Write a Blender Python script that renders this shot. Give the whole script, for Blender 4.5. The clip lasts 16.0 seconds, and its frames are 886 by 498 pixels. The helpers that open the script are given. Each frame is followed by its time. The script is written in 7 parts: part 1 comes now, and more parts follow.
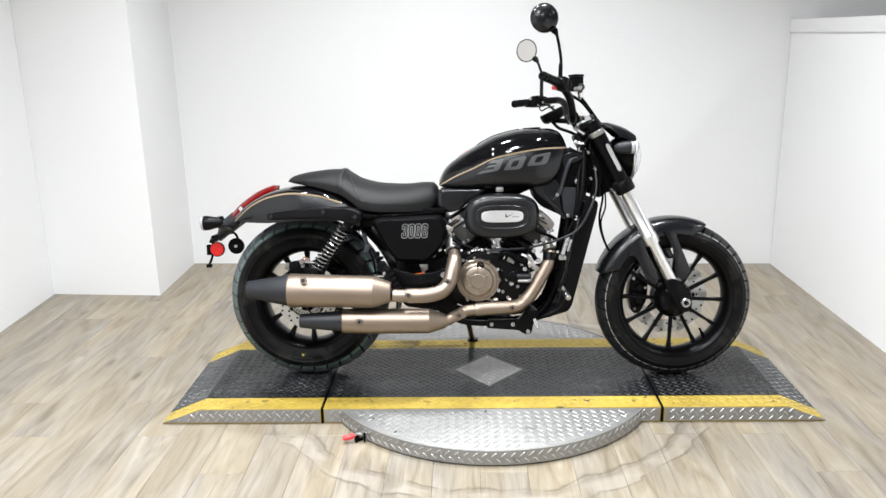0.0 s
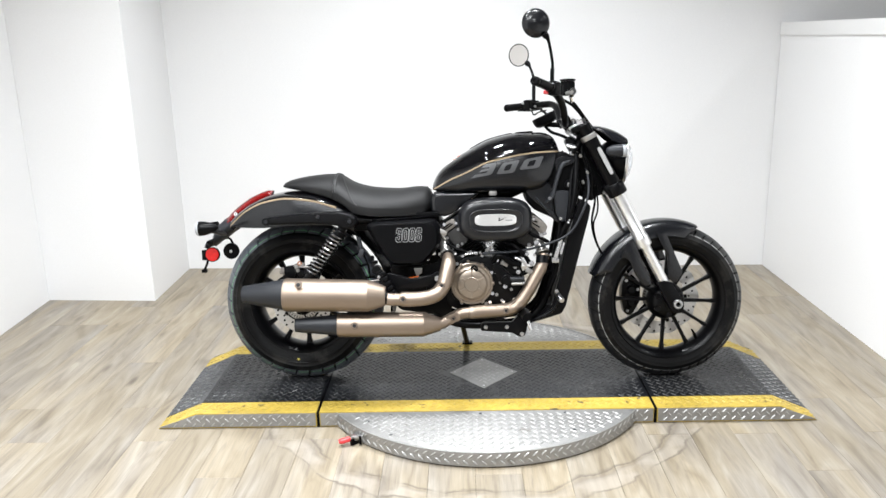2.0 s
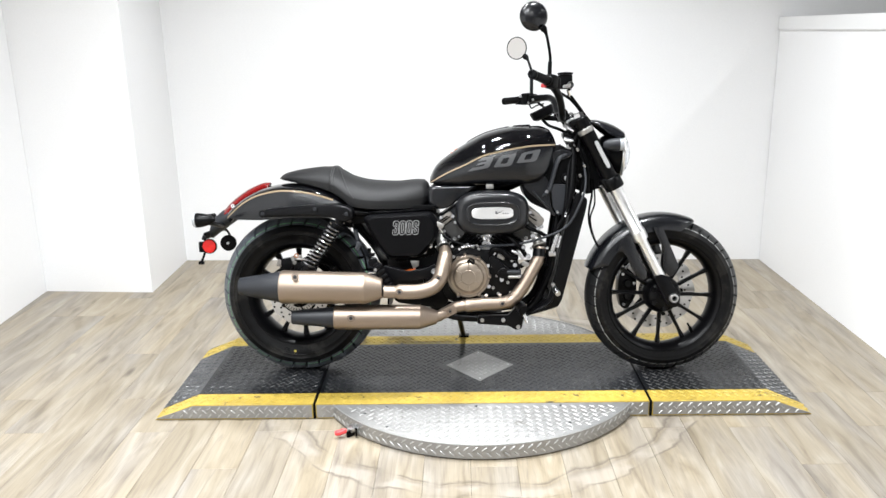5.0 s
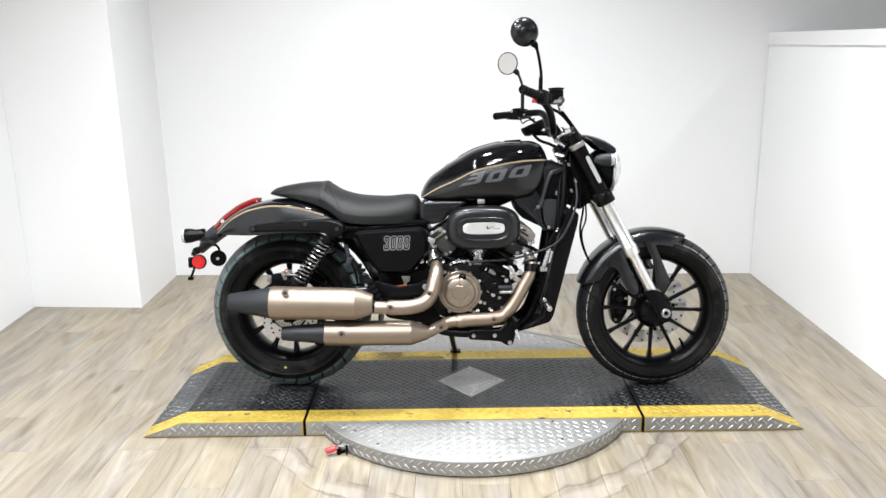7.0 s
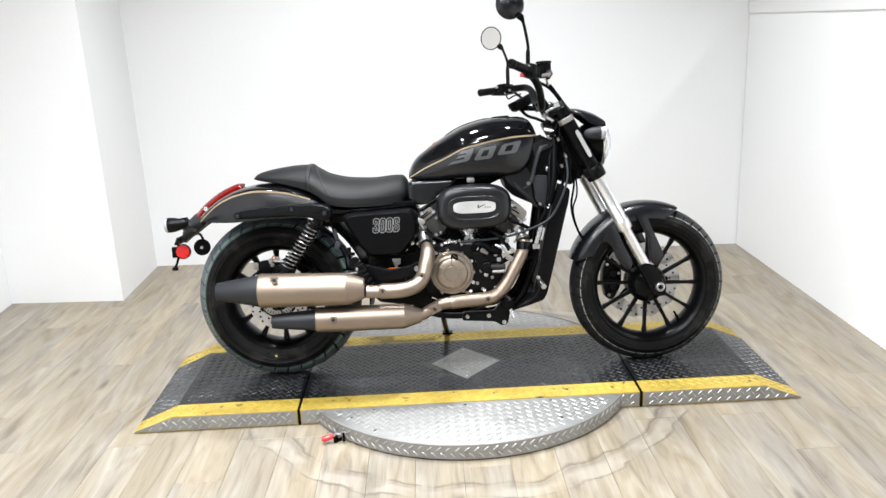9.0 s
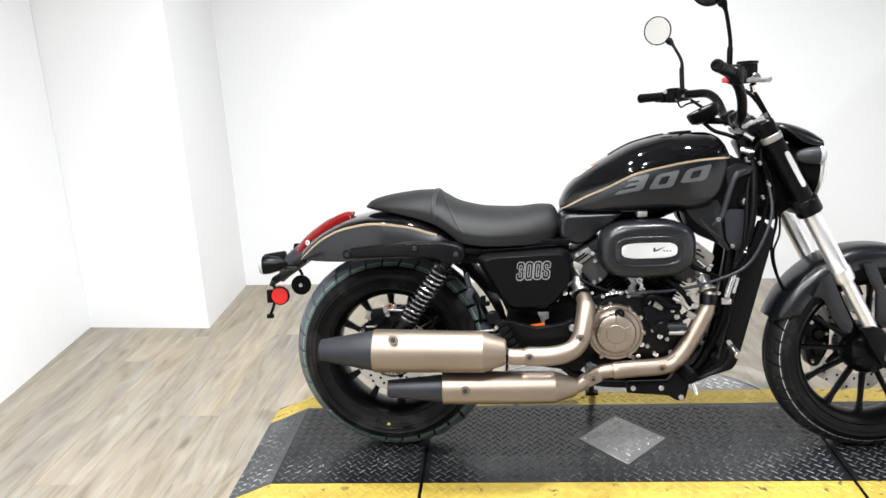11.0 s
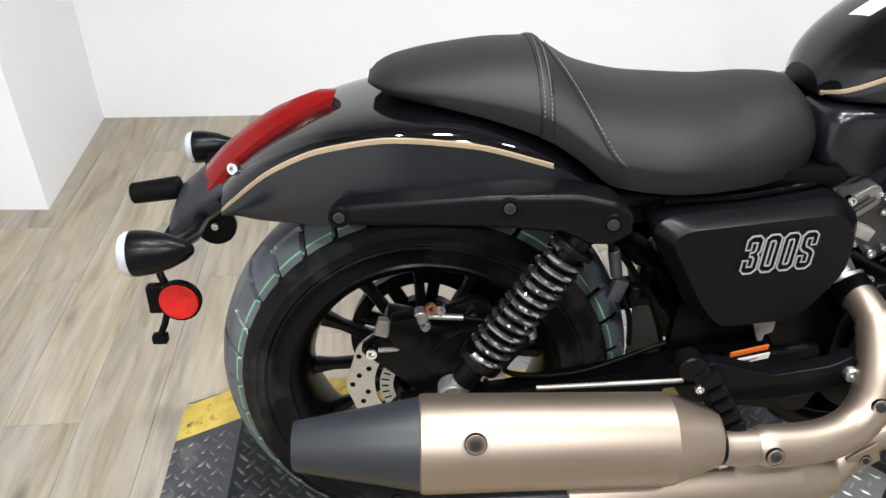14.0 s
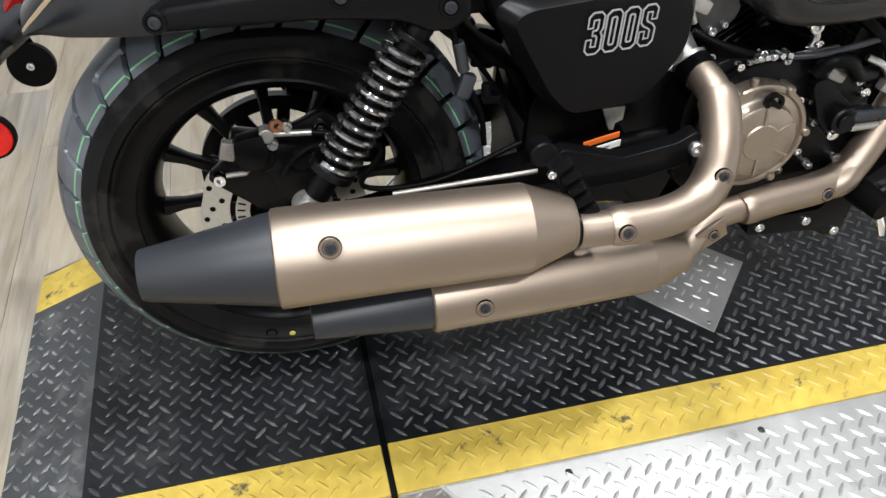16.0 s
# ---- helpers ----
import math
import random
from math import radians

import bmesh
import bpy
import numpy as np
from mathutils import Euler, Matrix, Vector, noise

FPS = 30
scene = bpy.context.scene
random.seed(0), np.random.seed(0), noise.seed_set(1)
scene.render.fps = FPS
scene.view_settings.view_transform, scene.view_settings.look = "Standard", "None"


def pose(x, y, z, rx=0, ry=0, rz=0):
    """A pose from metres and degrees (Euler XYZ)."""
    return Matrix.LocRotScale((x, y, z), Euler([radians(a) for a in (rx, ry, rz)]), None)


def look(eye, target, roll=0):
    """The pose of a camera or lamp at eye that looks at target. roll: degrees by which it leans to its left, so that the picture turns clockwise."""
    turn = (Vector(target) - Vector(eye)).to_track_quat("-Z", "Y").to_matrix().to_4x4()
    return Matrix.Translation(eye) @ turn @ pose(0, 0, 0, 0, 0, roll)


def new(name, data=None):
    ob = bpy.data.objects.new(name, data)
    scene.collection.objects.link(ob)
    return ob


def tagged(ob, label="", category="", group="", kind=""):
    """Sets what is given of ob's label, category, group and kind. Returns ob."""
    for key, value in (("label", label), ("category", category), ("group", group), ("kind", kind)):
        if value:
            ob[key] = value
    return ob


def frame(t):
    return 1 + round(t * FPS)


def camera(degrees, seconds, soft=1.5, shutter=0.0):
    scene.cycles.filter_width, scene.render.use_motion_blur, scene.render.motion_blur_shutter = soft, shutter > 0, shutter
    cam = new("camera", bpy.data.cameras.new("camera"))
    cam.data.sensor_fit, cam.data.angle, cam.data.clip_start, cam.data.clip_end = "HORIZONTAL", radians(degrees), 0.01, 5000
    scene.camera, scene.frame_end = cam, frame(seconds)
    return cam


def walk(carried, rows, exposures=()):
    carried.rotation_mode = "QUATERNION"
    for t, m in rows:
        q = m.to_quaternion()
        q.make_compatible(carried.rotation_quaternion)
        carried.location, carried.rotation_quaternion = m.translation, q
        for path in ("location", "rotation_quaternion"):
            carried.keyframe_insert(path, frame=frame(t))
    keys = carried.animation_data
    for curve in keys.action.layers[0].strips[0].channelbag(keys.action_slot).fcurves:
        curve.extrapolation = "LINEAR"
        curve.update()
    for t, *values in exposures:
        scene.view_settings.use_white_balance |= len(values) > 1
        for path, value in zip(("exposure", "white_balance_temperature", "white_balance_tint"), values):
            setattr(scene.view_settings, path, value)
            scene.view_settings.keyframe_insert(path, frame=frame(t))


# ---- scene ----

# ---- camera ----
cam = camera(58.3, 16.0)
PATH = [
    (0, (-0.083, -2.942, 1.359), (-0.141, -1.012, 0.837), -1.1),
    (0.5, (-0.085, -2.948, 1.362), (-0.156, -1.018, 0.84), -1.3),
    (1, (-0.086, -2.952, 1.363), (-0.143, -1.022, 0.843), -1.0),
    (1.5, (-0.085, -2.96, 1.37), (-0.138, -1.028, 0.856), -1.2),
    (2, (-0.079, -2.962, 1.367), (-0.124, -1.03, 0.852), -1.4),
    (2.5, (-0.083, -2.964, 1.367), (-0.129, -1.036, 0.838), -1.0),
    (3, (-0.086, -2.965, 1.363), (-0.135, -1.036, 0.837), -1.2),
    (3.5, (-0.083, -2.968, 1.366), (-0.132, -1.041, 0.831), -1.4),
    (6, (-0.071, -2.964, 1.368), (-0.107, -1.033, 0.848), -0.9),
    (6.5, (-0.074, -2.962, 1.373), (-0.109, -1.027, 0.868), -0.9),
    (7, (-0.071, -2.952, 1.371), (-0.091, -1.015, 0.871), -1.0),
    (7.5, (-0.072, -2.948, 1.374), (-0.107, -1.01, 0.881), -1.1),
    (8, (-0.076, -2.931, 1.37), (-0.096, -0.993, 0.875), -1.4),
    (10.5, (-0.263, -2.629, 1.345), (-0.178, -0.733, 0.713), -3.7),
    (11, (-0.34, -2.27, 1.363), (-0.502, -0.356, 0.805), -3.0),
    (11.5, (-0.464, -1.902, 1.346), (-0.49, 0.006, 0.746), -4.6),
    (12, (-0.532, -1.518, 1.315), (-0.671, 0.369, 0.665), -3.4),
    (12.5, (-0.6, -1.208, 1.327), (-0.737, 0.653, 0.605), -3.8),
    (13, (-0.701, -0.998, 1.321), (-0.57, 0.834, 0.529), -2.8),
    (13.5, (-0.732, -0.924, 1.273), (-0.599, 0.841, 0.341), -0.6),
    (14, (-0.73, -0.902, 1.225), (-0.629, 0.744, 0.093), -0.4),
    (14.5, (-0.731, -0.895, 1.185), (-0.621, 0.646, -0.085), 0.2),
    (15, (-0.734, -0.9, 1.148), (-0.602, 0.545, -0.229), 0.3),
    (15.5, (-0.725, -0.916, 1.129), (-0.545, 0.48, -0.292), -0.2),
    (16, (-0.684, -0.939, 1.132), (-0.345, 0.479, -0.238), 0.2),
]
walk(cam, [(t, look(e, g, r)) for t, e, g, r in PATH], exposures=[(0, -0.52), (1.5, -0.46), (2.5, -0.36), (3.5, -0.32), (6.5, -0.36), (7.0, -0.42), (8.2, -0.45), (10.5, -0.31), (12.3, -0.30), (13.0, -0.39), (13.5, -0.45), (14.0, -0.56), (16, -0.66)])

# ---- world and lamps ----
world = bpy.data.worlds.new("world")
scene.world = world
world.use_nodes = True
world.node_tree.nodes["Background"].inputs["Color"].default_value = (0.8, 0.85, 0.9, 1)
world.node_tree.nodes["Background"].inputs["Strength"].default_value = 0.3


def ceiling_lamp(x, y, size, watts):
    d = bpy.data.lights.new("ceiling_lamp", "AREA")
    d.shape, d.size, d.energy, d.color = "DISK", size, watts, (0.945, 0.975, 1.0)
    d.spread = radians(140)
    ob = new("ceiling_lamp", d)
    ob.matrix_world = pose(x, y, 2.96)
    return ob


# the last lamp, beyond the partition, is unseen and added to brighten that side
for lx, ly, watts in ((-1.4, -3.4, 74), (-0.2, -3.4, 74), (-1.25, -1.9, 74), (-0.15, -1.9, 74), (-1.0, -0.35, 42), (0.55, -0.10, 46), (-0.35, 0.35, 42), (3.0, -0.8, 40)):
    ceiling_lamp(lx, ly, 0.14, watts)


# ---- materials ----
def material(name, col, rough=0.5, metal=0.0, var=0.12, fine=60.0, big=4.0, bump=0.05, coat=0.0, stretch=(1, 1, 1), rvar=0.12, spec=0.5, dist=0.002, chips=None, chip_scale=22.0, chip_at=0.60):
    m = bpy.data.materials.new(name)
    m.use_nodes = True
    nt = m.node_tree
    n, l = nt.nodes, nt.links
    b = n["Principled BSDF"]
    tc = n.new("ShaderNodeTexCoord")
    mp = n.new("ShaderNodeMapping")
    mp.inputs["Scale"].default_value = stretch
    l.new(tc.outputs["Object"], mp.inputs["Vector"])
    f = n.new("ShaderNodeTexNoise")
    f.inputs["Scale"].default_value, f.inputs["Detail"].default_value = fine, 5
    g = n.new("ShaderNodeTexNoise")
    g.inputs["Scale"].default_value, g.inputs["Detail"].default_value = big, 3
    l.new(mp.outputs[0], f.inputs["Vector"])
    l.new(mp.outputs[0], g.inputs["Vector"])
    add = n.new("ShaderNodeMath")
    l.new(f.outputs["Fac"], add.inputs[0])
    l.new(g.outputs["Fac"], add.inputs[1])
    ramp = n.new("ShaderNodeValToRGB")
    ramp.color_ramp.elements[0].position, ramp.color_ramp.elements[1].position = 0.3, 0.7
    ramp.color_ramp.elements[0].color = tuple(c * (1 - var) for c in col) + (1,)
    ramp.color_ramp.elements[1].color = tuple(min(1, c * (1 + var)) for c in col) + (1,)
    half = n.new("ShaderNodeMath")
    half.operation = "MULTIPLY"
    half.inputs[1].default_value = 0.5
    l.new(add.outputs[0], half.inputs[0])
    l.new(half.outputs[0], ramp.inputs["Fac"])
    if chips:
        cn = n.new("ShaderNodeTexNoise")
        cn.inputs["Scale"].default_value, cn.inputs["Detail"].default_value, cn.inputs["Roughness"].default_value = chip_scale, 8, 0.65
        geo = n.new("ShaderNodeNewGeometry")
        l.new(geo.outputs["Position"], cn.inputs["Vector"])
        cr = n.new("ShaderNodeValToRGB")
        cr.color_ramp.elements[0].position, cr.color_ramp.elements[1].position = chip_at, chip_at + 0.06
        l.new(cn.outputs["Fac"], cr.inputs["Fac"])
        mx = n.new("ShaderNodeMix")
        mx.data_type = "RGBA"
        l.new(cr.outputs["Color"], mx.inputs[0])
        l.new(ramp.outputs["Color"], mx.inputs[6])
        mx.inputs[7].default_value = (*chips, 1)
        l.new(mx.outputs[2], b.inputs["Base Color"])
    else:
        l.new(ramp.outputs["Color"], b.inputs["Base Color"])
    mr = n.new("ShaderNodeMapRange")
    mr.inputs["To Min"].default_value, mr.inputs["To Max"].default_value = max(0.02, rough * (1 - rvar)), min(1, rough * (1 + rvar))
    l.new(half.outputs[0], mr.inputs["Value"])
    l.new(mr.outputs["Result"], b.inputs["Roughness"])
    b.inputs["Metallic"].default_value = metal
    b.inputs["Coat Weight"].default_value = coat
    b.inputs["Coat Roughness"].default_value = 0.04
    b.inputs["Specular IOR Level"].default_value = spec
    if bump:
        bp = n.new("ShaderNodeBump")
        bp.inputs["Strength"].default_value, bp.inputs["Distance"].default_value = bump, dist
        l.new(f.outputs["Fac"], bp.inputs["Height"])
        l.new(bp.outputs["Normal"], b.inputs["Normal"])
    return m


def glass_material(name, col, rough=0.02, ior=1.45):
    m = bpy.data.materials.new(name)
    m.use_nodes = True
    b = m.node_tree.nodes["Principled BSDF"]
    b.inputs["Base Color"].default_value = (*col, 1)
    b.inputs["Roughness"].default_value, b.inputs["IOR"].default_value = rough, ior
    b.inputs["Transmission Weight"].default_value = 1.0
    return m


def plank_material():
    m = bpy.data.materials.new("weathered_oak_planks")
    m.use_nodes = True
    n, l = m.node_tree.nodes, m.node_tree.links
    b = n["Principled BSDF"]
    tc, info, geo = n.new("ShaderNodeTexCoord"), n.new("ShaderNodeObjectInfo"), n.new("ShaderNodeNewGeometry")
    shift = n.new("ShaderNodeVectorMath")
    shift.operation = "MULTIPLY_ADD"
    comb = n.new("ShaderNodeCombineXYZ")
    for k in range(3):
        l.new(info.outputs["Random"], comb.inputs[k])
    shift.inputs[1].default_value = (31, 57, 11)
    l.new(comb.outputs[0], shift.inputs[0])
    l.new(tc.outputs["Object"], shift.inputs[2])

    def noise_tex(scale, stretch, detail, distortion=0.0):
        mp = n.new("ShaderNodeMapping")
        mp.inputs["Scale"].default_value = stretch
        l.new(shift.outputs[0], mp.inputs["Vector"])
        t = n.new("ShaderNodeTexNoise")
        t.inputs["Scale"].default_value, t.inputs["Detail"].default_value, t.inputs["Distortion"].default_value = scale, detail, distortion
        l.new(mp.outputs[0], t.inputs["Vector"])
        return t.outputs["Fac"]

    grain = noise_tex(1, (150, 5, 1), 4, 0.8)
    patch = noise_tex(1, (19, 2.7, 1), 5, 1.1)
    hue = noise_tex(1, (6.5, 1.1, 1), 3, 0.5)
    fleck = noise_tex(1, (30, 3.4, 1), 5, 0.9)

    def ramp_node(src, stops):
        r = n.new("ShaderNodeValToRGB")
        while len(r.color_ramp.elements) < len(stops):
            r.color_ramp.elements.new(0.5)
        for e, (p, c) in zip(r.color_ramp.elements, stops):
            e.position, e.color = p, (*c, 1)
        l.new(src, r.inputs["Fac"])
        return r.outputs["Color"]

    def mix(a, c, fac, kind="MIX"):
        x = n.new("ShaderNodeMix")
        x.data_type, x.blend_type = "RGBA", kind
        for src, key in ((a, 6), (c, 7)):
            if isinstance(src, tuple):
                x.inputs[key].default_value = (*src, 1)
            else:
                l.new(src, x.inputs[key])
        if isinstance(fac, float):
            x.inputs[0].default_value = fac
        else:
            l.new(fac, x.inputs[0])
        return x.outputs[2]

    grey = ramp_node(patch, [(0.26, (0.152, 0.134, 0.116)), (0.42, (0.230, 0.208, 0.180)), (0.58, (0.278, 0.254, 0.221)), (0.74, (0.332, 0.310, 0.273))])
    tan = ramp_node(patch, [(0.26, (0.168, 0.138, 0.095)), (0.42, (0.254, 0.215, 0.156)), (0.58, (0.302, 0.261, 0.197)), (0.74, (0.348, 0.313, 0.251))])
    warm = ramp_node(hue, [(0.30, (0.0, 0.0, 0.0)), (0.56, (1.0, 1.0, 1.0))])
    base = mix(grey, tan, warm)
    tone = ramp_node(info.outputs["Random"], [(0.0, (0.90, 0.90, 0.91)), (0.5, (0.98, 0.97, 0.96)), (1.0, (1.06, 1.04, 1.0))])
    col = mix(base, tone, 1.0, "MULTIPLY")
    streak = ramp_node(grain, [(0.34, (0.62, 0.60, 0.60)), (0.52, (1.0, 1.0, 1.0))])
    col = mix(col, streak, 0.42, "MULTIPLY")
    dark = ramp_node(fleck, [(0.60, (0.0, 0.0, 0.0)), (0.74, (0.55, 0.55, 0.55))])
    col = mix(col, (0.150, 0.128, 0.108), dark)
    kmap = n.new("ShaderNodeMapping")
    kmap.inputs["Scale"].default_value = (5.5, 1.5, 1)
    l.new(shift.outputs[0], kmap.inputs["Vector"])
    vor = n.new("ShaderNodeTexVoronoi")
    vor.inputs["Scale"].default_value = 1.0
    l.new(kmap.outputs[0], vor.inputs["Vector"])
    knot = ramp_node(vor.outputs["Distance"], [(0.0, (0.9, 0.9, 0.9)), (0.045, (0.6, 0.6, 0.6)), (0.10, (0.0, 0.0, 0.0))])
    col = mix(col, (0.075, 0.058, 0.045), knot)
    # worn ring that the turntable's outriggers have scuffed into the floor
    dist = n.new("ShaderNodeVectorMath")
    dist.operation = "LENGTH"
    flat = n.new("ShaderNodeVectorMath")
    flat.operation = "MULTIPLY"
    flat.inputs[1].default_value = (1, 1, 0)
    l.new(geo.outputs["Position"], flat.inputs[0])
    wob = n.new("ShaderNodeTexNoise")
    wob.inputs["Scale"].default_value, wob.inputs["Detail"].default_value = 4.0, 6
    l.new(geo.outputs["Position"], wob.inputs["Vector"])
    wob2 = n.new("ShaderNodeTexNoise")
    wob2.inputs["Scale"].default_value, wob2.inputs["Detail"].default_value = 9.0, 4
    l.new(geo.outputs["Position"], wob2.inputs["Vector"])
    l.new(flat.outputs[0], dist.inputs[0])
    sm = n.new("ShaderNodeMath")
    sm.operation = "MULTIPLY_ADD"
    sm.inputs[1].default_value = 0.16
    l.new(wob.outputs["Fac"], sm.inputs[0])
    l.new(dist.outputs["Value"], sm.inputs[2])
    ring = ramp_node(sm.outputs[0], [(0.0, (0, 0, 0)), (0.838, (0, 0, 0)), (0.852, (0.75, 0.75, 0.75)), (0.856, (0.1, 0.1, 0.1)), (0.868, (0.35, 0.35, 0.35)), (0.885, (0, 0, 0)), (0.926, (0, 0, 0)), (0.934, (0.7, 0.7, 0.7)), (0.940, (0, 0, 0))])
    chip = ramp_node(wob2.outputs["Fac"], [(0.42, (0.15, 0.15, 0.15)), (0.55, (1, 1, 1))])
    ring = mix(ring, chip, 1.0, "MULTIPLY")
    band = ramp_node(sm.outputs[0], [(0.0, (0, 0, 0)), (0.862, (0, 0, 0)), (0.872, (0.45, 0.45, 0.45)), (0.926, (0.45, 0.45, 0.45)), (0.936, (0, 0, 0))])
    band = mix(band, chip, 1.0, "MULTIPLY")
    col = mix(col, (0.36, 0.325, 0.285), band)
    col = mix(col, (0.085, 0.070, 0.056), ring)
    l.new(col, b.inputs["Base Color"])
    mr = n.new("ShaderNodeMapRange")
    mr.inputs["To Min"].default_value, mr.inputs["To Max"].default_value = 0.34, 0.55
    l.new(grain, mr.inputs["Value"])
    l.new(mr.outputs[0], b.inputs["Roughness"])
    bp = n.new("ShaderNodeBump")
    bp.inputs["Strength"].default_value, bp.inputs["Distance"].default_value = 0.12, 0.001
    l.new(grain, bp.inputs["Height"])
    l.new(bp.outputs["Normal"], b.inputs["Normal"])
    return m


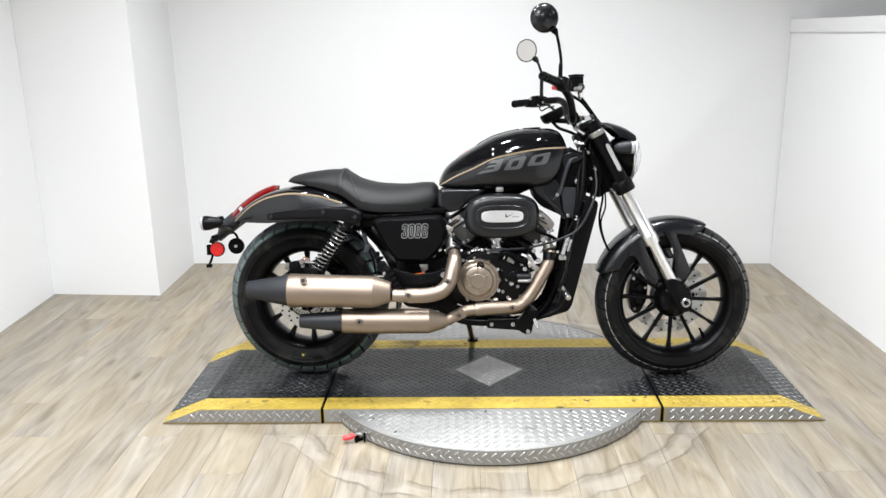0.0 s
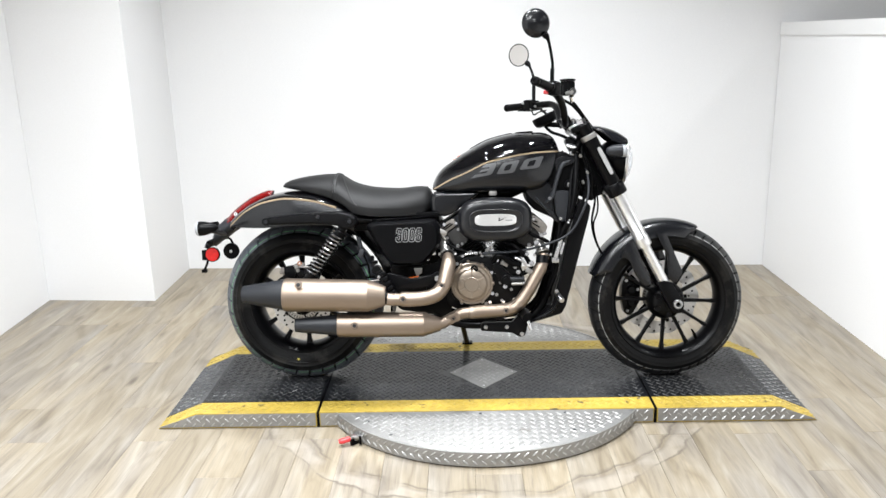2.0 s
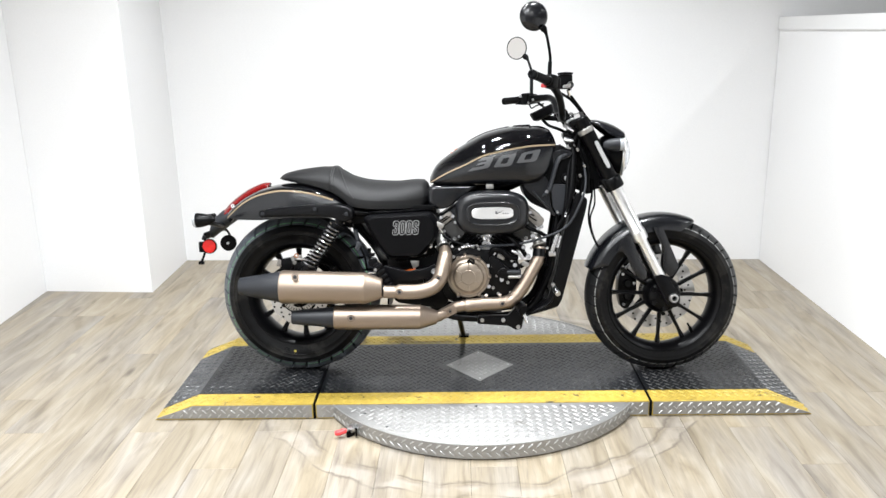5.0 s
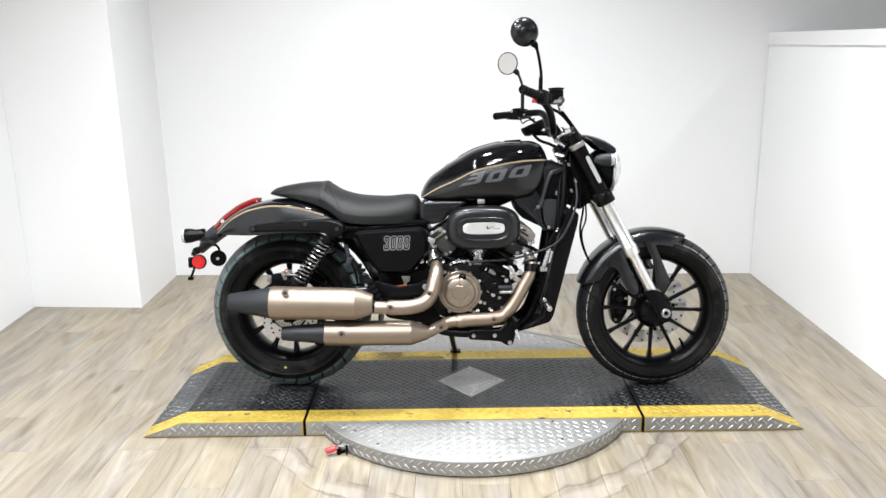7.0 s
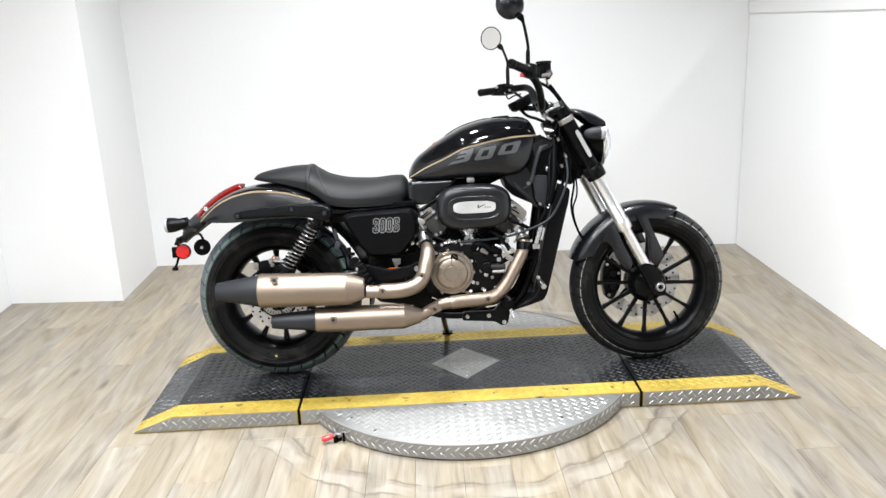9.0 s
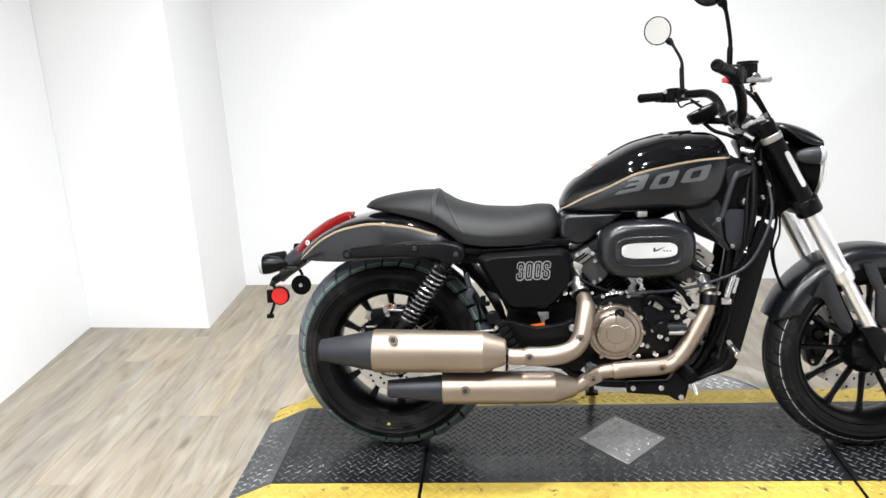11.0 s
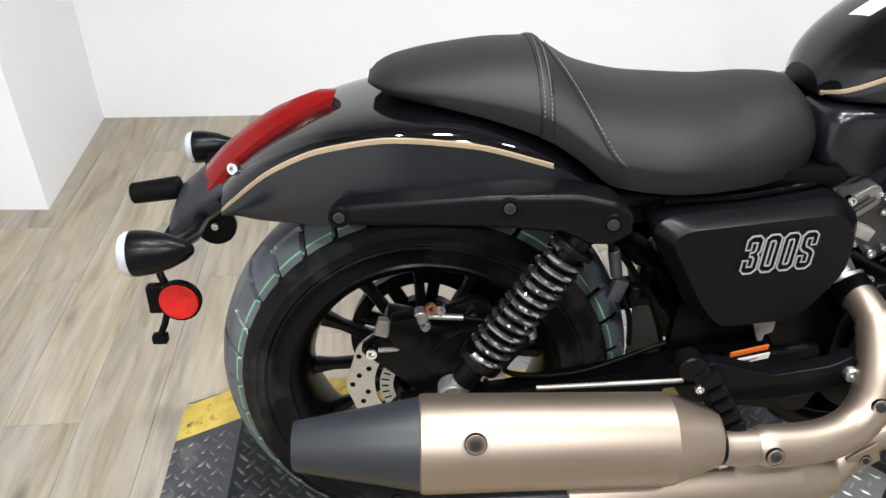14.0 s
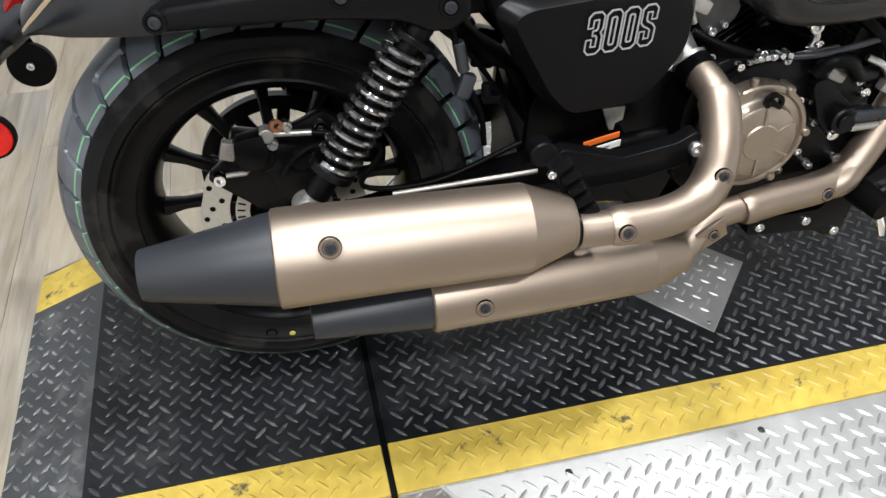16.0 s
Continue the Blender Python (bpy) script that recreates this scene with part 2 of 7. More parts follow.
M = {
    "wall": material("white_wall_paint", (0.80, 0.80, 0.805), 0.6, var=0.03, fine=160, big=0.9, bump=0.04),
    "ceiling": material("grey_ceiling_paint", (0.22, 0.22, 0.22), 0.8, var=0.02, fine=90, bump=0.03),
    "cap": material("white_gloss_trim", (0.74, 0.74, 0.74), 0.3, var=0.01, fine=60, bump=0.01),
    "sub": material("floor_screed", (0.10, 0.085, 0.07), 0.8),
    "plank": plank_material(),
    "deck": material("worn_black_deck", (0.0066, 0.0072, 0.0088), 0.30, var=0.5, fine=55, big=5, bump=0.12, spec=0.45, chips=(0.020, 0.021, 0.0225), chip_scale=9, chip_at=0.58, rvar=0.3),
    "deckbar": material("scuffed_deck_bars", (0.021, 0.0215, 0.0225), 0.34, var=0.5, fine=50, big=4, bump=0.05, spec=0.5, chips=(0.075, 0.075, 0.074), chip_scale=16, chip_at=0.54),
    # sheen of the tilted ends is put into this colour; pale scuffs besides
    "slope": material("sheen_grey_deck_slope", (0.027, 0.030, 0.035), 0.42, var=0.4, fine=40, big=5, bump=0.15, spec=0.5, chips=(0.062, 0.063, 0.064), chip_scale=9, chip_at=0.56, rvar=0.3),
    "dullbar": material("dirty_deck_bars", (0.020, 0.0195, 0.0185), 0.48, var=0.4, fine=50, big=4, bump=0.08, spec=0.40, chips=(0.05, 0.049, 0.047), chip_scale=16, chip_at=0.57),
    # scuffed bars, paler than the flat deck's: the slope's sheen is painted in
    "slopebar": material("scuffed_sheen_slope_bars", (0.060, 0.060, 0.060), 0.36, var=0.5, fine=50, big=4, bump=0.05, spec=0.55, chips=(0.17, 0.168, 0.165), chip_scale=16, chip_at=0.54),
    "fronttread": material("dark_tread_rubber", (0.009, 0.0093, 0.0102), 0.42, var=0.3, fine=40, big=6, bump=0.10, spec=0.30),
    "yellow": material("worn_yellow_paint", (0.390, 0.281, 0.050), 0.45, var=0.24, fine=45, big=6, bump=0.1, spec=0.35, chips=(0.06, 0.048, 0.022), chip_scale=20, chip_at=0.605),
    "alu": material("aluminium_tread_plate", (0.295, 0.292, 0.286), 0.50, 0.72, var=0.16, fine=40, big=7, bump=0.12, rvar=0.3, chips=(0.21, 0.20, 0.19), chip_scale=12, chip_at=0.62),
    "alubar": material("bright_aluminium_bars", (0.40, 0.40, 0.39), 0.44, 0.80, var=0.06, fine=40, bump=0.05),
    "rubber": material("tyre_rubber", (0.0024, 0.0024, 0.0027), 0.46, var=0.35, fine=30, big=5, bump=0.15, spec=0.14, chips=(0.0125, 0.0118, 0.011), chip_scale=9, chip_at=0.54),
    "gloss": material("gloss_black_paint", (0.0022, 0.0022, 0.0028), 0.05, var=0.1, fine=500, bump=0.0, spec=0.35, coat=0.2),
    "graphite": material("satin_graphite_paint", (0.0042, 0.0046, 0.0060), 0.26, 0.0, var=0.15, fine=900, big=3, bump=0.03, spec=0.42),
    "satin": material("satin_black_metal", (0.0020, 0.0020, 0.0024), 0.30, var=0.25, fine=300, big=8, bump=0.05, spec=0.12),
    "darkalloy": material("dark_cast_alloy", (0.045, 0.044, 0.043), 0.40, 0.5, var=0.2, fine=160, big=12, bump=0.15),
    "headgrey": material("dull_cast_alloy", (0.235, 0.217, 0.20), 0.44, 0.65, var=0.2, fine=160, big=12, bump=0.1),
    "copper": material("dull_copper", (0.45, 0.20, 0.11), 0.35, 0.9, var=0.15, fine=200, bump=0.02),
    "strut": material("satin_black_strut", (0.0022, 0.0022, 0.0027), 0.32, var=0.15, fine=400, big=5, bump=0.04, spec=0.12),
    "matte": material("matte_black_plastic", (0.0018, 0.0018, 0.0021), 0.44, var=0.2, fine=260, big=9, bump=0.08, spec=0.07),
    "engine": material("black_crinkle_engine", (0.0018, 0.0018, 0.0021), 0.32, var=0.25, fine=420, big=12, bump=0.25, spec=0.15),
    "leather": material("black_vinyl", (0.0038, 0.0038, 0.0042), 0.56, var=0.18, fine=520, big=6, bump=0.22, dist=0.0008, spec=0.31),
    "gold": material("pale_gold_pinstripe", (0.36, 0.27, 0.175), 0.3, 0.3, var=0.08, fine=200, bump=0.0),
    "bronze": material("champagne_exhaust", (0.265, 0.212, 0.169), 0.45, 0.94, var=0.07, fine=700, big=5, bump=0.05),
    "cover": material("bronze_engine_cover", (0.30, 0.252, 0.205), 0.38, 0.9, var=0.1, fine=300, big=14, bump=0.06),
    "greytip": material("grey_muffler_tip", (0.0155, 0.0170, 0.0205), 0.44, 0.0, var=0.15, fine=300, big=8, bump=0.05, spec=0.30),
    "chrome": material("chrome", (0.82, 0.82, 0.83), 0.10, 1.0, var=0.03, fine=90, bump=0.0),
    "steel": material("brushed_steel", (0.55, 0.55, 0.56), 0.28, 1.0, var=0.12, fine=220, big=10, bump=0.04),
    "disc": material("brake_disc_steel", (0.46, 0.455, 0.45), 0.34, 0.95, var=0.12, fine=160, big=10, bump=0.05),
    "castgrey": material("cast_aluminium", (0.34, 0.33, 0.315), 0.40, 0.8, var=0.2, fine=160, big=12, bump=0.1),
    "red": material("red_lens", (0.125, 0.004, 0.004), 0.14, var=0.15, fine=120, big=10, bump=0.02, spec=0.17),
    "redref": material("red_reflector", (0.40, 0.006, 0.004), 0.22, var=0.35, fine=350, big=45, bump=0.15, coat=0.1, spec=0.3),
    "redgrip": material("red_plastic", (0.60, 0.04, 0.045), 0.35, var=0.1, fine=150),
    "white": material("white_print", (0.78, 0.78, 0.77), 0.4, var=0.03, fine=100, bump=0.0),
    "lensw": material("frosted_lens", (0.34, 0.355, 0.37), 0.20, var=0.12, fine=200, big=40, bump=0.05, coat=0.2),
    "badge": material("brushed_badge", (0.70, 0.70, 0.70), 0.30, 0.7, var=0.05, fine=260, bump=0.03, stretch=(0.2, 1, 1)),
    "orange": material("orange_label", (0.80, 0.16, 0.02), 0.45, var=0.06, fine=100, bump=0.0),
    "green": material("green_tyre_mark", (0.16, 0.41, 0.20), 0.55, var=0.3, fine=150, bump=0.05),
    "print": material("dark_grey_print", (0.056, 0.057, 0.060), 0.38, 0.0, var=0.08, fine=200, bump=0.0, spec=0.5),
    "clearplug": material("grey_connector_plastic", (0.022, 0.025, 0.031), 0.4, var=0.15, fine=100),
    "mirror": material("mirror_glass", (0.50, 0.48, 0.46), 0.03, 1.0, var=0.01, fine=20, bump=0.0),
    "ydot": material("yellow_paint_dot", (0.75, 0.62, 0.12), 0.5, var=0.1, fine=100, bump=0.0),
    # the lit tread's blue-grey sheen is put into this base colour
    "tread": material("fresh_tread_with_sheen", (0.062, 0.069, 0.082), 0.38, var=0.25, fine=40, big=6, bump=0.10, spec=0.65),
    "chalk": material("chalk_line", (0.42, 0.42, 0.41), 0.6, var=0.3, fine=150, bump=0.05),
    "greyprint": material("grey_outline_print", (0.225, 0.225, 0.23), 0.45, var=0.05, fine=100, bump=0.0),
    "greywall": material("pale_grey_shop_wall", (0.36, 0.36, 0.365), 0.7, var=0.03, fine=60, big=1.0, bump=0.03),
    "gloss_satin": material("dark_air_cleaner_paint", (0.0055, 0.0058, 0.0072), 0.30, 0.0, var=0.12, fine=400, big=6, bump=0.02, spec=0.42),
    "spring": material("chromed_spring", (0.25, 0.25, 0.255), 0.11, 0.95, var=0.1, fine=200, bump=0.0),
    "thread": material("grey_thread", (0.10, 0.10, 0.10), 0.7, var=0.1, fine=400, bump=0.0),
    "tube": material("polished_fork_tube", (0.74, 0.74, 0.74), 0.30, 0.85, var=0.03, fine=200, bump=0.0),
    "glass": glass_material("clear_headlight_glass", (0.95, 0.97, 1.0)),
}


# ---- mesh helpers ----
def finish(me, sharp):
    bm = bmesh.new()
    bm.from_mesh(me)
    for f in bm.faces:
        f.smooth = True
    for e in bm.edges:
        e.smooth = len(e.link_faces) == 2 and e.calc_face_angle(0.0) < radians(sharp)
    bm.to_mesh(me)
    bm.free()


def part(name, geo, mat, parent=None, label="", sharp=38, kind=""):
    me = bpy.data.meshes.new(name)
    if isinstance(geo, tuple):
        me.from_pydata([tuple(v) for v in geo[0]], [], geo[1])
        if sharp:
            finish(me, sharp)
    else:
        bmesh.ops.recalc_face_normals(geo, faces=geo.faces)
        geo.to_mesh(me)
        geo.free()
        finish(me, sharp)
    me.materials.append(M[mat])
    ob = new(name, me)
    if parent:
        ob.parent = parent
    if label:
        ob["label"] = label
    if kind:
        ob["kind"] = kind
    return ob


def thing(name, label, category, group="", kind="", m=None):
    ob = new(name)
    ob.empty_display_size = 0.05
    if m is not None:
        ob.matrix_world = m
    return tagged(ob, label, category, group, kind)


def BM():
    return bmesh.new()


def V(*a):
    return Vector(a)


def loft(bm, rings, caps=True, closed=True):
    rows = [[bm.verts.new(p) for p in r] for r in rings]
    k = len(rows[0])
    for a, b in zip(rows, rows[1:]):
        for i in range(k if closed else k - 1):
            j = (i + 1) % k
            bm.faces.new((a[i], a[j], b[j], b[i]))
    if caps and closed:
        bm.faces.new(rows[0][::-1])
        bm.faces.new(rows[-1])
    return rows


def spline(pts, k=6):
    p = [Vector(a) for a in pts]
    p = [p[0] * 2 - p[1]] + p + [p[-1] * 2 - p[-2]]
    out = []
    for i in range(1, len(p) - 2):
        for s in range(k):
            t = s / k
            a, b, c, d = p[i - 1], p[i], p[i + 1], p[i + 2]
            out.append(0.5 * ((2 * b) + (c - a) * t + (2 * a - 5 * b + 4 * c - d) * t * t + (3 * b - a - 3 * c + d) * t ** 3))
    return out + [p[-2]]


def sweep(bm, pts, rad, n=12, caps=True, flat=1.0):
    pts = [Vector(p) for p in pts]
    if isinstance(rad, (int, float)):
        rad = [rad] * len(pts)
    tang = [(pts[min(i + 1, len(pts) - 1)] - pts[max(i - 1, 0)]).normalized() for i in range(len(pts))]
    a = tang[0].orthogonal().normalized()
    rings = []
    for p, t, r in zip(pts, tang, rad):
        a = (a - t * a.dot(t)).normalized()
        b = t.cross(a)
        rings.append([p + (a * math.cos(k * 2 * math.pi / n) + b * flat * math.sin(k * 2 * math.pi / n)) * r for k in range(n)])
    loft(bm, rings, caps)


def axis_frame(axis):
    z = Vector(axis).normalized()
    x = z.orthogonal().normalized()
    return x, z.cross(x), z


def lathe(bm, prof, origin, axis, n=32, ring=False):
    """prof: pairs of radius and distance along the axis; ring: the profile closes on itself."""
    x, y, z = axis_frame(axis)
    o = Vector(origin)
    rows = []
    for r, h in prof:
        if r < 1e-6:
            rows.append([bm.verts.new(o + z * h)])
        else:
            rows.append([bm.verts.new(o + z * h + (x * math.cos(k * 2 * math.pi / n) + y * math.sin(k * 2 * math.pi / n)) * r) for k in range(n)])
    pairs = list(zip(rows, rows[1:]))
    if ring:
        pairs.append((rows[-1], rows[0]))
    for a, b in pairs:
        for i in range(n):
            j = (i + 1) % n
            if len(a) == 1 and len(b) == 1:
                continue
            if len(a) == 1:
                bm.faces.new((a[0], b[j], b[i]))
            elif len(b) == 1:
                bm.faces.new((a[i], a[j], b[0]))
            else:
                bm.faces.new((a[i], a[j], b[j], b[i]))


def cyl(bm, a, b, r, n=20, r2=None, c=0.12):
    a, b = Vector(a), Vector(b)
    h = (b - a).length
    r2 = r if r2 is None else r2
    k = c * min(r, r2, h)
    lathe(bm, [(0, 0), (r - k, 0), (r, k), (r2, h - k), (r2 - k, h), (0, h)], a, b - a, n)


def prism(bm, poly, v0, v1, bevel=0.0, seg=2, warp=None, axis=1):
    """A plate: poly in two coordinates, drawn out along the third (axis)."""
    def at(p, v):
        return Vector((p[0], v, p[1])) if axis == 1 else Vector((p[0], p[1], v)) if axis == 2 else Vector((v, p[0], p[1]))
    lo = [bm.verts.new(at(p, v0)) for p in poly]
    hi = [bm.verts.new(at(p, v1)) for p in poly]
    fs = [bm.faces.new(lo[::-1]), bm.faces.new(hi)]
    k = len(poly)
    for i in range(k):
        fs.append(bm.faces.new((lo[i], lo[(i + 1) % k], hi[(i + 1) % k], hi[i])))
    bmesh.ops.recalc_face_normals(bm, faces=fs)
    if bevel:
        es = list({e for f in fs for e in f.edges})
        out = bmesh.ops.bevel(bm, geom=es, offset=bevel, segments=seg, affect="EDGES", profile=0.6, clamp_overlap=True)
        fs = list({f for v in out["verts"] for f in v.link_faces} | {f for f in fs if f.is_valid})
    if warp:
        for v in {v for f in fs if f.is_valid for v in f.verts}:
            v.co = warp(v.co)
    return fs


def box(bm, c, s, bevel=0.0, rot=None, seg=2):
    m = Matrix.Translation(c) @ (rot or Matrix.Identity(4)) @ Matrix.Diagonal((*s, 1))
    vs = bmesh.ops.create_cube(bm, size=1.0, matrix=m)["verts"]
    if bevel:
        bmesh.ops.bevel(bm, geom=list({e for v in vs for e in v.link_edges}), offset=bevel, segments=seg, affect="EDGES", profile=0.6, clamp_overlap=True)


def flip(bm):
    """The same shape on the other side of the machine."""
    for v in bm.verts:
        v.co.y = -v.co.y
    return bm


def lerp(x, pts):
    """The value at x on a line through the points, smoothed."""
    if x <= pts[0][0]:
        return pts[0][1]
    for (a, p), (b, q) in zip(pts, pts[1:]):
        if x <= b:
            return p + (q - p) * (x - a) / (b - a)
    return pts[-1][1]


def curve(x, pts):
    """A smooth curve through the points, as a function of the first coordinate."""
    if x <= pts[0][0]:
        return pts[0][1]
    if x >= pts[-1][0]:
        return pts[-1][1]
    for i in range(len(pts) - 1):
        a, b = pts[i], pts[i + 1]
        if x <= b[0]:
            h = b[0] - a[0]
            d = (b[1] - a[1]) / h

            def slope(j):
                if j <= 0 or j >= len(pts) - 1:
                    k = max(0, min(len(pts) - 2, j - 1 if j else 0))
                    return (pts[k + 1][1] - pts[k][1]) / (pts[k + 1][0] - pts[k][0])
                s0 = (pts[j][1] - pts[j - 1][1]) / (pts[j][0] - pts[j - 1][0])
                s1 = (pts[j + 1][1] - pts[j][1]) / (pts[j + 1][0] - pts[j][0])
                return 0 if s0 * s1 <= 0 else 2 * s0 * s1 / (s0 + s1)
            m0, m1 = slope(i), slope(i + 1)
            t = (x - a[0]) / h
            return (2 * t ** 3 - 3 * t * t + 1) * a[1] + (t ** 3 - 2 * t * t + t) * h * m0 + (-2 * t ** 3 + 3 * t * t) * b[1] + (t ** 3 - t * t) * h * m1


def tread_bars(cells, along, across, normal, length=0.0295, width=0.0066, rise=0.0024):
    """Raised bars of tread plate: cells give each bar's centre and the side to which it slants."""
    verts, faces = [], []
    for c, s in cells:
        a, b = (along + across * s).normalized(), (across - along * s).normalized()
        k = len(verts)
        for q, r in ((-0.5, 0), (-0.22, 0.5), (0.22, 0.5), (0.5, 0), (0.22, -0.5), (-0.22, -0.5)):
            verts.append(c + a * (q * length) + b * (r * width))
        verts.append(c + a * (-0.27 * length) + normal * rise)
        verts.append(c + a * (0.27 * length) + normal * rise)
        t0, t1 = k + 6, k + 7
        faces += [(k, k + 5, t0), (k + 5, k + 4, t1, t0), (k + 4, k + 3, t1), (k + 3, k + 2, t1), (k + 2, k + 1, t0, t1), (k + 1, k, t0)]
    return verts, faces


# ---- the room ----
def slab(name, poly, z0, z1, mat, label, category):
    bm = BM()
    prism(bm, poly, z0, z1, axis=2)
    ob = part(name, bm, mat)
    return tagged(ob, label, category, kind="structure")


slab("wall_north", [(-1.90, 1.808), (4.3, 1.566), (4.3, 1.70), (-1.90, 1.94)], 0, 3.0, "wall", "white painted back wall behind the motorcycle", "wall")
slab("wall_column", [(-2.60, 1.232), (-1.768, 1.170), (-1.786, 1.806), (-1.90, 1.94), (-2.60, 1.94)], 0, 3.0, "wall", "white painted boxed-out column in the corner", "wall")
slab("wall_west", [(-2.381, 1.214), (-2.50, 1.214), (-2.16, -5.2), (-2.04, -5.2)], 0, 3.0, "wall", "white painted side wall", "wall")
slab("wall_east", [(1.73, 1.660), (1.85, 1.655), (1.80, -5.2), (1.66, -5.2)], 0, 1.335, "wall", "low white partition wall with a flat cap", "wall")
slab("wall_far_east", [(4.3, 1.60), (4.42, 1.60), (4.42, -5.2), (4.3, -5.2)], 0, 3.0, "greywall", "plain grey wall beyond the low partition", "wall")
slab("wall_south", [(-2.5, -5.2), (4.42, -5.2), (4.42, -5.32), (-2.5, -5.32)], 0, 3.0, "greywall", "plain grey wall opposite the display", "wall")
slab("ceiling", [(-2.6, -5.32), (4.42, -5.32), (4.42, 1.94), (-2.6, 1.94)], 3.0, 3.1, "ceiling", "plain grey ceiling", "ceiling")
slab("trim", [(1.722, 1.660), (1.862, 1.655), (1.812, -5.2), (1.652, -5.2)], 1.335, 1.402, "cap", "smooth white cap board on the low partition", "trim")
floor = slab("floor", [(-2.6, -5.32), (4.42, -5.32), (4.42, 1.94), (-2.6, 1.94)], -0.08, -0.009, "sub", "weathered oak plank floor with grey and tan boards", "floor")

# ---- turntable and ramp ----
DECK = 0.060


def deck_z(x):
    return DECK * max(0.0, min(1.0, (1.204 - abs(x)) / 0.143))


def deck_cells(x0, x1, y0, y1, pitch=0.033, keep=None, z=None):
    """Centres of the bars over a stretch of plate: two square grids half a pitch apart, slanting to either side."""
    out = []
    for half, slant in ((0.0, -1.0), (0.5, 1.0)):
        for i in range(math.floor((x0 + 0.912) / pitch) - 1, math.ceil((x1 + 0.912) / pitch) + 1):
            for j in range(math.floor((y0 + 0.0645) / (pitch * 0.975)) - 1, math.ceil((y1 + 0.0645) / (pitch * 0.975)) + 1):
                x, y = -0.912 + (i + half) * pitch, -0.0645 + (j + half) * pitch * 0.975
                if x0 + 0.010 < x < x1 - 0.010 and y0 + 0.009 < y < y1 - 0.009 and (keep is None or keep(x, y)):
                    out.append((V(x, y, deck_z(x) if z is None else z), slant))
    return out


def off_diamond(x, y):
    return abs(x) + abs(y) > 0.158


bar_mesh = {}


def single_bar(c, slant, mat, parent):
    """One raised bar of the deck as a piece of its own; alike bars share their mesh."""
    key = (slant > 0, mat)
    if key not in bar_mesh:
        me = bpy.data.meshes.new("tread_bar")
        vv, ff = tread_bars([(V(0, 0, 0), slant)], V(1, 0, 0), V(0, 1, 0), V(0, 0, 1))
        me.from_pydata([tuple(v) for v in vv], [], ff)
        me.materials.append(M[mat])
        bar_mesh[key] = me
    ob = new("tread_bar", bar_mesh[key])
    ob.parent = parent
    ob.location = c
    if deck_z(c.x) < DECK - 1e-6:
        ob.rotation_euler = (0, math.copysign(math.atan2(DECK, 0.143), c.x), 0)


def ramp_section(name, label, x0, x1, profile):
    """One length of the drive-on platform: black deck, yellow edges, bright skirts."""
    top = thing(name, label, "vehicle ramp", "sections of the display ramp")
    up, ax, ay = V(0, 0, 1), V(1, 0, 0), V(0, 1, 0)
    pieces = [("edge_stripe", -0.330, -0.2405, "yellow", "yellow", profile, None), ("edge_stripe", 0.2325, 0.330, "yellow", "yellow", profile, None)]
    tip, foot = max(profile, key=lambda p: abs(p[0]))[0], 1.061 * (1 if x1 > 1 else -1)
    if abs(tip) > 1.1:
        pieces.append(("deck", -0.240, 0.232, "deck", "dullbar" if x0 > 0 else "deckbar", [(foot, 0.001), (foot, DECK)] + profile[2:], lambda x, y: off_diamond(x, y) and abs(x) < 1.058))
        # sloping end takes the paler material that carries its sheen
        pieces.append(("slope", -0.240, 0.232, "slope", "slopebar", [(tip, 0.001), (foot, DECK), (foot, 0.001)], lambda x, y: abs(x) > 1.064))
    else:
        pieces.append(("deck", -0.240, 0.232, "deck", "deckbar", profile, off_diamond))
    for nm, y0, y1, mat, bar, outline, keep in pieces:
        bm = BM()
        prism(bm, outline, y0, y1, 0.0015 if nm == "edge_stripe" else 0.0, 1)
        d = part(nm, bm, mat, top, "yellow painted edge" if mat == "yellow" else "sloping end with its grey sheen painted in" if nm == "slope" else "")
        cells = deck_cells(x0, x1, y0, y1, keep=keep)
        if nm == "deck" and x0 < 0:
            cells.sort(key=lambda c: (c[0].x + 0.62) ** 2 + (c[0].y + 0.1) ** 2)
            for c, sl in cells[:300]:
                single_bar(c, sl, bar, d)
            cells = cells[300:]
        if cells:
            part("tread_pattern", tread_bars(cells, ax, ay, up), bar, d, sharp=0, kind="stuff")
    for y, s in ((-0.3305, -1), (0.3305, 1)):
        bm = BM()
        inset = [(px + (0.004 if px < (x0 + x1) / 2 else -0.004), max(0.007, pz - 0.004)) for px, pz in profile]
        prism(bm, inset, min(y, y + 0.003 * s), max(y, y + 0.003 * s))
        sk = part("side_skirt", bm, "alu", top, "bright tread-plate skirt")
        cells = []
        for i in range(math.ceil(x0 / 0.0175), math.floor(x1 / 0.0175) + 1):
            for j in range(2):
                x, z = i * 0.0175, (0.0165 if i % 2 else 0.0330) + 0.0290 * j * (i % 2)
                if (i % 2 or not j) and x0 + 0.015 < x < x1 - 0.015 and z < deck_z(x) - 0.010:
                    cells.append((V(x, y + 0.003 * s, z), 1.0 if i % 2 else -1.0))
        if cells:
            part("tread_pattern", tread_bars(cells, ax, up, V(0, s, 0), 0.024, 0.0052), "alubar", sk, sharp=0, kind="stuff")
    return top


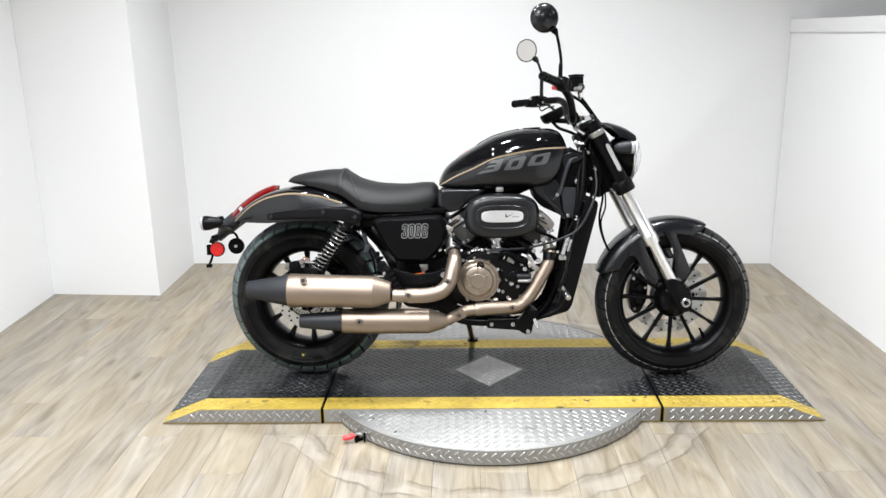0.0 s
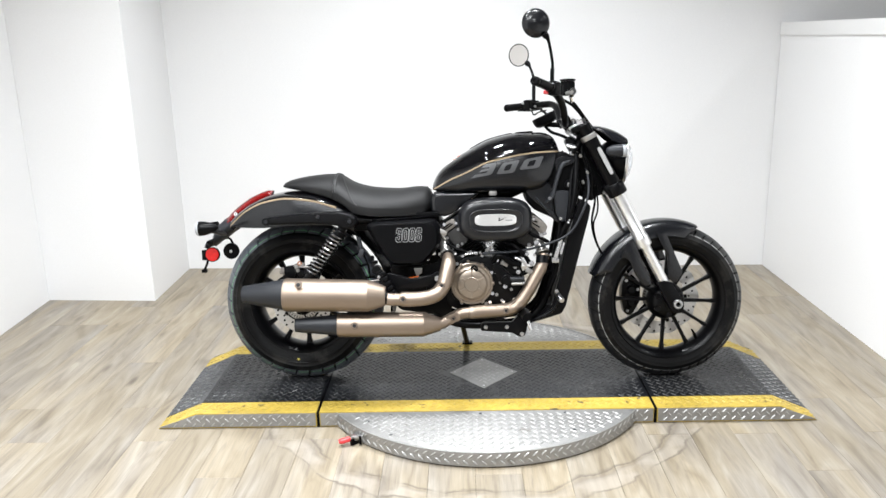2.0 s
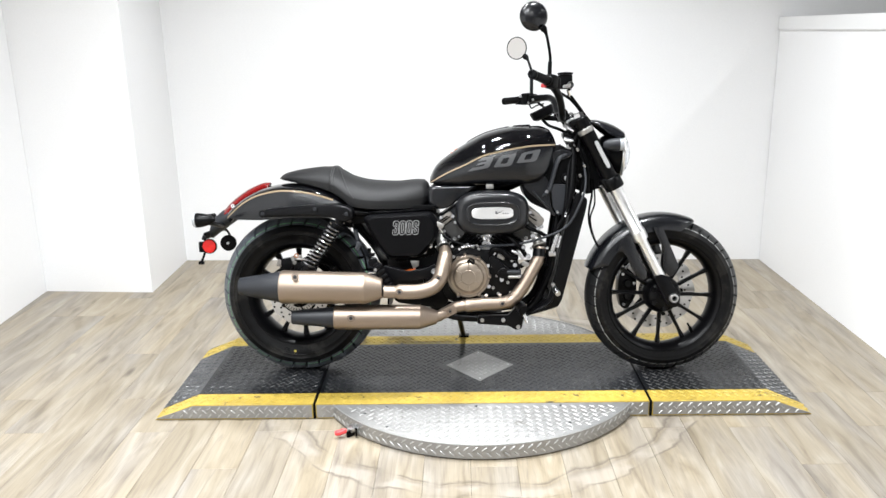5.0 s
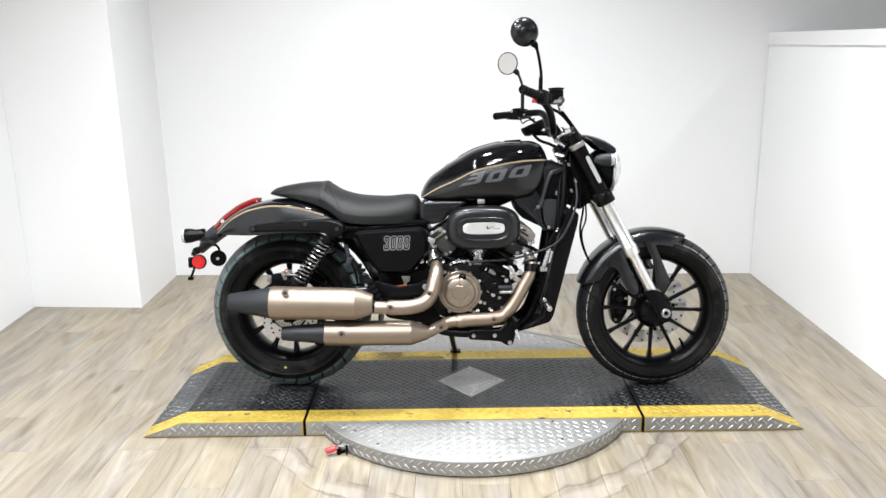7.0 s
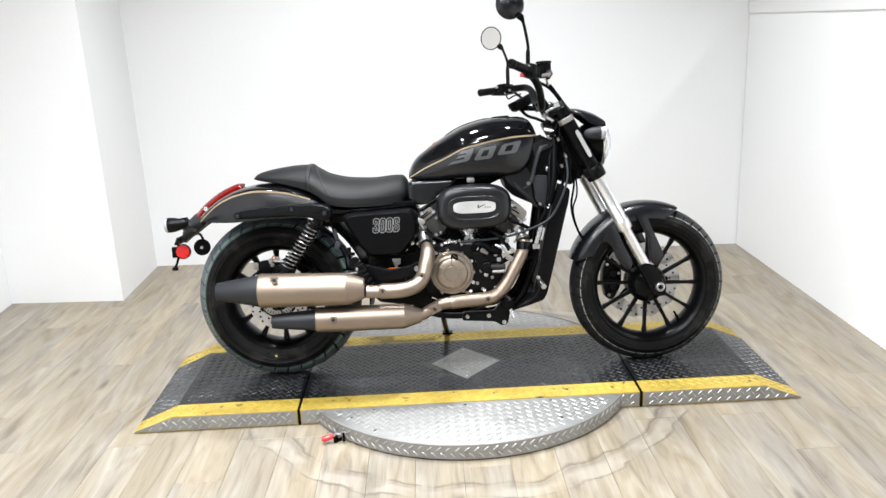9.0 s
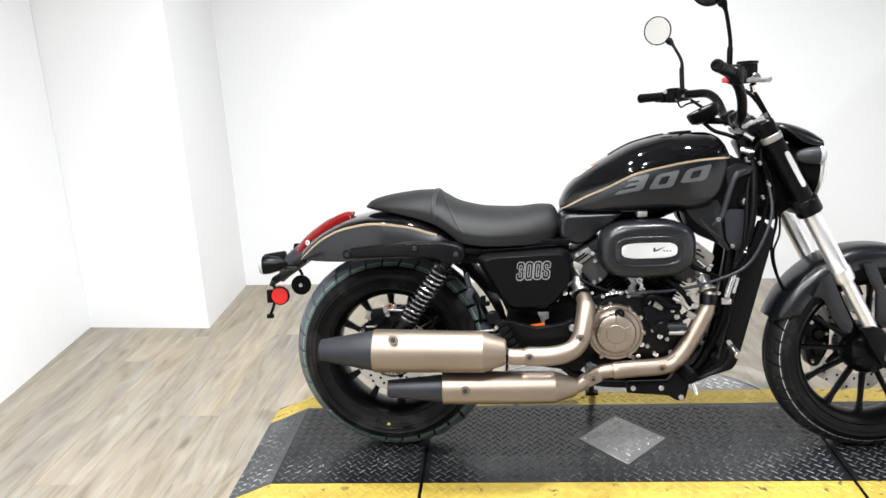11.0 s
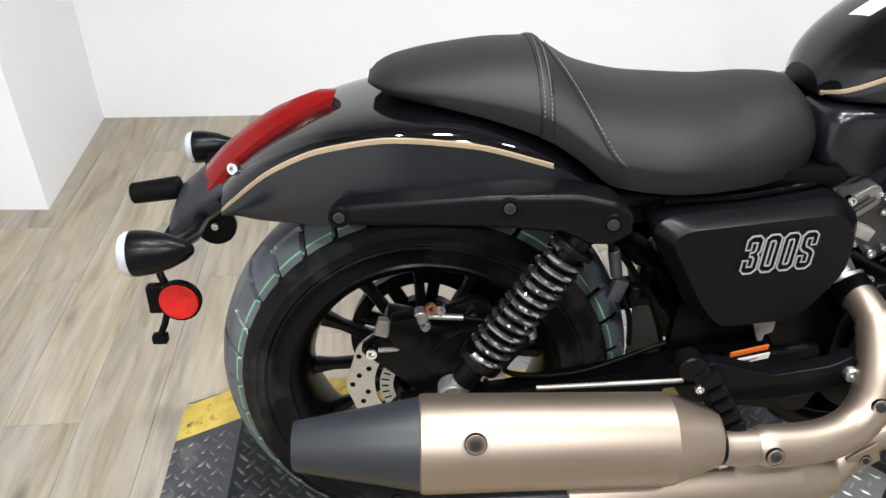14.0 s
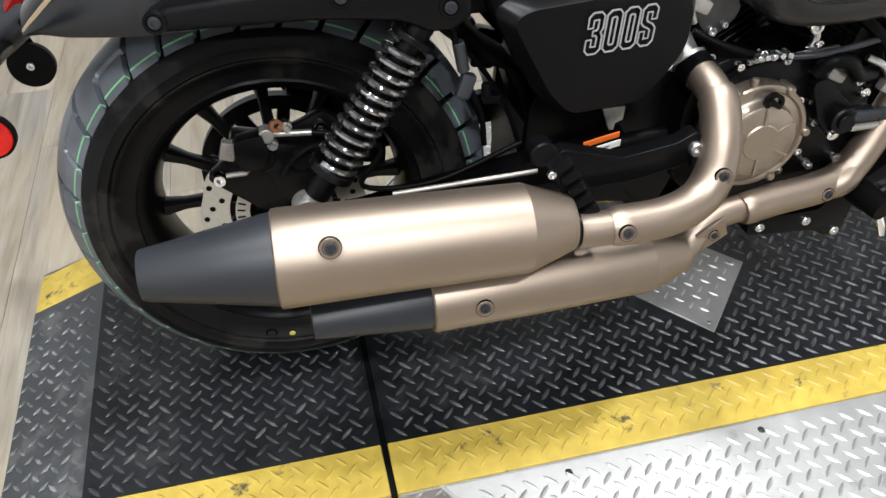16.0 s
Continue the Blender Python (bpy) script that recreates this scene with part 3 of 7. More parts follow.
ramp_section("ramp_end", "black tread-plate ramp end with yellow edges under the rear wheel", -1.204, -0.616, [(-1.204, 0.001), (-1.061, DECK), (-0.616, DECK), (-0.616, 0.001)])
ramp_section("ramp_end", "black tread-plate ramp end with yellow edges under the front wheel", 0.618, 1.196, [(1.196, 0.001), (1.061, DECK), (0.618, DECK), (0.618, 0.001)])
ramp_section("ramp_centre", "black tread-plate middle section of a display ramp, yellow edges", -0.606, 0.608, [(-0.606, 0.001), (-0.606, DECK), (0.608, DECK), (0.608, 0.001)])
# added black filler: the dark of the open joints is put into it
for jx in (-0.611, 0.613):
    bm = BM()
    box(bm, (jx, 0, 0.0295), (0.0095, 0.664, 0.057), 0.001)
    joint = part("joint_gap_filler", bm, "matte")
    tagged(joint, "black filler standing in for the dark gap between two ramp sections", "rubber strip")
bm = BM()
prism(bm, [(-0.133, 0.0), (0.0, -0.150), (0.138, 0.0), (0.0, 0.146)], DECK - 0.001, DECK + 0.003, 0.001, 1, axis=2)
plate = part("diamond_plate", bm, "alu")
tagged(plate, "bright aluminium diamond-shaped tread plate set on the deck", "metal plate")
part("tread_pattern", tread_bars(deck_cells(-0.15, 0.15, -0.15, 0.15, 0.034, lambda x, y: abs(x) + abs(y) < 0.118, DECK + 0.003), V(1, 0, 0), V(0, 1, 0), V(0, 0, 1), 0.022, 0.005), "alubar", plate, sharp=0, kind="stuff")
for sx, sy in ((-0.112, 0), (0.116, 0), (0, 0.124), (0, -0.128)):
    bm = BM()
    lathe(bm, [(0, 0.002), (0.003, 0.002), (0.004, 0.0)], (sx, sy, DECK + 0.003), (0, 0, 1), 10)
    part("rivet", bm, "steel", plate)

TR = 0.635
turntable = thing("turntable", "round aluminium tread-plate turntable under the ramp", "turntable")
bm = BM()
lathe(bm, [(0, 0.006), (TR - 0.02, 0.006), (TR - 0.004, 0.006), (TR - 0.004, 0.053), (TR - 0.008, 0.0555), (0, 0.0555)], (0, 0, 0), (0, 0, 1), 128)
disc_top = part("disc", bm, "alu", turntable)
cells = [c for c in deck_cells(-TR, TR, -TR, TR, 0.0335, lambda x, y: abs(y) > 0.345 and x * x + y * y < (TR - 0.025) ** 2, 0.0555)]
part("tread_pattern", tread_bars(cells, V(1, 0, 0), V(0, 1, 0), V(0, 0, 1)), "alubar", disc_top, sharp=0, kind="stuff")
bm = BM()
lathe(bm, [(TR - 0.003, 0.007), (TR, 0.007), (TR, 0.056), (TR - 0.003, 0.0565)], (0, 0, 0), (0, 0, 1), 128, ring=True)
rim_band = part("rim_band", bm, "alu", turntable, "bright tread-plate rim")
verts, faces = [], []
for i in range(130):
    for j in range(2):
        a = 2 * math.pi * (i + 0.5 * j) / 130
        nrm, tan = V(math.cos(a), math.sin(a), 0), V(-math.sin(a), math.cos(a), 0)
        vv, ff = tread_bars([(nrm * TR + V(0, 0, 0.021 + 0.021 * j), 0.85 if j else -0.85)], tan, V(0, 0, 1), nrm, 0.026, 0.0065)
        faces += [tuple(k + len(verts) for k in f) for f in ff]
        verts += vv
part("tread_pattern", (verts, faces), "alubar", rim_band, sharp=0, kind="stuff")
bm = BM()
lathe(bm, [(TR - 0.0045, 0.0568), (TR + 0.0004, 0.0568), (TR + 0.0008, 0.0560), (TR - 0.0045, 0.0560)], (0, 0, 0), (0, 0, 1), 128, ring=True)
part("rim_lip", bm, "alubar", rim_band, "bright edge of the disc")
for rx, ry in ((-0.345, -0.352), (0.285, -0.350), (-0.02, -0.35), (-0.42, -0.40), (0.30, -0.48), (-0.33, -0.50)):
    bm = BM()
    lathe(bm, [(0, 0.0016), (0.004, 0.0014), (0.0062, 0.0)], (rx, ry, 0.0555), (0, 0, 1), 12)
    part("rivet", bm, "greytip", disc_top, "dark screw head")
# added black ring that darkens the shadow gap between disc and floor
bm = BM()
lathe(bm, [(TR - 0.06, 0.0005), (TR - 0.012, 0.0005), (TR - 0.012, 0.0065), (TR - 0.06, 0.0065)], (0, 0, 0), (0, 0, 1), 96, ring=True)
part("shadow_gap_ring", bm, "matte", turntable, "black ring standing in for the shadow gap under the disc")

# toggle clamp that locks the turntable
clamp = thing("toggle_clamp", "steel toggle clamp with a red grip on the turntable rim", "clamp")
bm = BM()
box(bm, (-0.452, -0.452, 0.028), (0.036, 0.020, 0.022), 0.003, pose(0, 0, 0, 0, 0, 45))
sweep(bm, [(-0.470, -0.462, 0.030), (-0.448, -0.470, 0.034), (-0.436, -0.462, 0.030)], 0.006, 8)
part("body", bm, "steel", clamp)
bm = BM()
sweep(bm, spline([(-0.475, -0.468, 0.026), (-0.495, -0.474, 0.022), (-0.515, -0.478, 0.020)], 3), [0.006] + [0.010] * 5 + [0.007], 12)
part("grip", bm, "redgrip", clamp, "red plastic grip")
bm = BM()
cyl(bm, (-0.440, -0.478, 0.008), (-0.440, -0.478, 0.040), 0.004, 8)
box(bm, (-0.463, -0.463, 0.012), (0.030, 0.010, 0.022), 0.002, pose(0, 0, 0, 0, 0, 45))
part("spindle", bm, "matte", clamp)

# ---- the motorcycle ----
bike = thing("motorcycle", "black cruiser motorcycle with champagne exhausts leaning on its side stand", "motorcycle", m=pose(-0.69, 0.0, DECK + 0.001, -7.5, 0, -1.5))


def bolt(parent, p, axis=(0, -1, 0), r=0.007, h=0.004, mat="steel", socket="satin"):
    """A socket-head screw, its head along the axis."""
    bm = BM()
    lathe(bm, [(0.0, h * 0.35), (r * 0.48, h * 0.35), (r * 0.52, h), (r * 0.86, h), (r, h * 0.8), (r, -0.003)], p, axis, 16)
    return part("bolt", bm, mat, parent)


def washer_bolt(parent, p, axis=(0, -1, 0), r=0.014, mat="bronze", head="greytip"):
    """A domed screw in a recessed seat with a raised rim."""
    bm = BM()
    lathe(bm, [(r * 0.93, -0.001), (r * 0.935, 0.0003), (r * 0.98, 0.0004), (r, 0.0), (r, -0.004), (r * 0.93, -0.004)], p, axis, 28, ring=True)
    w = part("washer", bm, "satin", parent)
    bm = BM()
    lathe(bm, [(0.0, -0.0008), (r * 0.62, -0.0008), (r * 0.70, 0.0006), (r * 0.90, 0.0006), (r * 0.935, 0.0002), (r * 0.935, -0.004)], p, axis, 24)
    part("seat_ring", bm, mat, w)
    bolt(w, p, axis, r * 0.52, 0.0022, head)
    return w


def tyre_mesh(R, rim, hw, groove, n=800, t0=-1.0, t1=1.0, lift=0.0, side=True, steps=60):
    """Tyre surface; with a groove its grid follows the slant of the cuts, whose floor is the casing below."""
    crown_drop = 0.44 * (R - rim)
    prof = []
    for k in range(steps + 1):
        t = t0 + (t1 - t0) * k / steps
        prof.append((R - crown_drop * abs(t) ** 2.2 + lift, 0.93 * hw * t, t))
    if side:
        prof = [p for p in prof if abs(p[2]) > 0.88]
        prof = [p for p in prof if p[2] < 0] + [(R - 0.02, 0.0, None)] + [p for p in prof if p[2] > 0]
        sw = [(R - crown_drop - 0.008, 0.985 * hw), (R - crown_drop - 0.011, hw + 0.0012), (R - crown_drop - 0.014, 0.993 * hw), (R - crown_drop - 0.024, hw), (rim + 0.036, 0.955 * hw), (rim + 0.034, 0.955 * hw + 0.0014), (rim + 0.031, 0.945 * hw + 0.0012), (rim + 0.029, 0.93 * hw), (rim + 0.012, 0.84 * hw), (rim + 0.006, 0.83 * hw), (rim - 0.006, 0.74 * hw)]
        prof = [(r, -v, None) for r, v in sw[::-1]] + prof + [(r, v, None) for r, v in sw]
    verts, faces, cut = [], [], []
    k = len(prof)
    for i in range(n):
        for r, v, t in prof:
            a = 2 * math.pi * i / n
            hole = False
            if t is not None and groove:
                depth, lead = groove(i / n, abs(t), R, hw)
                r -= 0.0085 * depth
                a -= lead
                hole = depth > 0
            cut.append(hole)
            verts.append((math.cos(a) * r, v, math.sin(a) * r))
    for i in range(n):
        j = (i + 1) % n
        for m in range(k - 1):
            q = (i * k + m, j * k + m, j * k + m + 1, i * k + m + 1)
            if not all(cut[x] for x in q):
                faces.append(q)
    return verts, faces


def rear_groove(turn, q, R, hw):
    """Slanted shoulder cuts, every second one running on towards the crown: depth and lead of the slant."""
    p = turn * 34
    lead = 0.62 * (1 - q) * 2 * math.pi / 34
    n = math.floor(p + 0.5)
    d = abs(p - n) * 2 * math.pi * R / 34
    if d < 0.0042 and q > (0.14 if n % 2 == 0 else 0.50):
        return 1.0, lead
    if math.floor(p) % 2 == 0 and p % 1 < 0.95 and abs(q - 0.50) < 0.018:
        return 0.8, lead
    return 0.0, lead


def front_groove(turn, q, R, hw):
    p = turn * 46
    lead = 0.6 * (1 - q) * 2 * math.pi / 46
    n = math.floor(p + 0.5)
    d = abs(p - n) * 2 * math.pi * R / 46
    if d < 0.0026 and q > (0.25 if n % 3 == 0 else 0.62):
        return 1.0, lead
    return (0.8 if q * hw < 0.0022 else 0.0), lead


def ring_plate(bm, r_in, r_out, v0, v1, wave=0.0, lobes=0, n=120):
    rings = []
    for i in range(n):
        a = 2 * math.pi * i / n
        ro = r_out + wave * math.cos(lobes * a)
        ca, sa = math.cos(a), math.sin(a)
        rings.append([V(ca * r_in, v0, sa * r_in), V(ca * ro, v0, sa * ro), V(ca * ro, v1, sa * ro), V(ca * r_in, v1, sa * r_in)])
    rows = [[bm.verts.new(p) for p in r] for r in rings]
    for i in range(n):
        a, b = rows[i], rows[(i + 1) % n]
        for k in range(4):
            bm.faces.new((a[k], b[k], b[(k + 1) % 4], a[(k + 1) % 4]))


def wheel(name, c, R, rim, hw, groove, spokes, turn, disc_v, disc_r, marks, label, tread="tread", slim=1.0, cuts=34, edge=0.91, hub=1.0, wave=0.0022):
    """Cast wheel with its tyre, spokes and brake disc."""
    bm = BM()
    w = 0.80 * hw
    lathe(bm, [(rim + 0.006, -w), (rim + 0.001, -w - 0.004), (rim - 0.006, -w), (rim - 0.014, -w * 0.86), (rim - 0.022, -w * 0.5), (rim - 0.026, 0), (rim - 0.022, w * 0.5), (rim - 0.014, w * 0.86), (rim - 0.006, w), (rim + 0.001, w + 0.004), (rim + 0.006, w), (rim, w * 0.8), (rim - 0.014, w * 0.4), (rim - 0.016, 0), (rim - 0.014, -w * 0.4), (rim, -w * 0.8)], (0, 0, 0), (0, 1, 0), 96, ring=True)
    ob = part(name, bm, "satin", bike, label)
    ob.location = c
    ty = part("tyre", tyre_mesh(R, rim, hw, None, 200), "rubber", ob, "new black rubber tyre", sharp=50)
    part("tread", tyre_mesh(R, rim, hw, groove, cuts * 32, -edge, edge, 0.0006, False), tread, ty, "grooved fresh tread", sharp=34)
    bm = BM()
    lathe(bm, [(r * hub, v) for r, v in ((0, -0.062), (0.020, -0.062), (0.042, -0.056), (0.050, -0.045), (0.056, -0.030), (0.060, -0.016), (0.060, 0.016), (0.052, 0.030), (0.042, 0.060), (0.0, 0.062))], (0, 0, 0), (0, 1, 0), 36)
    hb = part("hub", bm, "satin", ob)
    for k in range(6):
        a = 2 * math.pi * (k + 0.5) / 6
        bm = BM()
        lathe(bm, [(0, 0.003), (0.0085 * hub, 0.003), (0.0095 * hub, 0.0), (0.0095 * hub, -0.012), (0, -0.012)], (0.040 * hub * math.cos(a), -0.058, 0.040 * hub * math.sin(a)), (0, -1, 0), 14)
        part("hub_boss", bm, "strut", hb)
    for k in range(spokes):
        a = 2 * math.pi * (k + turn) / spokes
        bm = BM()
        rings = []
        for r, h, d in ((0.044, 0.0095, 0.017), (0.075, 0.0060 * slim, 0.013), (rim - 0.055, 0.0052 * slim, 0.011), (rim - 0.022, 0.0080 * slim, 0.016)):
            rings.append([V(r, -d, -h * 0.6), V(r, -d * 0.6, -h), V(r, d * 0.6, -h), V(r, d, -h * 0.6), V(r, d, h * 0.6), V(r, d * 0.6, h), V(r, -d * 0.6, h), V(r, -d, h * 0.6)])
        loft(bm, rings)
        bmesh.ops.rotate(bm, verts=bm.verts, cent=(0, 0, 0), matrix=Matrix.Rotation(-a, 3, "Y"))
        part("spoke", bm, "satin", ob)
    bm = BM()
    ring_plate(bm, disc_r * 0.66, disc_r, disc_v - 0.0022, disc_v + 0.0022, wave, 10)
    bd = part("brake_disc", bm, "disc", ob, "drilled steel brake disc")
    bm = BM()
    s = -1 if disc_v < 0 else 1
    # raised black discs stand in for the dark of the drilled holes
    for k in range(40):
        a = 2 * math.pi * k / 40
        r = disc_r * (0.76, 0.86, 0.94)[k % 3]
        lathe(bm, [(0, 0.0006), (0.0042, 0.0006), (0.0044, 0.0)], (r * math.cos(a), disc_v - 0.0022, r * math.sin(a)), (0, -1, 0), 8)
    bm2 = BM()
    for k in range(5):
        a = 2 * math.pi * k / 5
        p, q = V(0.035 * math.cos(a - 0.3), 0, 0.035 * math.sin(a - 0.3)), V(disc_r * 0.70 * math.cos(a), 0, disc_r * 0.70 * math.sin(a))
        sweep(bm2, [p + V(0, disc_v * 0.95, 0), q + V(0, disc_v, 0)], [0.012, 0.008], 8)
    part("disc_carrier", bm2, "satin", ob)
    part("hole_discs", bm, "matte", ob, kind="stuff")
    bm = BM()
    ring_plate(bm, 0.050, 0.070, disc_v + 0.004 * s, disc_v + 0.007 * s, 0.0, 0, 72)
    sr = part("sensor_ring", bm, "castgrey", ob, "bare metal slotted sensor ring")
    # raised black bars stand in for the dark of the ring's openings
    bm = BM()
    for k in range(36):
        a = 2 * math.pi * k / 36
        box(bm, (0.062 * math.cos(a), disc_v + 0.0055 * s, 0.062 * math.sin(a)), (0.011, 0.0042, 0.0026), 0, Matrix.Rotation(-a, 4, "Y"))
    part("slot_bars", bm, "matte", sr, kind="stuff")
    for t0, t1, mat in marks:
        part("tread_mark", tyre_mesh(R, rim, hw, groove, cuts * 32, t0, t1, 0.0012, False, 4), mat, ob, "painted factory line round the tread", sharp=34)
    return ob


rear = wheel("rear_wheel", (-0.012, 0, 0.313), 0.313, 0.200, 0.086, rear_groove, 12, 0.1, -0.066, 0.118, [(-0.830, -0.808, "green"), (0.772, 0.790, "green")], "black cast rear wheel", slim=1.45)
front = wheel("front_wheel", (1.402, 0, 0.2985), 0.2985, 0.219, 0.063, front_groove, 12, -0.09, 0.058, 0.150, [(-0.935, -0.912, "chalk")], "black cast front wheel", "fronttread", 1.15, 46, 0.98, 1.22, 0.0042)
bm = BM()
lathe(bm, [(0, 0.0012), (0.0045, 0.0012), (0.0052, 0)], (-0.020, -0.0815, -0.225), (0, -1, -0.25), 14)
part("paint_dot", bm, "ydot", rear, "yellow balance dot")
bm = BM()
lathe(bm, [(0.0075, 0.0012), (0.0095, 0.0012), (0.0095, 0), (0.0075, 0)], (-0.052, -0.0815, -0.218), (0, -1, -0.25), 18, ring=True)
part("moulded_ring", bm, "matte", rear)
bm = BM()
lathe(bm, [(0, 0.0012), (0.0045, 0.0012), (0.0052, 0)], (0.179, -0.0592, -0.170), (0.2, -1, -0.2), 14)
part("paint_dot", bm, "ydot", front, "yellow balance dot")
bm = BM()
cyl(bm, (0.120, -0.022, -0.152), (0.109, -0.030, -0.130), 0.0065, 12)
cyl(bm, (0.109, -0.030, -0.130), (0.098, -0.036, -0.114), 0.0042, 12)
part("valve", bm, "matte", front, "rubber tyre valve")
bm = BM()
ring_plate(bm, 0.100, 0.122, 0.060, 0.078, 0.0, 0, 90)
ring_plate(bm, 0.048, 0.070, 0.060, 0.078, 0.0, 0, 60)
pulley = part("drive_pulley", bm, "satin", rear, "black toothed drive pulley")
for k in range(9):
    a = 2 * math.pi * k / 9
    bm = BM()
    sweep(bm, [(0.06 * math.cos(a), 0.069, 0.06 * math.sin(a)), (0.108 * math.cos(a), 0.069, 0.108 * math.sin(a))], [0.013, 0.013], 8, flat=0.6)
    part("arm", bm, "satin", pulley)
bm = BM()
arc = [(0.172 * math.cos(radians(a)), 0.172 * math.sin(radians(a))) for a in range(-12, 83, 5)]
prism(bm, [(p[0] - 0.012, p[1] + 0.313) for p in arc] + [(p[0] * 0.62 - 0.012, p[1] * 0.62 + 0.313) for p in arc[::-1]], 0.092, 0.104, 0.003)
part("belt_guard", bm, "matte", bike, "black drive belt guard")


# ---- tank, seat and bodywork ----
T_TOP = [(0.507, 0.768), (0.520, 0.795), (0.542, 0.822), (0.590, 0.858), (0.640, 0.889), (0.726, 0.932), (0.833, 0.953), (0.918, 0.954), (0.955, 0.943), (0.975, 0.920), (0.982, 0.897)]
T_STR = [(0.507, 0.743), (0.531, 0.757), (0.576, 0.782), (0.642, 0.811), (0.700, 0.840), (0.717, 0.8465), (0.740, 0.8525), (0.774, 0.8596), (0.841, 0.872), (0.911, 0.8797), (0.9565, 0.881), (0.982, 0.881)]
T_LOW = [(0.507, 0.742), (0.530, 0.738), (0.700, 0.737), (0.850, 0.738), (0.910, 0.745), (0.945, 0.770), (0.970, 0.830), (0.982, 0.872)]
T_W = [(0.507, 0.050), (0.525, 0.082), (0.560, 0.104), (0.640, 0.128), (0.740, 0.143), (0.850, 0.142), (0.930, 0.126), (0.965, 0.110), (0.982, 0.088)]


def shell_split(us, half_upper, half_lower):
    """Two shells, above and below a line that runs along both flanks."""
    up, lo_r, lo_l = BM(), BM(), BM()
    ring_u = []
    for u in us:
        h = half_upper(u)
        ring_u.append([V(u, -v, w) for v, w in h] + [V(u, v, w) for v, w in h[-2::-1]])
    loft(up, ring_u, closed=False)
    loft(lo_r, [[V(u, -v, w) for v, w in half_lower(u)] for u in us], closed=False)
    loft(lo_l, [[V(u, v, w) for v, w in half_lower(u)] for u in us], closed=False)
    return up, lo_r, lo_l


def tank_upper(u):
    wt, ws, hw = curve(u, T_TOP), curve(u, T_STR), curve(u, T_W)
    wt = max(wt, ws + 0.004)
    return [(hw * math.cos(a) ** 0.84, ws + (wt - ws) * math.sin(a) ** 1.06) for a in [k * math.pi / 2 / 14 for k in range(14)]] + [(0.0, wt)]


def tank_lower(u):
    ws, wl, hw = curve(u, T_STR), curve(u, T_LOW), curve(u, T_W)
    wl = min(wl, ws - 0.002)
    out = []
    for k in range(13):
        t = k / 12
        bulge = hw * (1 + 0.045 * math.sin(math.pi * min(1, t * 1.25))) if t < 0.8 else hw * (1 + 0.045 * math.sin(math.pi)) - hw * 0.16 * ((t - 0.8) / 0.2) ** 2
        out.append((bulge, ws + (wl - ws) * t))
    return out + [(hw * 0.5, wl - 0.001), (0.0, wl - 0.001)]


us = [0.507 + 0.475 * (0.5 - 0.5 * math.cos(math.pi * k / 56)) for k in range(57)]
up, lr, ll = shell_split(us, tank_upper, tank_lower)
tank = part("fuel_tank", up, "gloss", bike, "gloss black teardrop tank top", 60)
part("tank_flank", lr, "graphite", tank, "satin graphite flank", 60)
part("tank_flank", ll, "graphite", tank, "satin graphite flank", 60)
for u in (us[0], us[-1]):
    bm = BM()
    ring = [V(u, -v, w) for v, w in tank_upper(u)] + [V(u, v, w) for v, w in tank_upper(u)[-2::-1]] + [V(u, v, w) for v, w in tank_lower(u)[1:]] + [V(u, -v, w) for v, w in tank_lower(u)[-2:0:-1]]
    bm.faces.new([bm.verts.new(p) for p in ring])
    part("tank_end", bm, "satin", tank)


def pinstripe(parent, us, pos, half, mat="gold"):
    """A flat painted line that stands just proud of the flank: pos(u) gives its half-width and height."""
    for s in (-1, 1):
        bm = BM()
        rings = []
        for u in us:
            v, w = pos(u)
            rings.append([V(u, s * (v + 0.0005), w - half), V(u, s * (v + 0.0022), w - half * 0.8), V(u, s * (v + 0.0022), w + half * 0.6), V(u, s * (v - 0.0035), w + half)])
        loft(bm, rings)
        part("pinstripe", bm, mat, parent, "thin pale gold pinstripe")


pinstripe(tank, us[2:-2], lambda u: (curve(u, T_W), curve(u, T_STR)), 0.0034)


def on_tank(p):
    """Lays a point of the print on the tank's flank."""
    ws, wl, hw = curve(p.x, T_STR), curve(p.x, T_LOW), curve(p.x, T_W)
    t = max(0.0, min(0.8, (ws - p.z) / (ws - wl)))
    return V(p.x, -hw * (1 + 0.045 * math.sin(math.pi * min(1, t * 1.25))) - 0.0011 - 0.3 * (-0.1560 - p.y), p.z)


OUTER = [(0.10, 0), (0.88, 0), (1, 0.14), (1, 0.90), (0.92, 1), (0.12, 1), (0, 0.86), (0, 0.10)]
INNER = [(0.34, 0.26), (0.62, 0.26), (0.66, 0.32), (0.66, 0.70), (0.62, 0.75), (0.34, 0.75), (0.30, 0.70), (0.30, 0.32)]
STROKES = {
    "0": [(OUTER[k], OUTER[(k + 1) % 8], INNER[(k + 1) % 8], INNER[k]) for k in range(8)],
    "3": [((0, 0), (0.9, 0), (0.66, 0.26), (0.12, 0.24)), ((0.9, 0), (1, 0.12), (0.68, 0.34), (0.66, 0.26)), ((1, 0.12), (1, 0.40), (0.68, 0.41), (0.68, 0.34)), ((1, 0.40), (1, 0.62), (0.68, 0.61), (0.68, 0.41)), ((1, 0.62), (1, 0.92), (0.68, 0.68), (0.68, 0.61)), ((1, 0.92), (0.94, 1), (0.60, 0.75), (0.68, 0.68)), ((0.94, 1), (0.30, 1), (0.16, 0.77), (0.60, 0.75)), ((0.68, 0.41), (0.68, 0.61), (0.32, 0.59), (0.22, 0.40))],
}
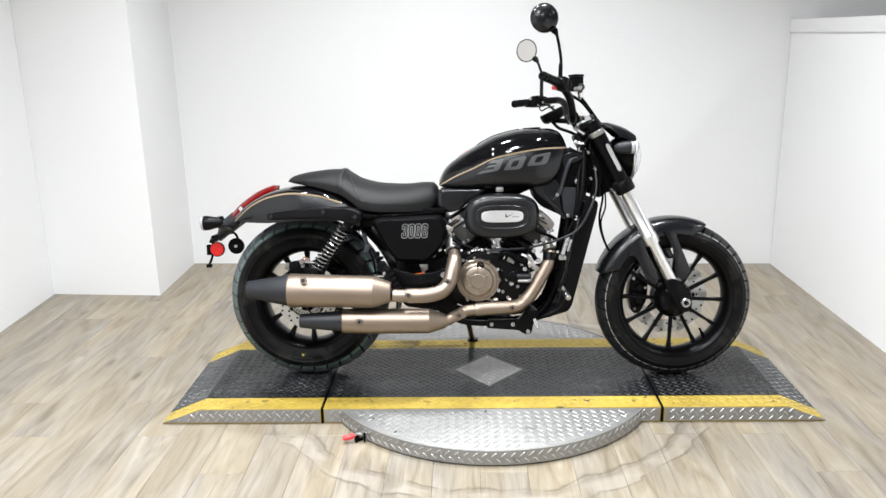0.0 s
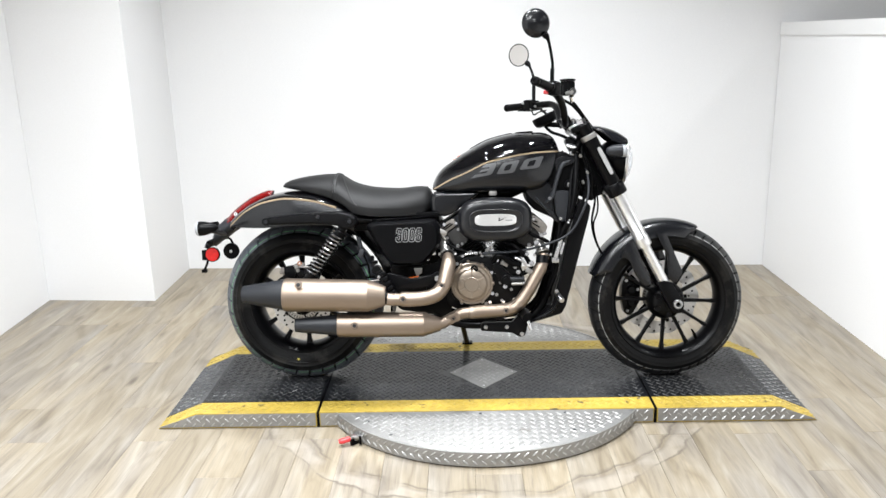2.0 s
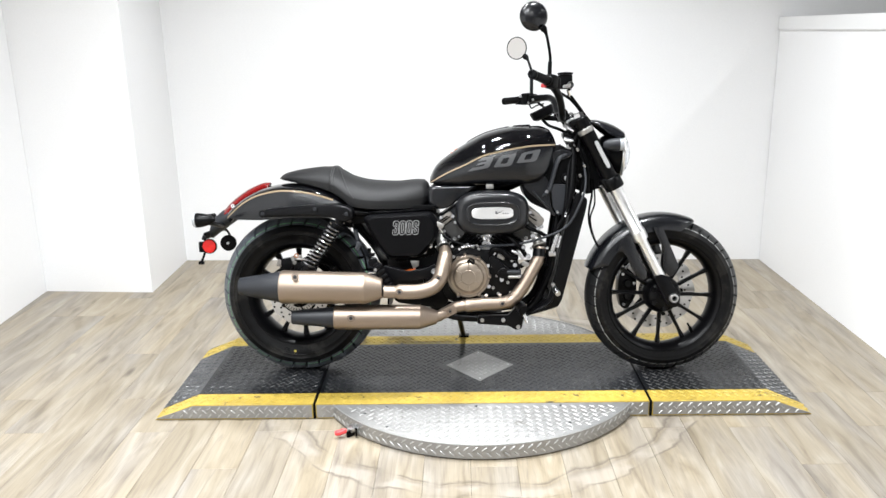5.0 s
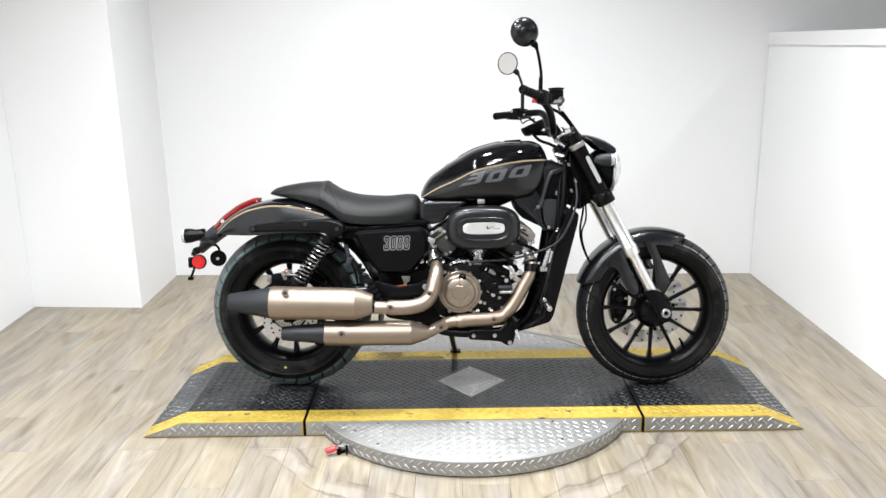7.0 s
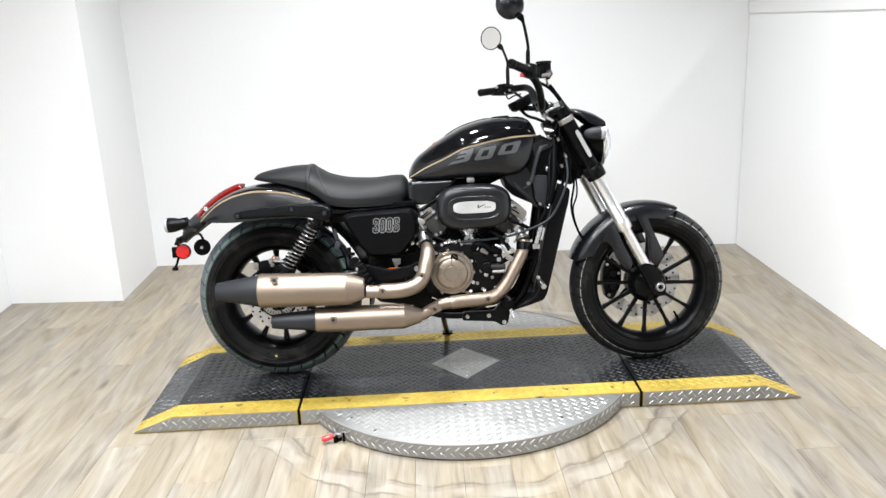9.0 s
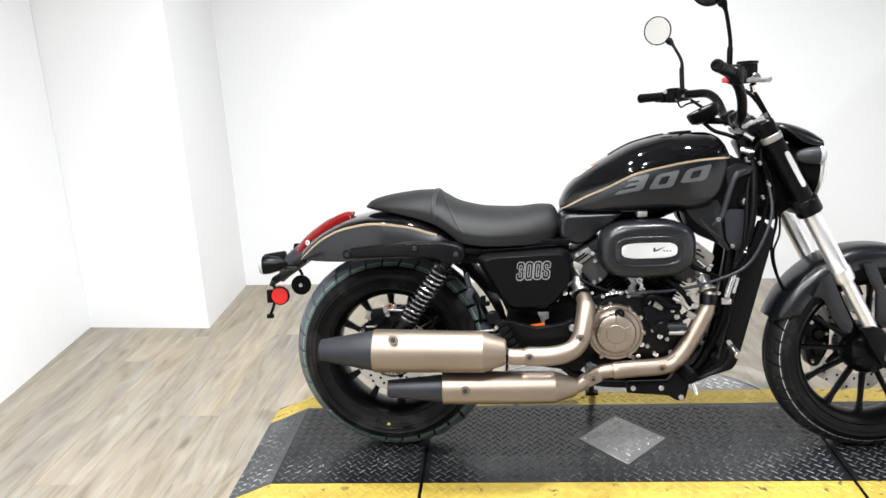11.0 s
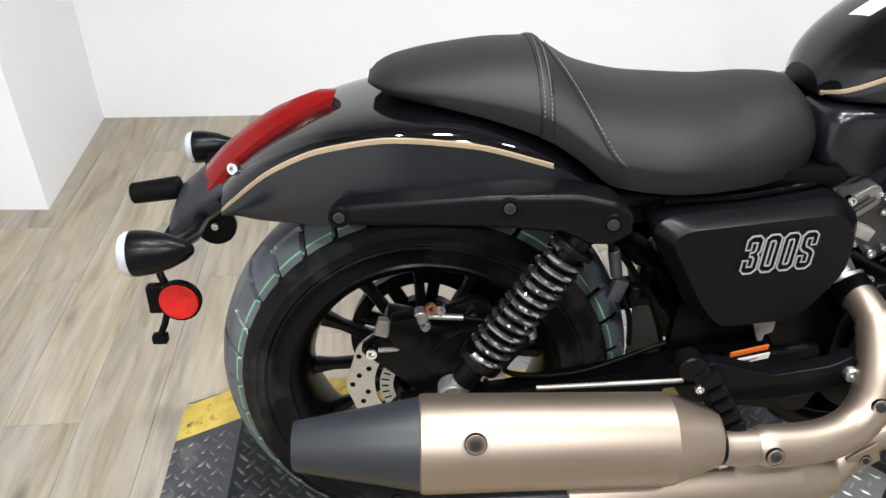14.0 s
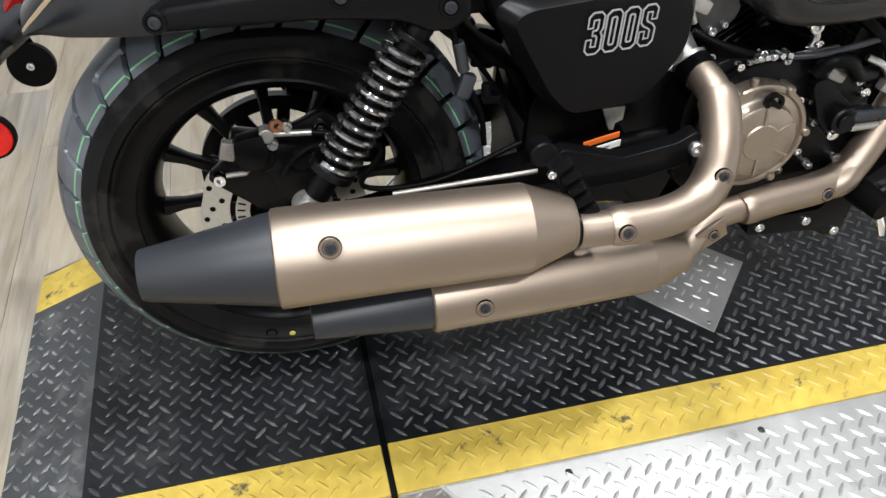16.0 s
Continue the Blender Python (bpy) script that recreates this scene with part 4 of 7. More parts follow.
for ch, corners in (("3", ((0.652, 0.787), (0.731, 0.8005), (0.752, 0.8445), (0.688, 0.8345))), ("0", ((0.747, 0.8010), (0.813, 0.8060), (0.8345, 0.8535), (0.772, 0.8425))), ("0", ((0.832, 0.8160), (0.905, 0.8220), (0.924, 0.8665), (0.854, 0.8545)))):
    bl, br, tr, tl = [Vector(c) for c in corners]
    bm = BM()
    for stroke in STROKES[ch]:
        p0, p1, p2, p3 = [Vector(p) for p in stroke]
        rows = []
        for i in range(9):
            row = []
            for j in range(5):
                p = p0.lerp(p1, i / 8).lerp(p3.lerp(p2, i / 8), j / 4)
                q = bl.lerp(br, p.x).lerp(tl.lerp(tr, p.x), p.y)
                row.append(on_tank(V(q.x, -0.1560, q.y)))
            rows.append(row)
        loft(bm, rows, closed=False)
    bmesh.ops.remove_doubles(bm, verts=bm.verts[:], dist=0.00015)
    part("digit", bm, "print", tank, "dark grey digit on the flank", 180)
bm = BM()
rings = []
for k in range(15):
    u = 0.650 + 0.160 * k / 14
    w, h = curve(u, T_TOP), 0.0024 - 0.0006 * k / 14
    rings.append([V(u, -0.017, w - 0.004), V(u, -0.014, w + h), V(u, 0.014, w + h), V(u, 0.017, w - 0.004)])
loft(bm, rings)
part("tank_trim", bm, "satin", tank, "narrow black trim on the tank top")
bm = BM()
lathe(bm, [(0, 0.003), (0.030, 0.003), (0.034, 0.001), (0.034, -0.006), (0, -0.006)], (0.858, 0, 0.9545), (-0.06, 0, 1), 32)
part("filler_cap", bm, "satin", tank, "flush black filler cap")


def tank_patch(bm, u0, u1, a0, a1, lift):
    """A thin sticker that follows the tank's top."""
    rows = []
    for i in range(7):
        row = []
        for j in range(5):
            u, a = u0 + (u1 - u0) * i / 6 + 0.009 * j / 4, a0 + (a1 - a0) * j / 4
            wt, ws, hw = curve(u, T_TOP), curve(u, T_STR), curve(u, T_W)
            row.append(V(u - 0.55 * lift, -hw * math.cos(a) ** 0.84, ws + (wt - ws) * math.sin(a) ** 1.06 + 0.85 * lift))
        rows.append(row)
    loft(bm, rows, closed=False)
    bmesh.ops.solidify(bm, geom=bm.faces[:], thickness=0.0004)


bm = BM()
tank_patch(bm, 0.553, 0.606, 1.565, 1.29, 0.0010)
wl = part("warning_label", bm, "white", tank, "white warning label with red bands")
for u0, u1 in ((0.5795, 0.5845), (0.5955, 0.6050)):
    bm = BM()
    tank_patch(bm, u0, u1, 1.56, 1.295, 0.0016)
    part("label_band", bm, "orange", wl)

S_TOP = [(-0.078, 0.768), (-0.068, 0.780), (-0.042, 0.791), (0.025, 0.804), (0.100, 0.811), (0.139, 0.811), (0.165, 0.797), (0.202, 0.776), (0.290, 0.756), (0.378, 0.752), (0.450, 0.758), (0.480, 0.757), (0.497, 0.742), (0.507, 0.715)]
S_LOW = [(-0.078, 0.762), (-0.040, 0.756), (0.043, 0.741), (0.138, 0.714), (0.180, 0.690), (0.222, 0.660), (0.300, 0.650), (0.400, 0.648), (0.475, 0.653), (0.507, 0.684)]
S_W = [(-0.078, 0.030), (-0.066, 0.055), (-0.040, 0.082), (0.025, 0.108), (0.139, 0.138), (0.230, 0.168), (0.300, 0.172), (0.390, 0.152), (0.450, 0.126), (0.490, 0.100), (0.507, 0.070)]


def seat_ring(u, grow=0.0):
    wt, wl, hw = curve(u, S_TOP) + grow, curve(u, S_LOW), curve(u, S_W) + grow
    wl = min(wl, wt - 0.006)
    mid = wl + (wt - wl) * 0.30
    out = []
    for k in range(25):
        a = math.pi * k / 24
        c, s = math.cos(a), math.sin(a)
        out.append(V(u, -hw * math.copysign(abs(c) ** 0.84, c), mid + (wt - 0.003 - mid) * s ** 1.28))
    return out + [V(u, hw * 0.98, wl + 0.004), V(u, hw * 0.90, wl), V(u, -hw * 0.90, wl), V(u, -hw * 0.98, wl + 0.004)]


bm = BM()
loft(bm, [seat_ring(0.148 + 0.359 * (k / 30)) for k in range(31)])
seat = part("seat", bm, "leather", bike, "black vinyl solo seat", 50)
bm = BM()
loft(bm, [seat_ring(-0.078 + 0.211 * (k / 22) ** 1.3) for k in range(23)])
part("seat_cowl", bm, "leather", seat, "raised rear hump", 50)
bm = BM()
loft(bm, [seat_ring(u, g) for u, g in ((0.131, -0.003), (0.1325, 0.0015), (0.137, 0.0025), (0.144, 0.0025), (0.1485, 0.0015), (0.150, -0.003))])
part("seat_band", bm, "leather", seat, "stitched cross band", 50)
bm = BM()
diag = []
for k in range(16):
    u = 0.150 + 0.078 * k / 15
    r = seat_ring(u, 0.0005)
    j = 12 - 12.0 * (k / 15) ** 0.8
    a, b = r[int(j)], r[min(24, int(j) + 1)]
    diag.append(a.lerp(b, j - int(j)))
sweep(bm, diag, 0.0012, 6)
part("seam", bm, "leather", seat)


def stitches(path, gap=0.0062):
    """Short threads laid end to end along a line."""
    bm = BM()
    run, last = 0.0, path[0]
    for p in path[1:]:
        d = p - last
        m = max(1, int(d.length / 0.001))
        for i in range(m):
            q0, q1 = last + d * (i / m), last + d * ((i + 1) / m)
            run += d.length / m
            if run % gap < gap * 0.62:
                sweep(bm, [q0, q1], 0.0008, 4, caps=False)
        last = p
    part("stitching", bm, "thread", seat, "grey thread stitching")


stitches([p + V(0.004, 0, 0.0012) for p in diag])
for u0 in (0.1365, 0.1450):
    stitches([p + V(0, 0, 0.0010) for p in seat_ring(u0, 0.0030)[:13]])

# rear fender
F_TOP = [(-0.272, 0.648), (-0.249, 0.668), (-0.180, 0.710), (-0.111, 0.736), (-0.044, 0.746), (0.030, 0.745), (0.100, 0.732), (0.160, 0.705), (0.215, 0.665)]
F_STR = [(-0.272, 0.616), (-0.256, 0.632), (-0.195, 0.680), (-0.128, 0.709), (-0.041, 0.723), (0.046, 0.715), (0.131, 0.692), (0.160, 0.682), (0.215, 0.645)]
F_LOW = [(-0.272, 0.612), (-0.250, 0.616), (-0.220, 0.613), (-0.149, 0.612), (0.0, 0.622), (0.120, 0.622), (0.215, 0.600)]
F_W = [(-0.272, 0.096), (-0.256, 0.104), (-0.150, 0.128), (0.0, 0.146), (0.140, 0.146), (0.215, 0.140)]


def fender_upper(u):
    wt, ws, hw = curve(u, F_TOP), curve(u, F_STR), curve(u, F_W)
    return [(hw * math.cos(a) ** 0.8, ws + (wt - ws) * math.sin(a)) for a in [k * math.pi / 2 / 10 for k in range(10)]] + [(0.0, wt)]


def fender_lower(u):
    ws, wl, hw = curve(u, F_STR), curve(u, F_LOW), curve(u, F_W)
    wl = min(wl, ws - 0.003)
    return [(hw * (1 + 0.07 * math.sin(math.pi * 0.7 * k / 8)), ws + (wl - ws) * k / 8) for k in range(9)]


fu = [-0.272 + 0.487 * k / 44 for k in range(45)]
up, lr, ll = shell_split(fu, fender_upper, fender_lower)
for b in (up, lr, ll):
    bmesh.ops.recalc_face_normals(b, faces=b.faces)
    bmesh.ops.solidify(b, geom=b.faces[:], thickness=0.003)
fender = part("rear_fender", up, "gloss", bike, "gloss black rear mudguard", 60)
part("fender_flank", lr, "graphite", fender, "satin graphite flank", 60)
part("fender_flank", ll, "graphite", fender, "satin graphite flank", 60)
pinstripe(fender, [u for u in fu if u < 0.155], lambda u: (curve(u, F_W), curve(u, F_STR)), 0.0038)

# fender struts
STRUT = [(-0.128, 0.630), (-0.122, 0.645), (-0.100, 0.655), (0.065, 0.672), (0.170, 0.676), (0.212, 0.668), (0.233, 0.652), (0.233, 0.628), (0.212, 0.613), (0.185, 0.612), (0.150, 0.628), (0.060, 0.632), (-0.104, 0.627)]
for s in (1, -1):
    bm = BM()
    prism(bm, STRUT, -0.186, -0.130, 0.008, 3, warp=lambda p: V(p.x, p.y - 0.13 * (p.x + 0.05), p.z))
    if s < 0:
        flip(bm)
    st = part("fender_strut", bm, "strut", bike, "satin black fender strut")
    for bu, bw in ((-0.112, 0.640), (0.090, 0.658), (0.209, 0.641)):
        washer_bolt(st, (bu - 0.0003, s * (-0.1872 - 0.13 * (bu + 0.05)), bw), (-0.13, -s, 0), 0.0135, "satin", "greytip")

# tail light
TL = [(-0.309, 0.641), (-0.274, 0.676), (-0.217, 0.716), (-0.178, 0.734), (-0.144, 0.746)]
bm = BM()
rings = []
for k, p in enumerate(spline([(u, 0, w) for u, w in TL], 5)):
    t = k / 20
    wd = 0.050 * (1 - 0.52 * t)
    d = V(-0.70, 0, 0.72) * 0.002
    h = 0.040 * (1 - 0.45 * t ** 1.6)
    n2 = V(0.55 + 0.1 * t, 0, -0.80).normalized() * h
    rings.append([p + V(0, -wd, 0) + n2, p + V(0, -wd, 0) + n2 * 0.45, p + V(0, -wd * 0.55, 0) + n2 * 0.10, p + V(0, 0, 0) + d, p + V(0, wd * 0.55, 0) + n2 * 0.10, p + V(0, wd, 0) + n2 * 0.45, p + V(0, wd, 0) + n2])
rings.append([V(-0.124, 0.018 * t, 0.747 - 0.005 * abs(t) ** 2) for t in (-1, -0.9, -0.5, 0, 0.5, 0.9, 1)])
loft(bm, rings)
tail = part("tail_light", bm, "red", bike, "long curved red tail light lens", 30)
bm = BM()
rings = []
for k, p in enumerate(spline([(u + 0.024, 0, w - 0.030) for u, w in TL[:-1]], 4)):
    wd = 0.058 * (1 - 0.45 * k / 12)
    rings.append([p + V(0.012, -wd, -0.014), p + V(-0.002, -wd, 0.004), p + V(-0.002, wd, 0.004), p + V(0.012, wd, -0.014)])
loft(bm, rings)
part("lens_base", bm, "satin", tail)
for s in (-1, 1):
    bolt(tail, (-0.257, s * 0.058, 0.660), (-0.3, s, 0.2), 0.0085, 0.007, "chrome")



def rounded(cu, cw, a, b, n=3.0, k=48):
    """A rounded rectangle's outline round a centre."""
    out = []
    for i in range(k):
        t = 2 * math.pi * i / k
        c, s = math.cos(t), math.sin(t)
        out.append((cu + a * math.copysign(abs(c) ** (2 / n), c), cw + b * math.copysign(abs(s) ** (2 / n), s)))
    return out


def steps(bm, outline, levels, slope=0.0, u0=0.0):
    """A form built of scaled copies of an outline, one behind the other; levels: (v, scale)."""
    cu = sum(p[0] for p in outline) / len(outline)
    cw = sum(p[1] for p in outline) / len(outline)
    loft(bm, [[V(cu + (u - cu) * s, v + slope * (cu + (u - cu) * s - u0), cw + (w - cw) * s) for u, w in outline] for v, s in levels])


def smooth_poly(poly, r=0.018, k=4):
    """The polygon with its corners rounded off."""
    out = []
    m = len(poly)
    for i in range(m):
        p, a, b = Vector(poly[i]), Vector(poly[i - 1]), Vector(poly[(i + 1) % m])
        da, db = (a - p), (b - p)
        ra, rb = min(r, da.length * 0.45), min(r, db.length * 0.45)
        s, e = p + da.normalized() * ra, p + db.normalized() * rb
        for j in range(k + 1):
            t = j / k
            q = s * (1 - t) ** 2 + p * 2 * t * (1 - t) + e * t * t
            out.append((q.x, q.y))
    return out


# side covers
BLOCK = {
    "0": [[(0.25, 0), (0.75, 0), (1, 0.1), (1, 0.9), (0.75, 1), (0.25, 1), (0, 0.9), (0, 0.1)], [(0.40, 0.17), (0.60, 0.17), (0.66, 0.20), (0.66, 0.80), (0.60, 0.83), (0.40, 0.83), (0.34, 0.80), (0.34, 0.20)]],
    "3": [[(0.25, 1), (0.75, 1), (1, 0.9), (1, 0.60), (0.86, 0.51), (1, 0.42), (1, 0.1), (0.75, 0), (0.25, 0), (0, 0.1), (0, 0.36), (0.34, 0.36), (0.34, 0.18), (0.66, 0.18), (0.66, 0.40), (0.56, 0.45), (0.36, 0.45), (0.36, 0.57), (0.56, 0.57), (0.66, 0.61), (0.66, 0.82), (0.34, 0.82), (0.34, 0.64), (0, 0.64), (0, 0.9)]],
    "S": [[(0.25, 1), (0.75, 1), (1, 0.9), (1, 0.64), (0.66, 0.64), (0.66, 0.82), (0.34, 0.82), (0.34, 0.66), (0.42, 0.60), (0.80, 0.52), (1, 0.42), (1, 0.1), (0.75, 0), (0.25, 0), (0, 0.1), (0, 0.36), (0.34, 0.36), (0.34, 0.18), (0.66, 0.18), (0.66, 0.36), (0.58, 0.41), (0.20, 0.49), (0, 0.58), (0, 0.9)]],
}
SIDE = smooth_poly([(0.262, 0.620), (0.284, 0.634), (0.517, 0.641), (0.543, 0.606), (0.539, 0.545), (0.502, 0.498), (0.472, 0.470), (0.356, 0.470), (0.322, 0.508)])
for s in (1, -1):
    bm = BM()
    steps(bm, SIDE, [(-0.105, 0.98), (-0.166, 1.0), (-0.172, 0.992), (-0.1935, 0.875), (-0.1955, 0.86), (-0.196, 0.78)], 0.13, 0.40)
    if s < 0:
        flip(bm)
    sc = part("side_cover", bm, "strut", bike, "satin black side cover", 24)
    if s > 0:
        face = Matrix.Translation((0.424, -0.1968, 0.586)) @ Euler((radians(90), 0, radians(7.4))).to_matrix().to_4x4()
        for i, ch in enumerate("300S"):
            bm = BM()
            for line in BLOCK[ch]:
                pts = [face @ V((i - 1.5) * 0.0242 + (px - 0.5) * 0.0208 + (py - 0.5) * 0.005, (py - 0.5) * 0.051, 0) for px, py in line]
                rings = []
                for k, p in enumerate(pts):
                    d0, d1 = (p - pts[k - 1]).normalized(), (pts[(k + 1) % len(pts)] - p).normalized()
                    side = (d0 + d1).normalized().cross(face.to_3x3() @ V(0, 0, 1)) * 0.00115
                    up = face.to_3x3() @ V(0, 0, 0.0008)
                    rings.append([p - side, p - side + up, p + side + up, p + side])
                loft(bm, rings + [rings[0]], caps=False)
            part("character", bm, "greyprint", sc, "outlined pale grey character")
bm = BM()
prism(bm, smooth_poly([(0.37, 0.44), (0.53, 0.47), (0.53, 0.66), (0.36, 0.66)], 0.02), -0.10, 0.10, 0.006)
part("battery_box", bm, "matte", bike)
bm = BM()
prism(bm, smooth_poly([(0.362, 0.37), (0.45, 0.36), (0.45, 0.50), (0.37, 0.56), (0.352, 0.50)], 0.015), -0.085, 0.085, 0.006)
part("airbox", bm, "matte", bike)
bm = BM()
arc = [(r * math.cos(radians(a)) - 0.006, 0.308 + r * math.sin(radians(a))) for a, r in ((12, 0.372), (22, 0.372), (29, 0.372), (33, 0.352), (42, 0.349), (52, 0.348), (60, 0.346))]
prism(bm, arc + [(0.225, 0.600), (0.248, 0.568), (0.306, 0.506), (0.345, 0.478), (0.372, 0.380)], -0.060, 0.060, 0.003)
part("wheel_guard", bm, "matte", bike, "black inner guard ahead of the rear wheel")
bm = BM()
prism(bm, [(0.215, 0.596), (0.275, 0.596), (0.300, 0.632), (0.53, 0.645), (0.53, 0.662), (0.19, 0.668)], -0.125, 0.125, 0.004)
part("seat_pan", bm, "matte", bike)
bm = BM()
sweep(bm, [(0.285, -0.160, 0.641), (0.390, -0.152, 0.643), (0.490, -0.125, 0.646)], 0.0035, 8)
part("seat_rail", bm, "gloss", bike, "gloss black seat rail")

# cover between seat and engine
for s in (1, -1):
    bm = BM()
    steps(bm, smooth_poly([(0.500, 0.735), (0.700, 0.738), (0.640, 0.700), (0.590, 0.655), (0.550, 0.640), (0.497, 0.655)], 0.030), [(-0.02, 1.0), (-0.080, 1.0), (-0.096, 0.975), (-0.105, 0.92), (-0.109, 0.84), (-0.110, 0.74)])
    if s < 0:
        flip(bm)
    part("frame_cover", bm, "graphite", bike, "satin graphite frame cover", 50)
bm = BM()
sweep(bm, spline([(0.30, 0, 0.64), (0.55, 0, 0.70), (0.80, 0, 0.73), (1.02, 0, 0.86)], 5), 0.028, 12)
for s in (-1, 1):
    sweep(bm, spline([(1.03, s * 0.03, 0.82), (1.00, s * 0.06, 0.66), (0.965, s * 0.075, 0.45), (0.90, s * 0.08, 0.27), (0.75, s * 0.085, 0.225), (0.56, s * 0.085, 0.24), (0.47, s * 0.08, 0.36), (0.46, s * 0.08, 0.62)], 5), 0.016, 10)
    sweep(bm, spline([(0.47, s * 0.09, 0.62), (0.33, s * 0.12, 0.63), (0.16, s * 0.14, 0.645)], 4), 0.014, 10)
part("frame", bm, "satin", bike, "black tubular frame")

# ---- engine ----
bm = BM()
prism(bm, smooth_poly([(0.555, 0.315), (0.640, 0.270), (0.830, 0.275), (0.852, 0.330), (0.850, 0.420), (0.825, 0.490), (0.600, 0.505), (0.560, 0.450)], 0.03), -0.135, 0.135, 0.012, 3)
engine = part("engine", bm, "engine", bike, "black v-twin engine")
bm = BM()
prism(bm, smooth_poly([(0.575, 0.335), (0.650, 0.305), (0.770, 0.310), (0.840, 0.345), (0.848, 0.425), (0.800, 0.495), (0.640, 0.500), (0.580, 0.455)], 0.03), -0.150, -0.130, 0.006, 2)
part("side_casing", bm, "engine", engine)
C = V(0.653, -0.164, 0.398)
bm = BM()
lathe(bm, [(0.0, 0.0300), (0.026, 0.0300), (0.028, 0.0282), (0.050, 0.0272), (0.0535, 0.0250), (0.0560, 0.0130), (0.0600, 0.0095), (0.0690, 0.0085), (0.0715, 0.0125), (0.0765, 0.0125), (0.0790, 0.0100), (0.0795, 0.0), (0.0795, -0.016), (0, -0.016)], C, (0, -1, 0), 64)
clutch = part("clutch_cover", bm, "cover", engine, "round bronze engine cover")
for k in range(6):
    a = math.pi / 6 + k * math.pi / 3
    bm = BM()
    box(bm, C + V(0.040 * math.cos(a), -0.0275, 0.040 * math.sin(a)), (0.026, 0.005, 0.0045), 0.0016, Matrix.Rotation(-a, 4, "Y"))
    part("rib", bm, "cover", clutch)
for k in range(6):
    a = k * math.pi / 3
    bm = BM()
    lathe(bm, [(0.0, 0.017), (0.005, 0.017), (0.0075, 0.013), (0.0075, -0.012)], C + V(0.078 * math.cos(a), 0, 0.078 * math.sin(a)), (0, -1, 0), 14)
    part("boss", bm, "cover", clutch)
bm = BM()
ring_plate(bm, 0.0085, 0.0140, -0.004, 0.004, 0, 0, 24)
bmesh.ops.translate(bm, verts=bm.verts, vec=C + V(0.010, -0.022, 0.058))
box(bm, C + V(0.010, -0.024, 0.058), (0.022, 0.008, 0.006), 0.001, Matrix.Rotation(0.7, 4, "Y"))
part("oil_filler_cap", bm, "satin", engine, "black oil filler cap")
bm = BM()
cyl(bm, (0.640, -0.168, 0.452), (0.640, -0.168, 0.486), 0.0055, 12)
part("lever_shaft", bm, "cover", engine, "bronze clutch lever shaft")
bm = BM()
prism(bm, smooth_poly([(0.728, 0.468), (0.748, 0.476), (0.772, 0.452), (0.812, 0.418), (0.806, 0.388), (0.775, 0.382), (0.752, 0.408)], 0.014), -0.172, -0.148, 0.007, 3)
pump_lid = part("pump_lid", bm, "engine", engine, "black water pump lid")
for pu, pw, r in ((0.748, 0.482, 0.0065), (0.726, 0.436, 0.0065), (0.745, 0.434, 0.0050), (0.7765, 0.387, 0.0080), (0.719, 0.323, 0.0070), (0.770, 0.325, 0.0060), (0.7295, 0.357, 0.0070)):
    bm = BM()
    lathe(bm, [(0, 0.010), (r * 0.5, 0.010), (r * 0.55, 0.006), (r, 0.006), (r * 1.1, 0.004), (r * 1.1, -0.004)], (pu, -0.150 if pu != 0.7765 else -0.172, pw), (0, -1, 0), 14)
    part("bolt", bm, "chrome", engine)


def cylinder(name, base, lean):
    """A finned cylinder with its head, leaning to the front or rear."""
    rot = Matrix.Rotation(radians(lean), 4, "Y")
    bm = BM()
    o = Vector(base)
    ax = rot.to_3x3() @ V(0, 0, 1)
    box(bm, o + ax * 0.05, (0.100, 0.125, 0.105), 0.010, rot)
    c = part(name, bm, "engine", engine, "black finned cylinder")
    for k in range(7):
        bm = BM()
        box(bm, o + ax * (0.012 + 0.0115 * k), (0.122, 0.150, 0.0052), 0.0022, rot, 1)
        part("fin", bm, "engine", c)
    bm = BM()
    box(bm, o + ax * 0.122, (0.130, 0.165, 0.050), 0.012, rot)
    box(bm, o + ax * 0.165, (0.118, 0.150, 0.040), 0.014, rot, 3)
    h = part("cylinder_head", bm, "greytip", c, "dark grey cylinder head")
    for sx in (-1, 1):
        bolt(h, o + ax * 0.125 + rot.to_3x3() @ V(0.045 * sx, -0.0825, 0), (0, -1, 0), 0.006)
    return c


cylinder("rear_cylinder", (0.665, 0, 0.478), -32)
cylinder("front_cylinder", (0.780, 0, 0.478), 28)
for pts in ([(0.539, 0.606), (0.562, 0.624), (0.586, 0.638), (0.598, 0.612), (0.574, 0.594), (0.552, 0.580)], [(0.868, 0.640), (0.889, 0.646), (0.941, 0.603), (0.924, 0.567), (0.900, 0.585), (0.872, 0.612)]):
    bm = BM()
    prism(bm, smooth_poly(pts, 0.012), -0.108, 0.080, 0.009, 3)
    hc = part("head_cover", bm, "headgrey", engine, "bare aluminium head cover")
    for i in (0, 3):
        bolt(hc, ((pts[i][0] * 3 + pts[2][0]) / 4, -0.108, (pts[i][1] * 3 + pts[2][1]) / 4), (0, -1, 0), 0.007, 0.006, "chrome")
    for k in (0.35, 0.6):
        bm = BM()
        c0, c1 = Vector(pts[0]).lerp(Vector(pts[5]), k), Vector(pts[1]).lerp(Vector(pts[3]), k)
        sweep(bm, [(c0.x, -0.1085, c0.y), (c1.x, -0.1085, c1.y)], 0.0028, 6)
        part("groove", bm, "satin", hc, "dark parting line")
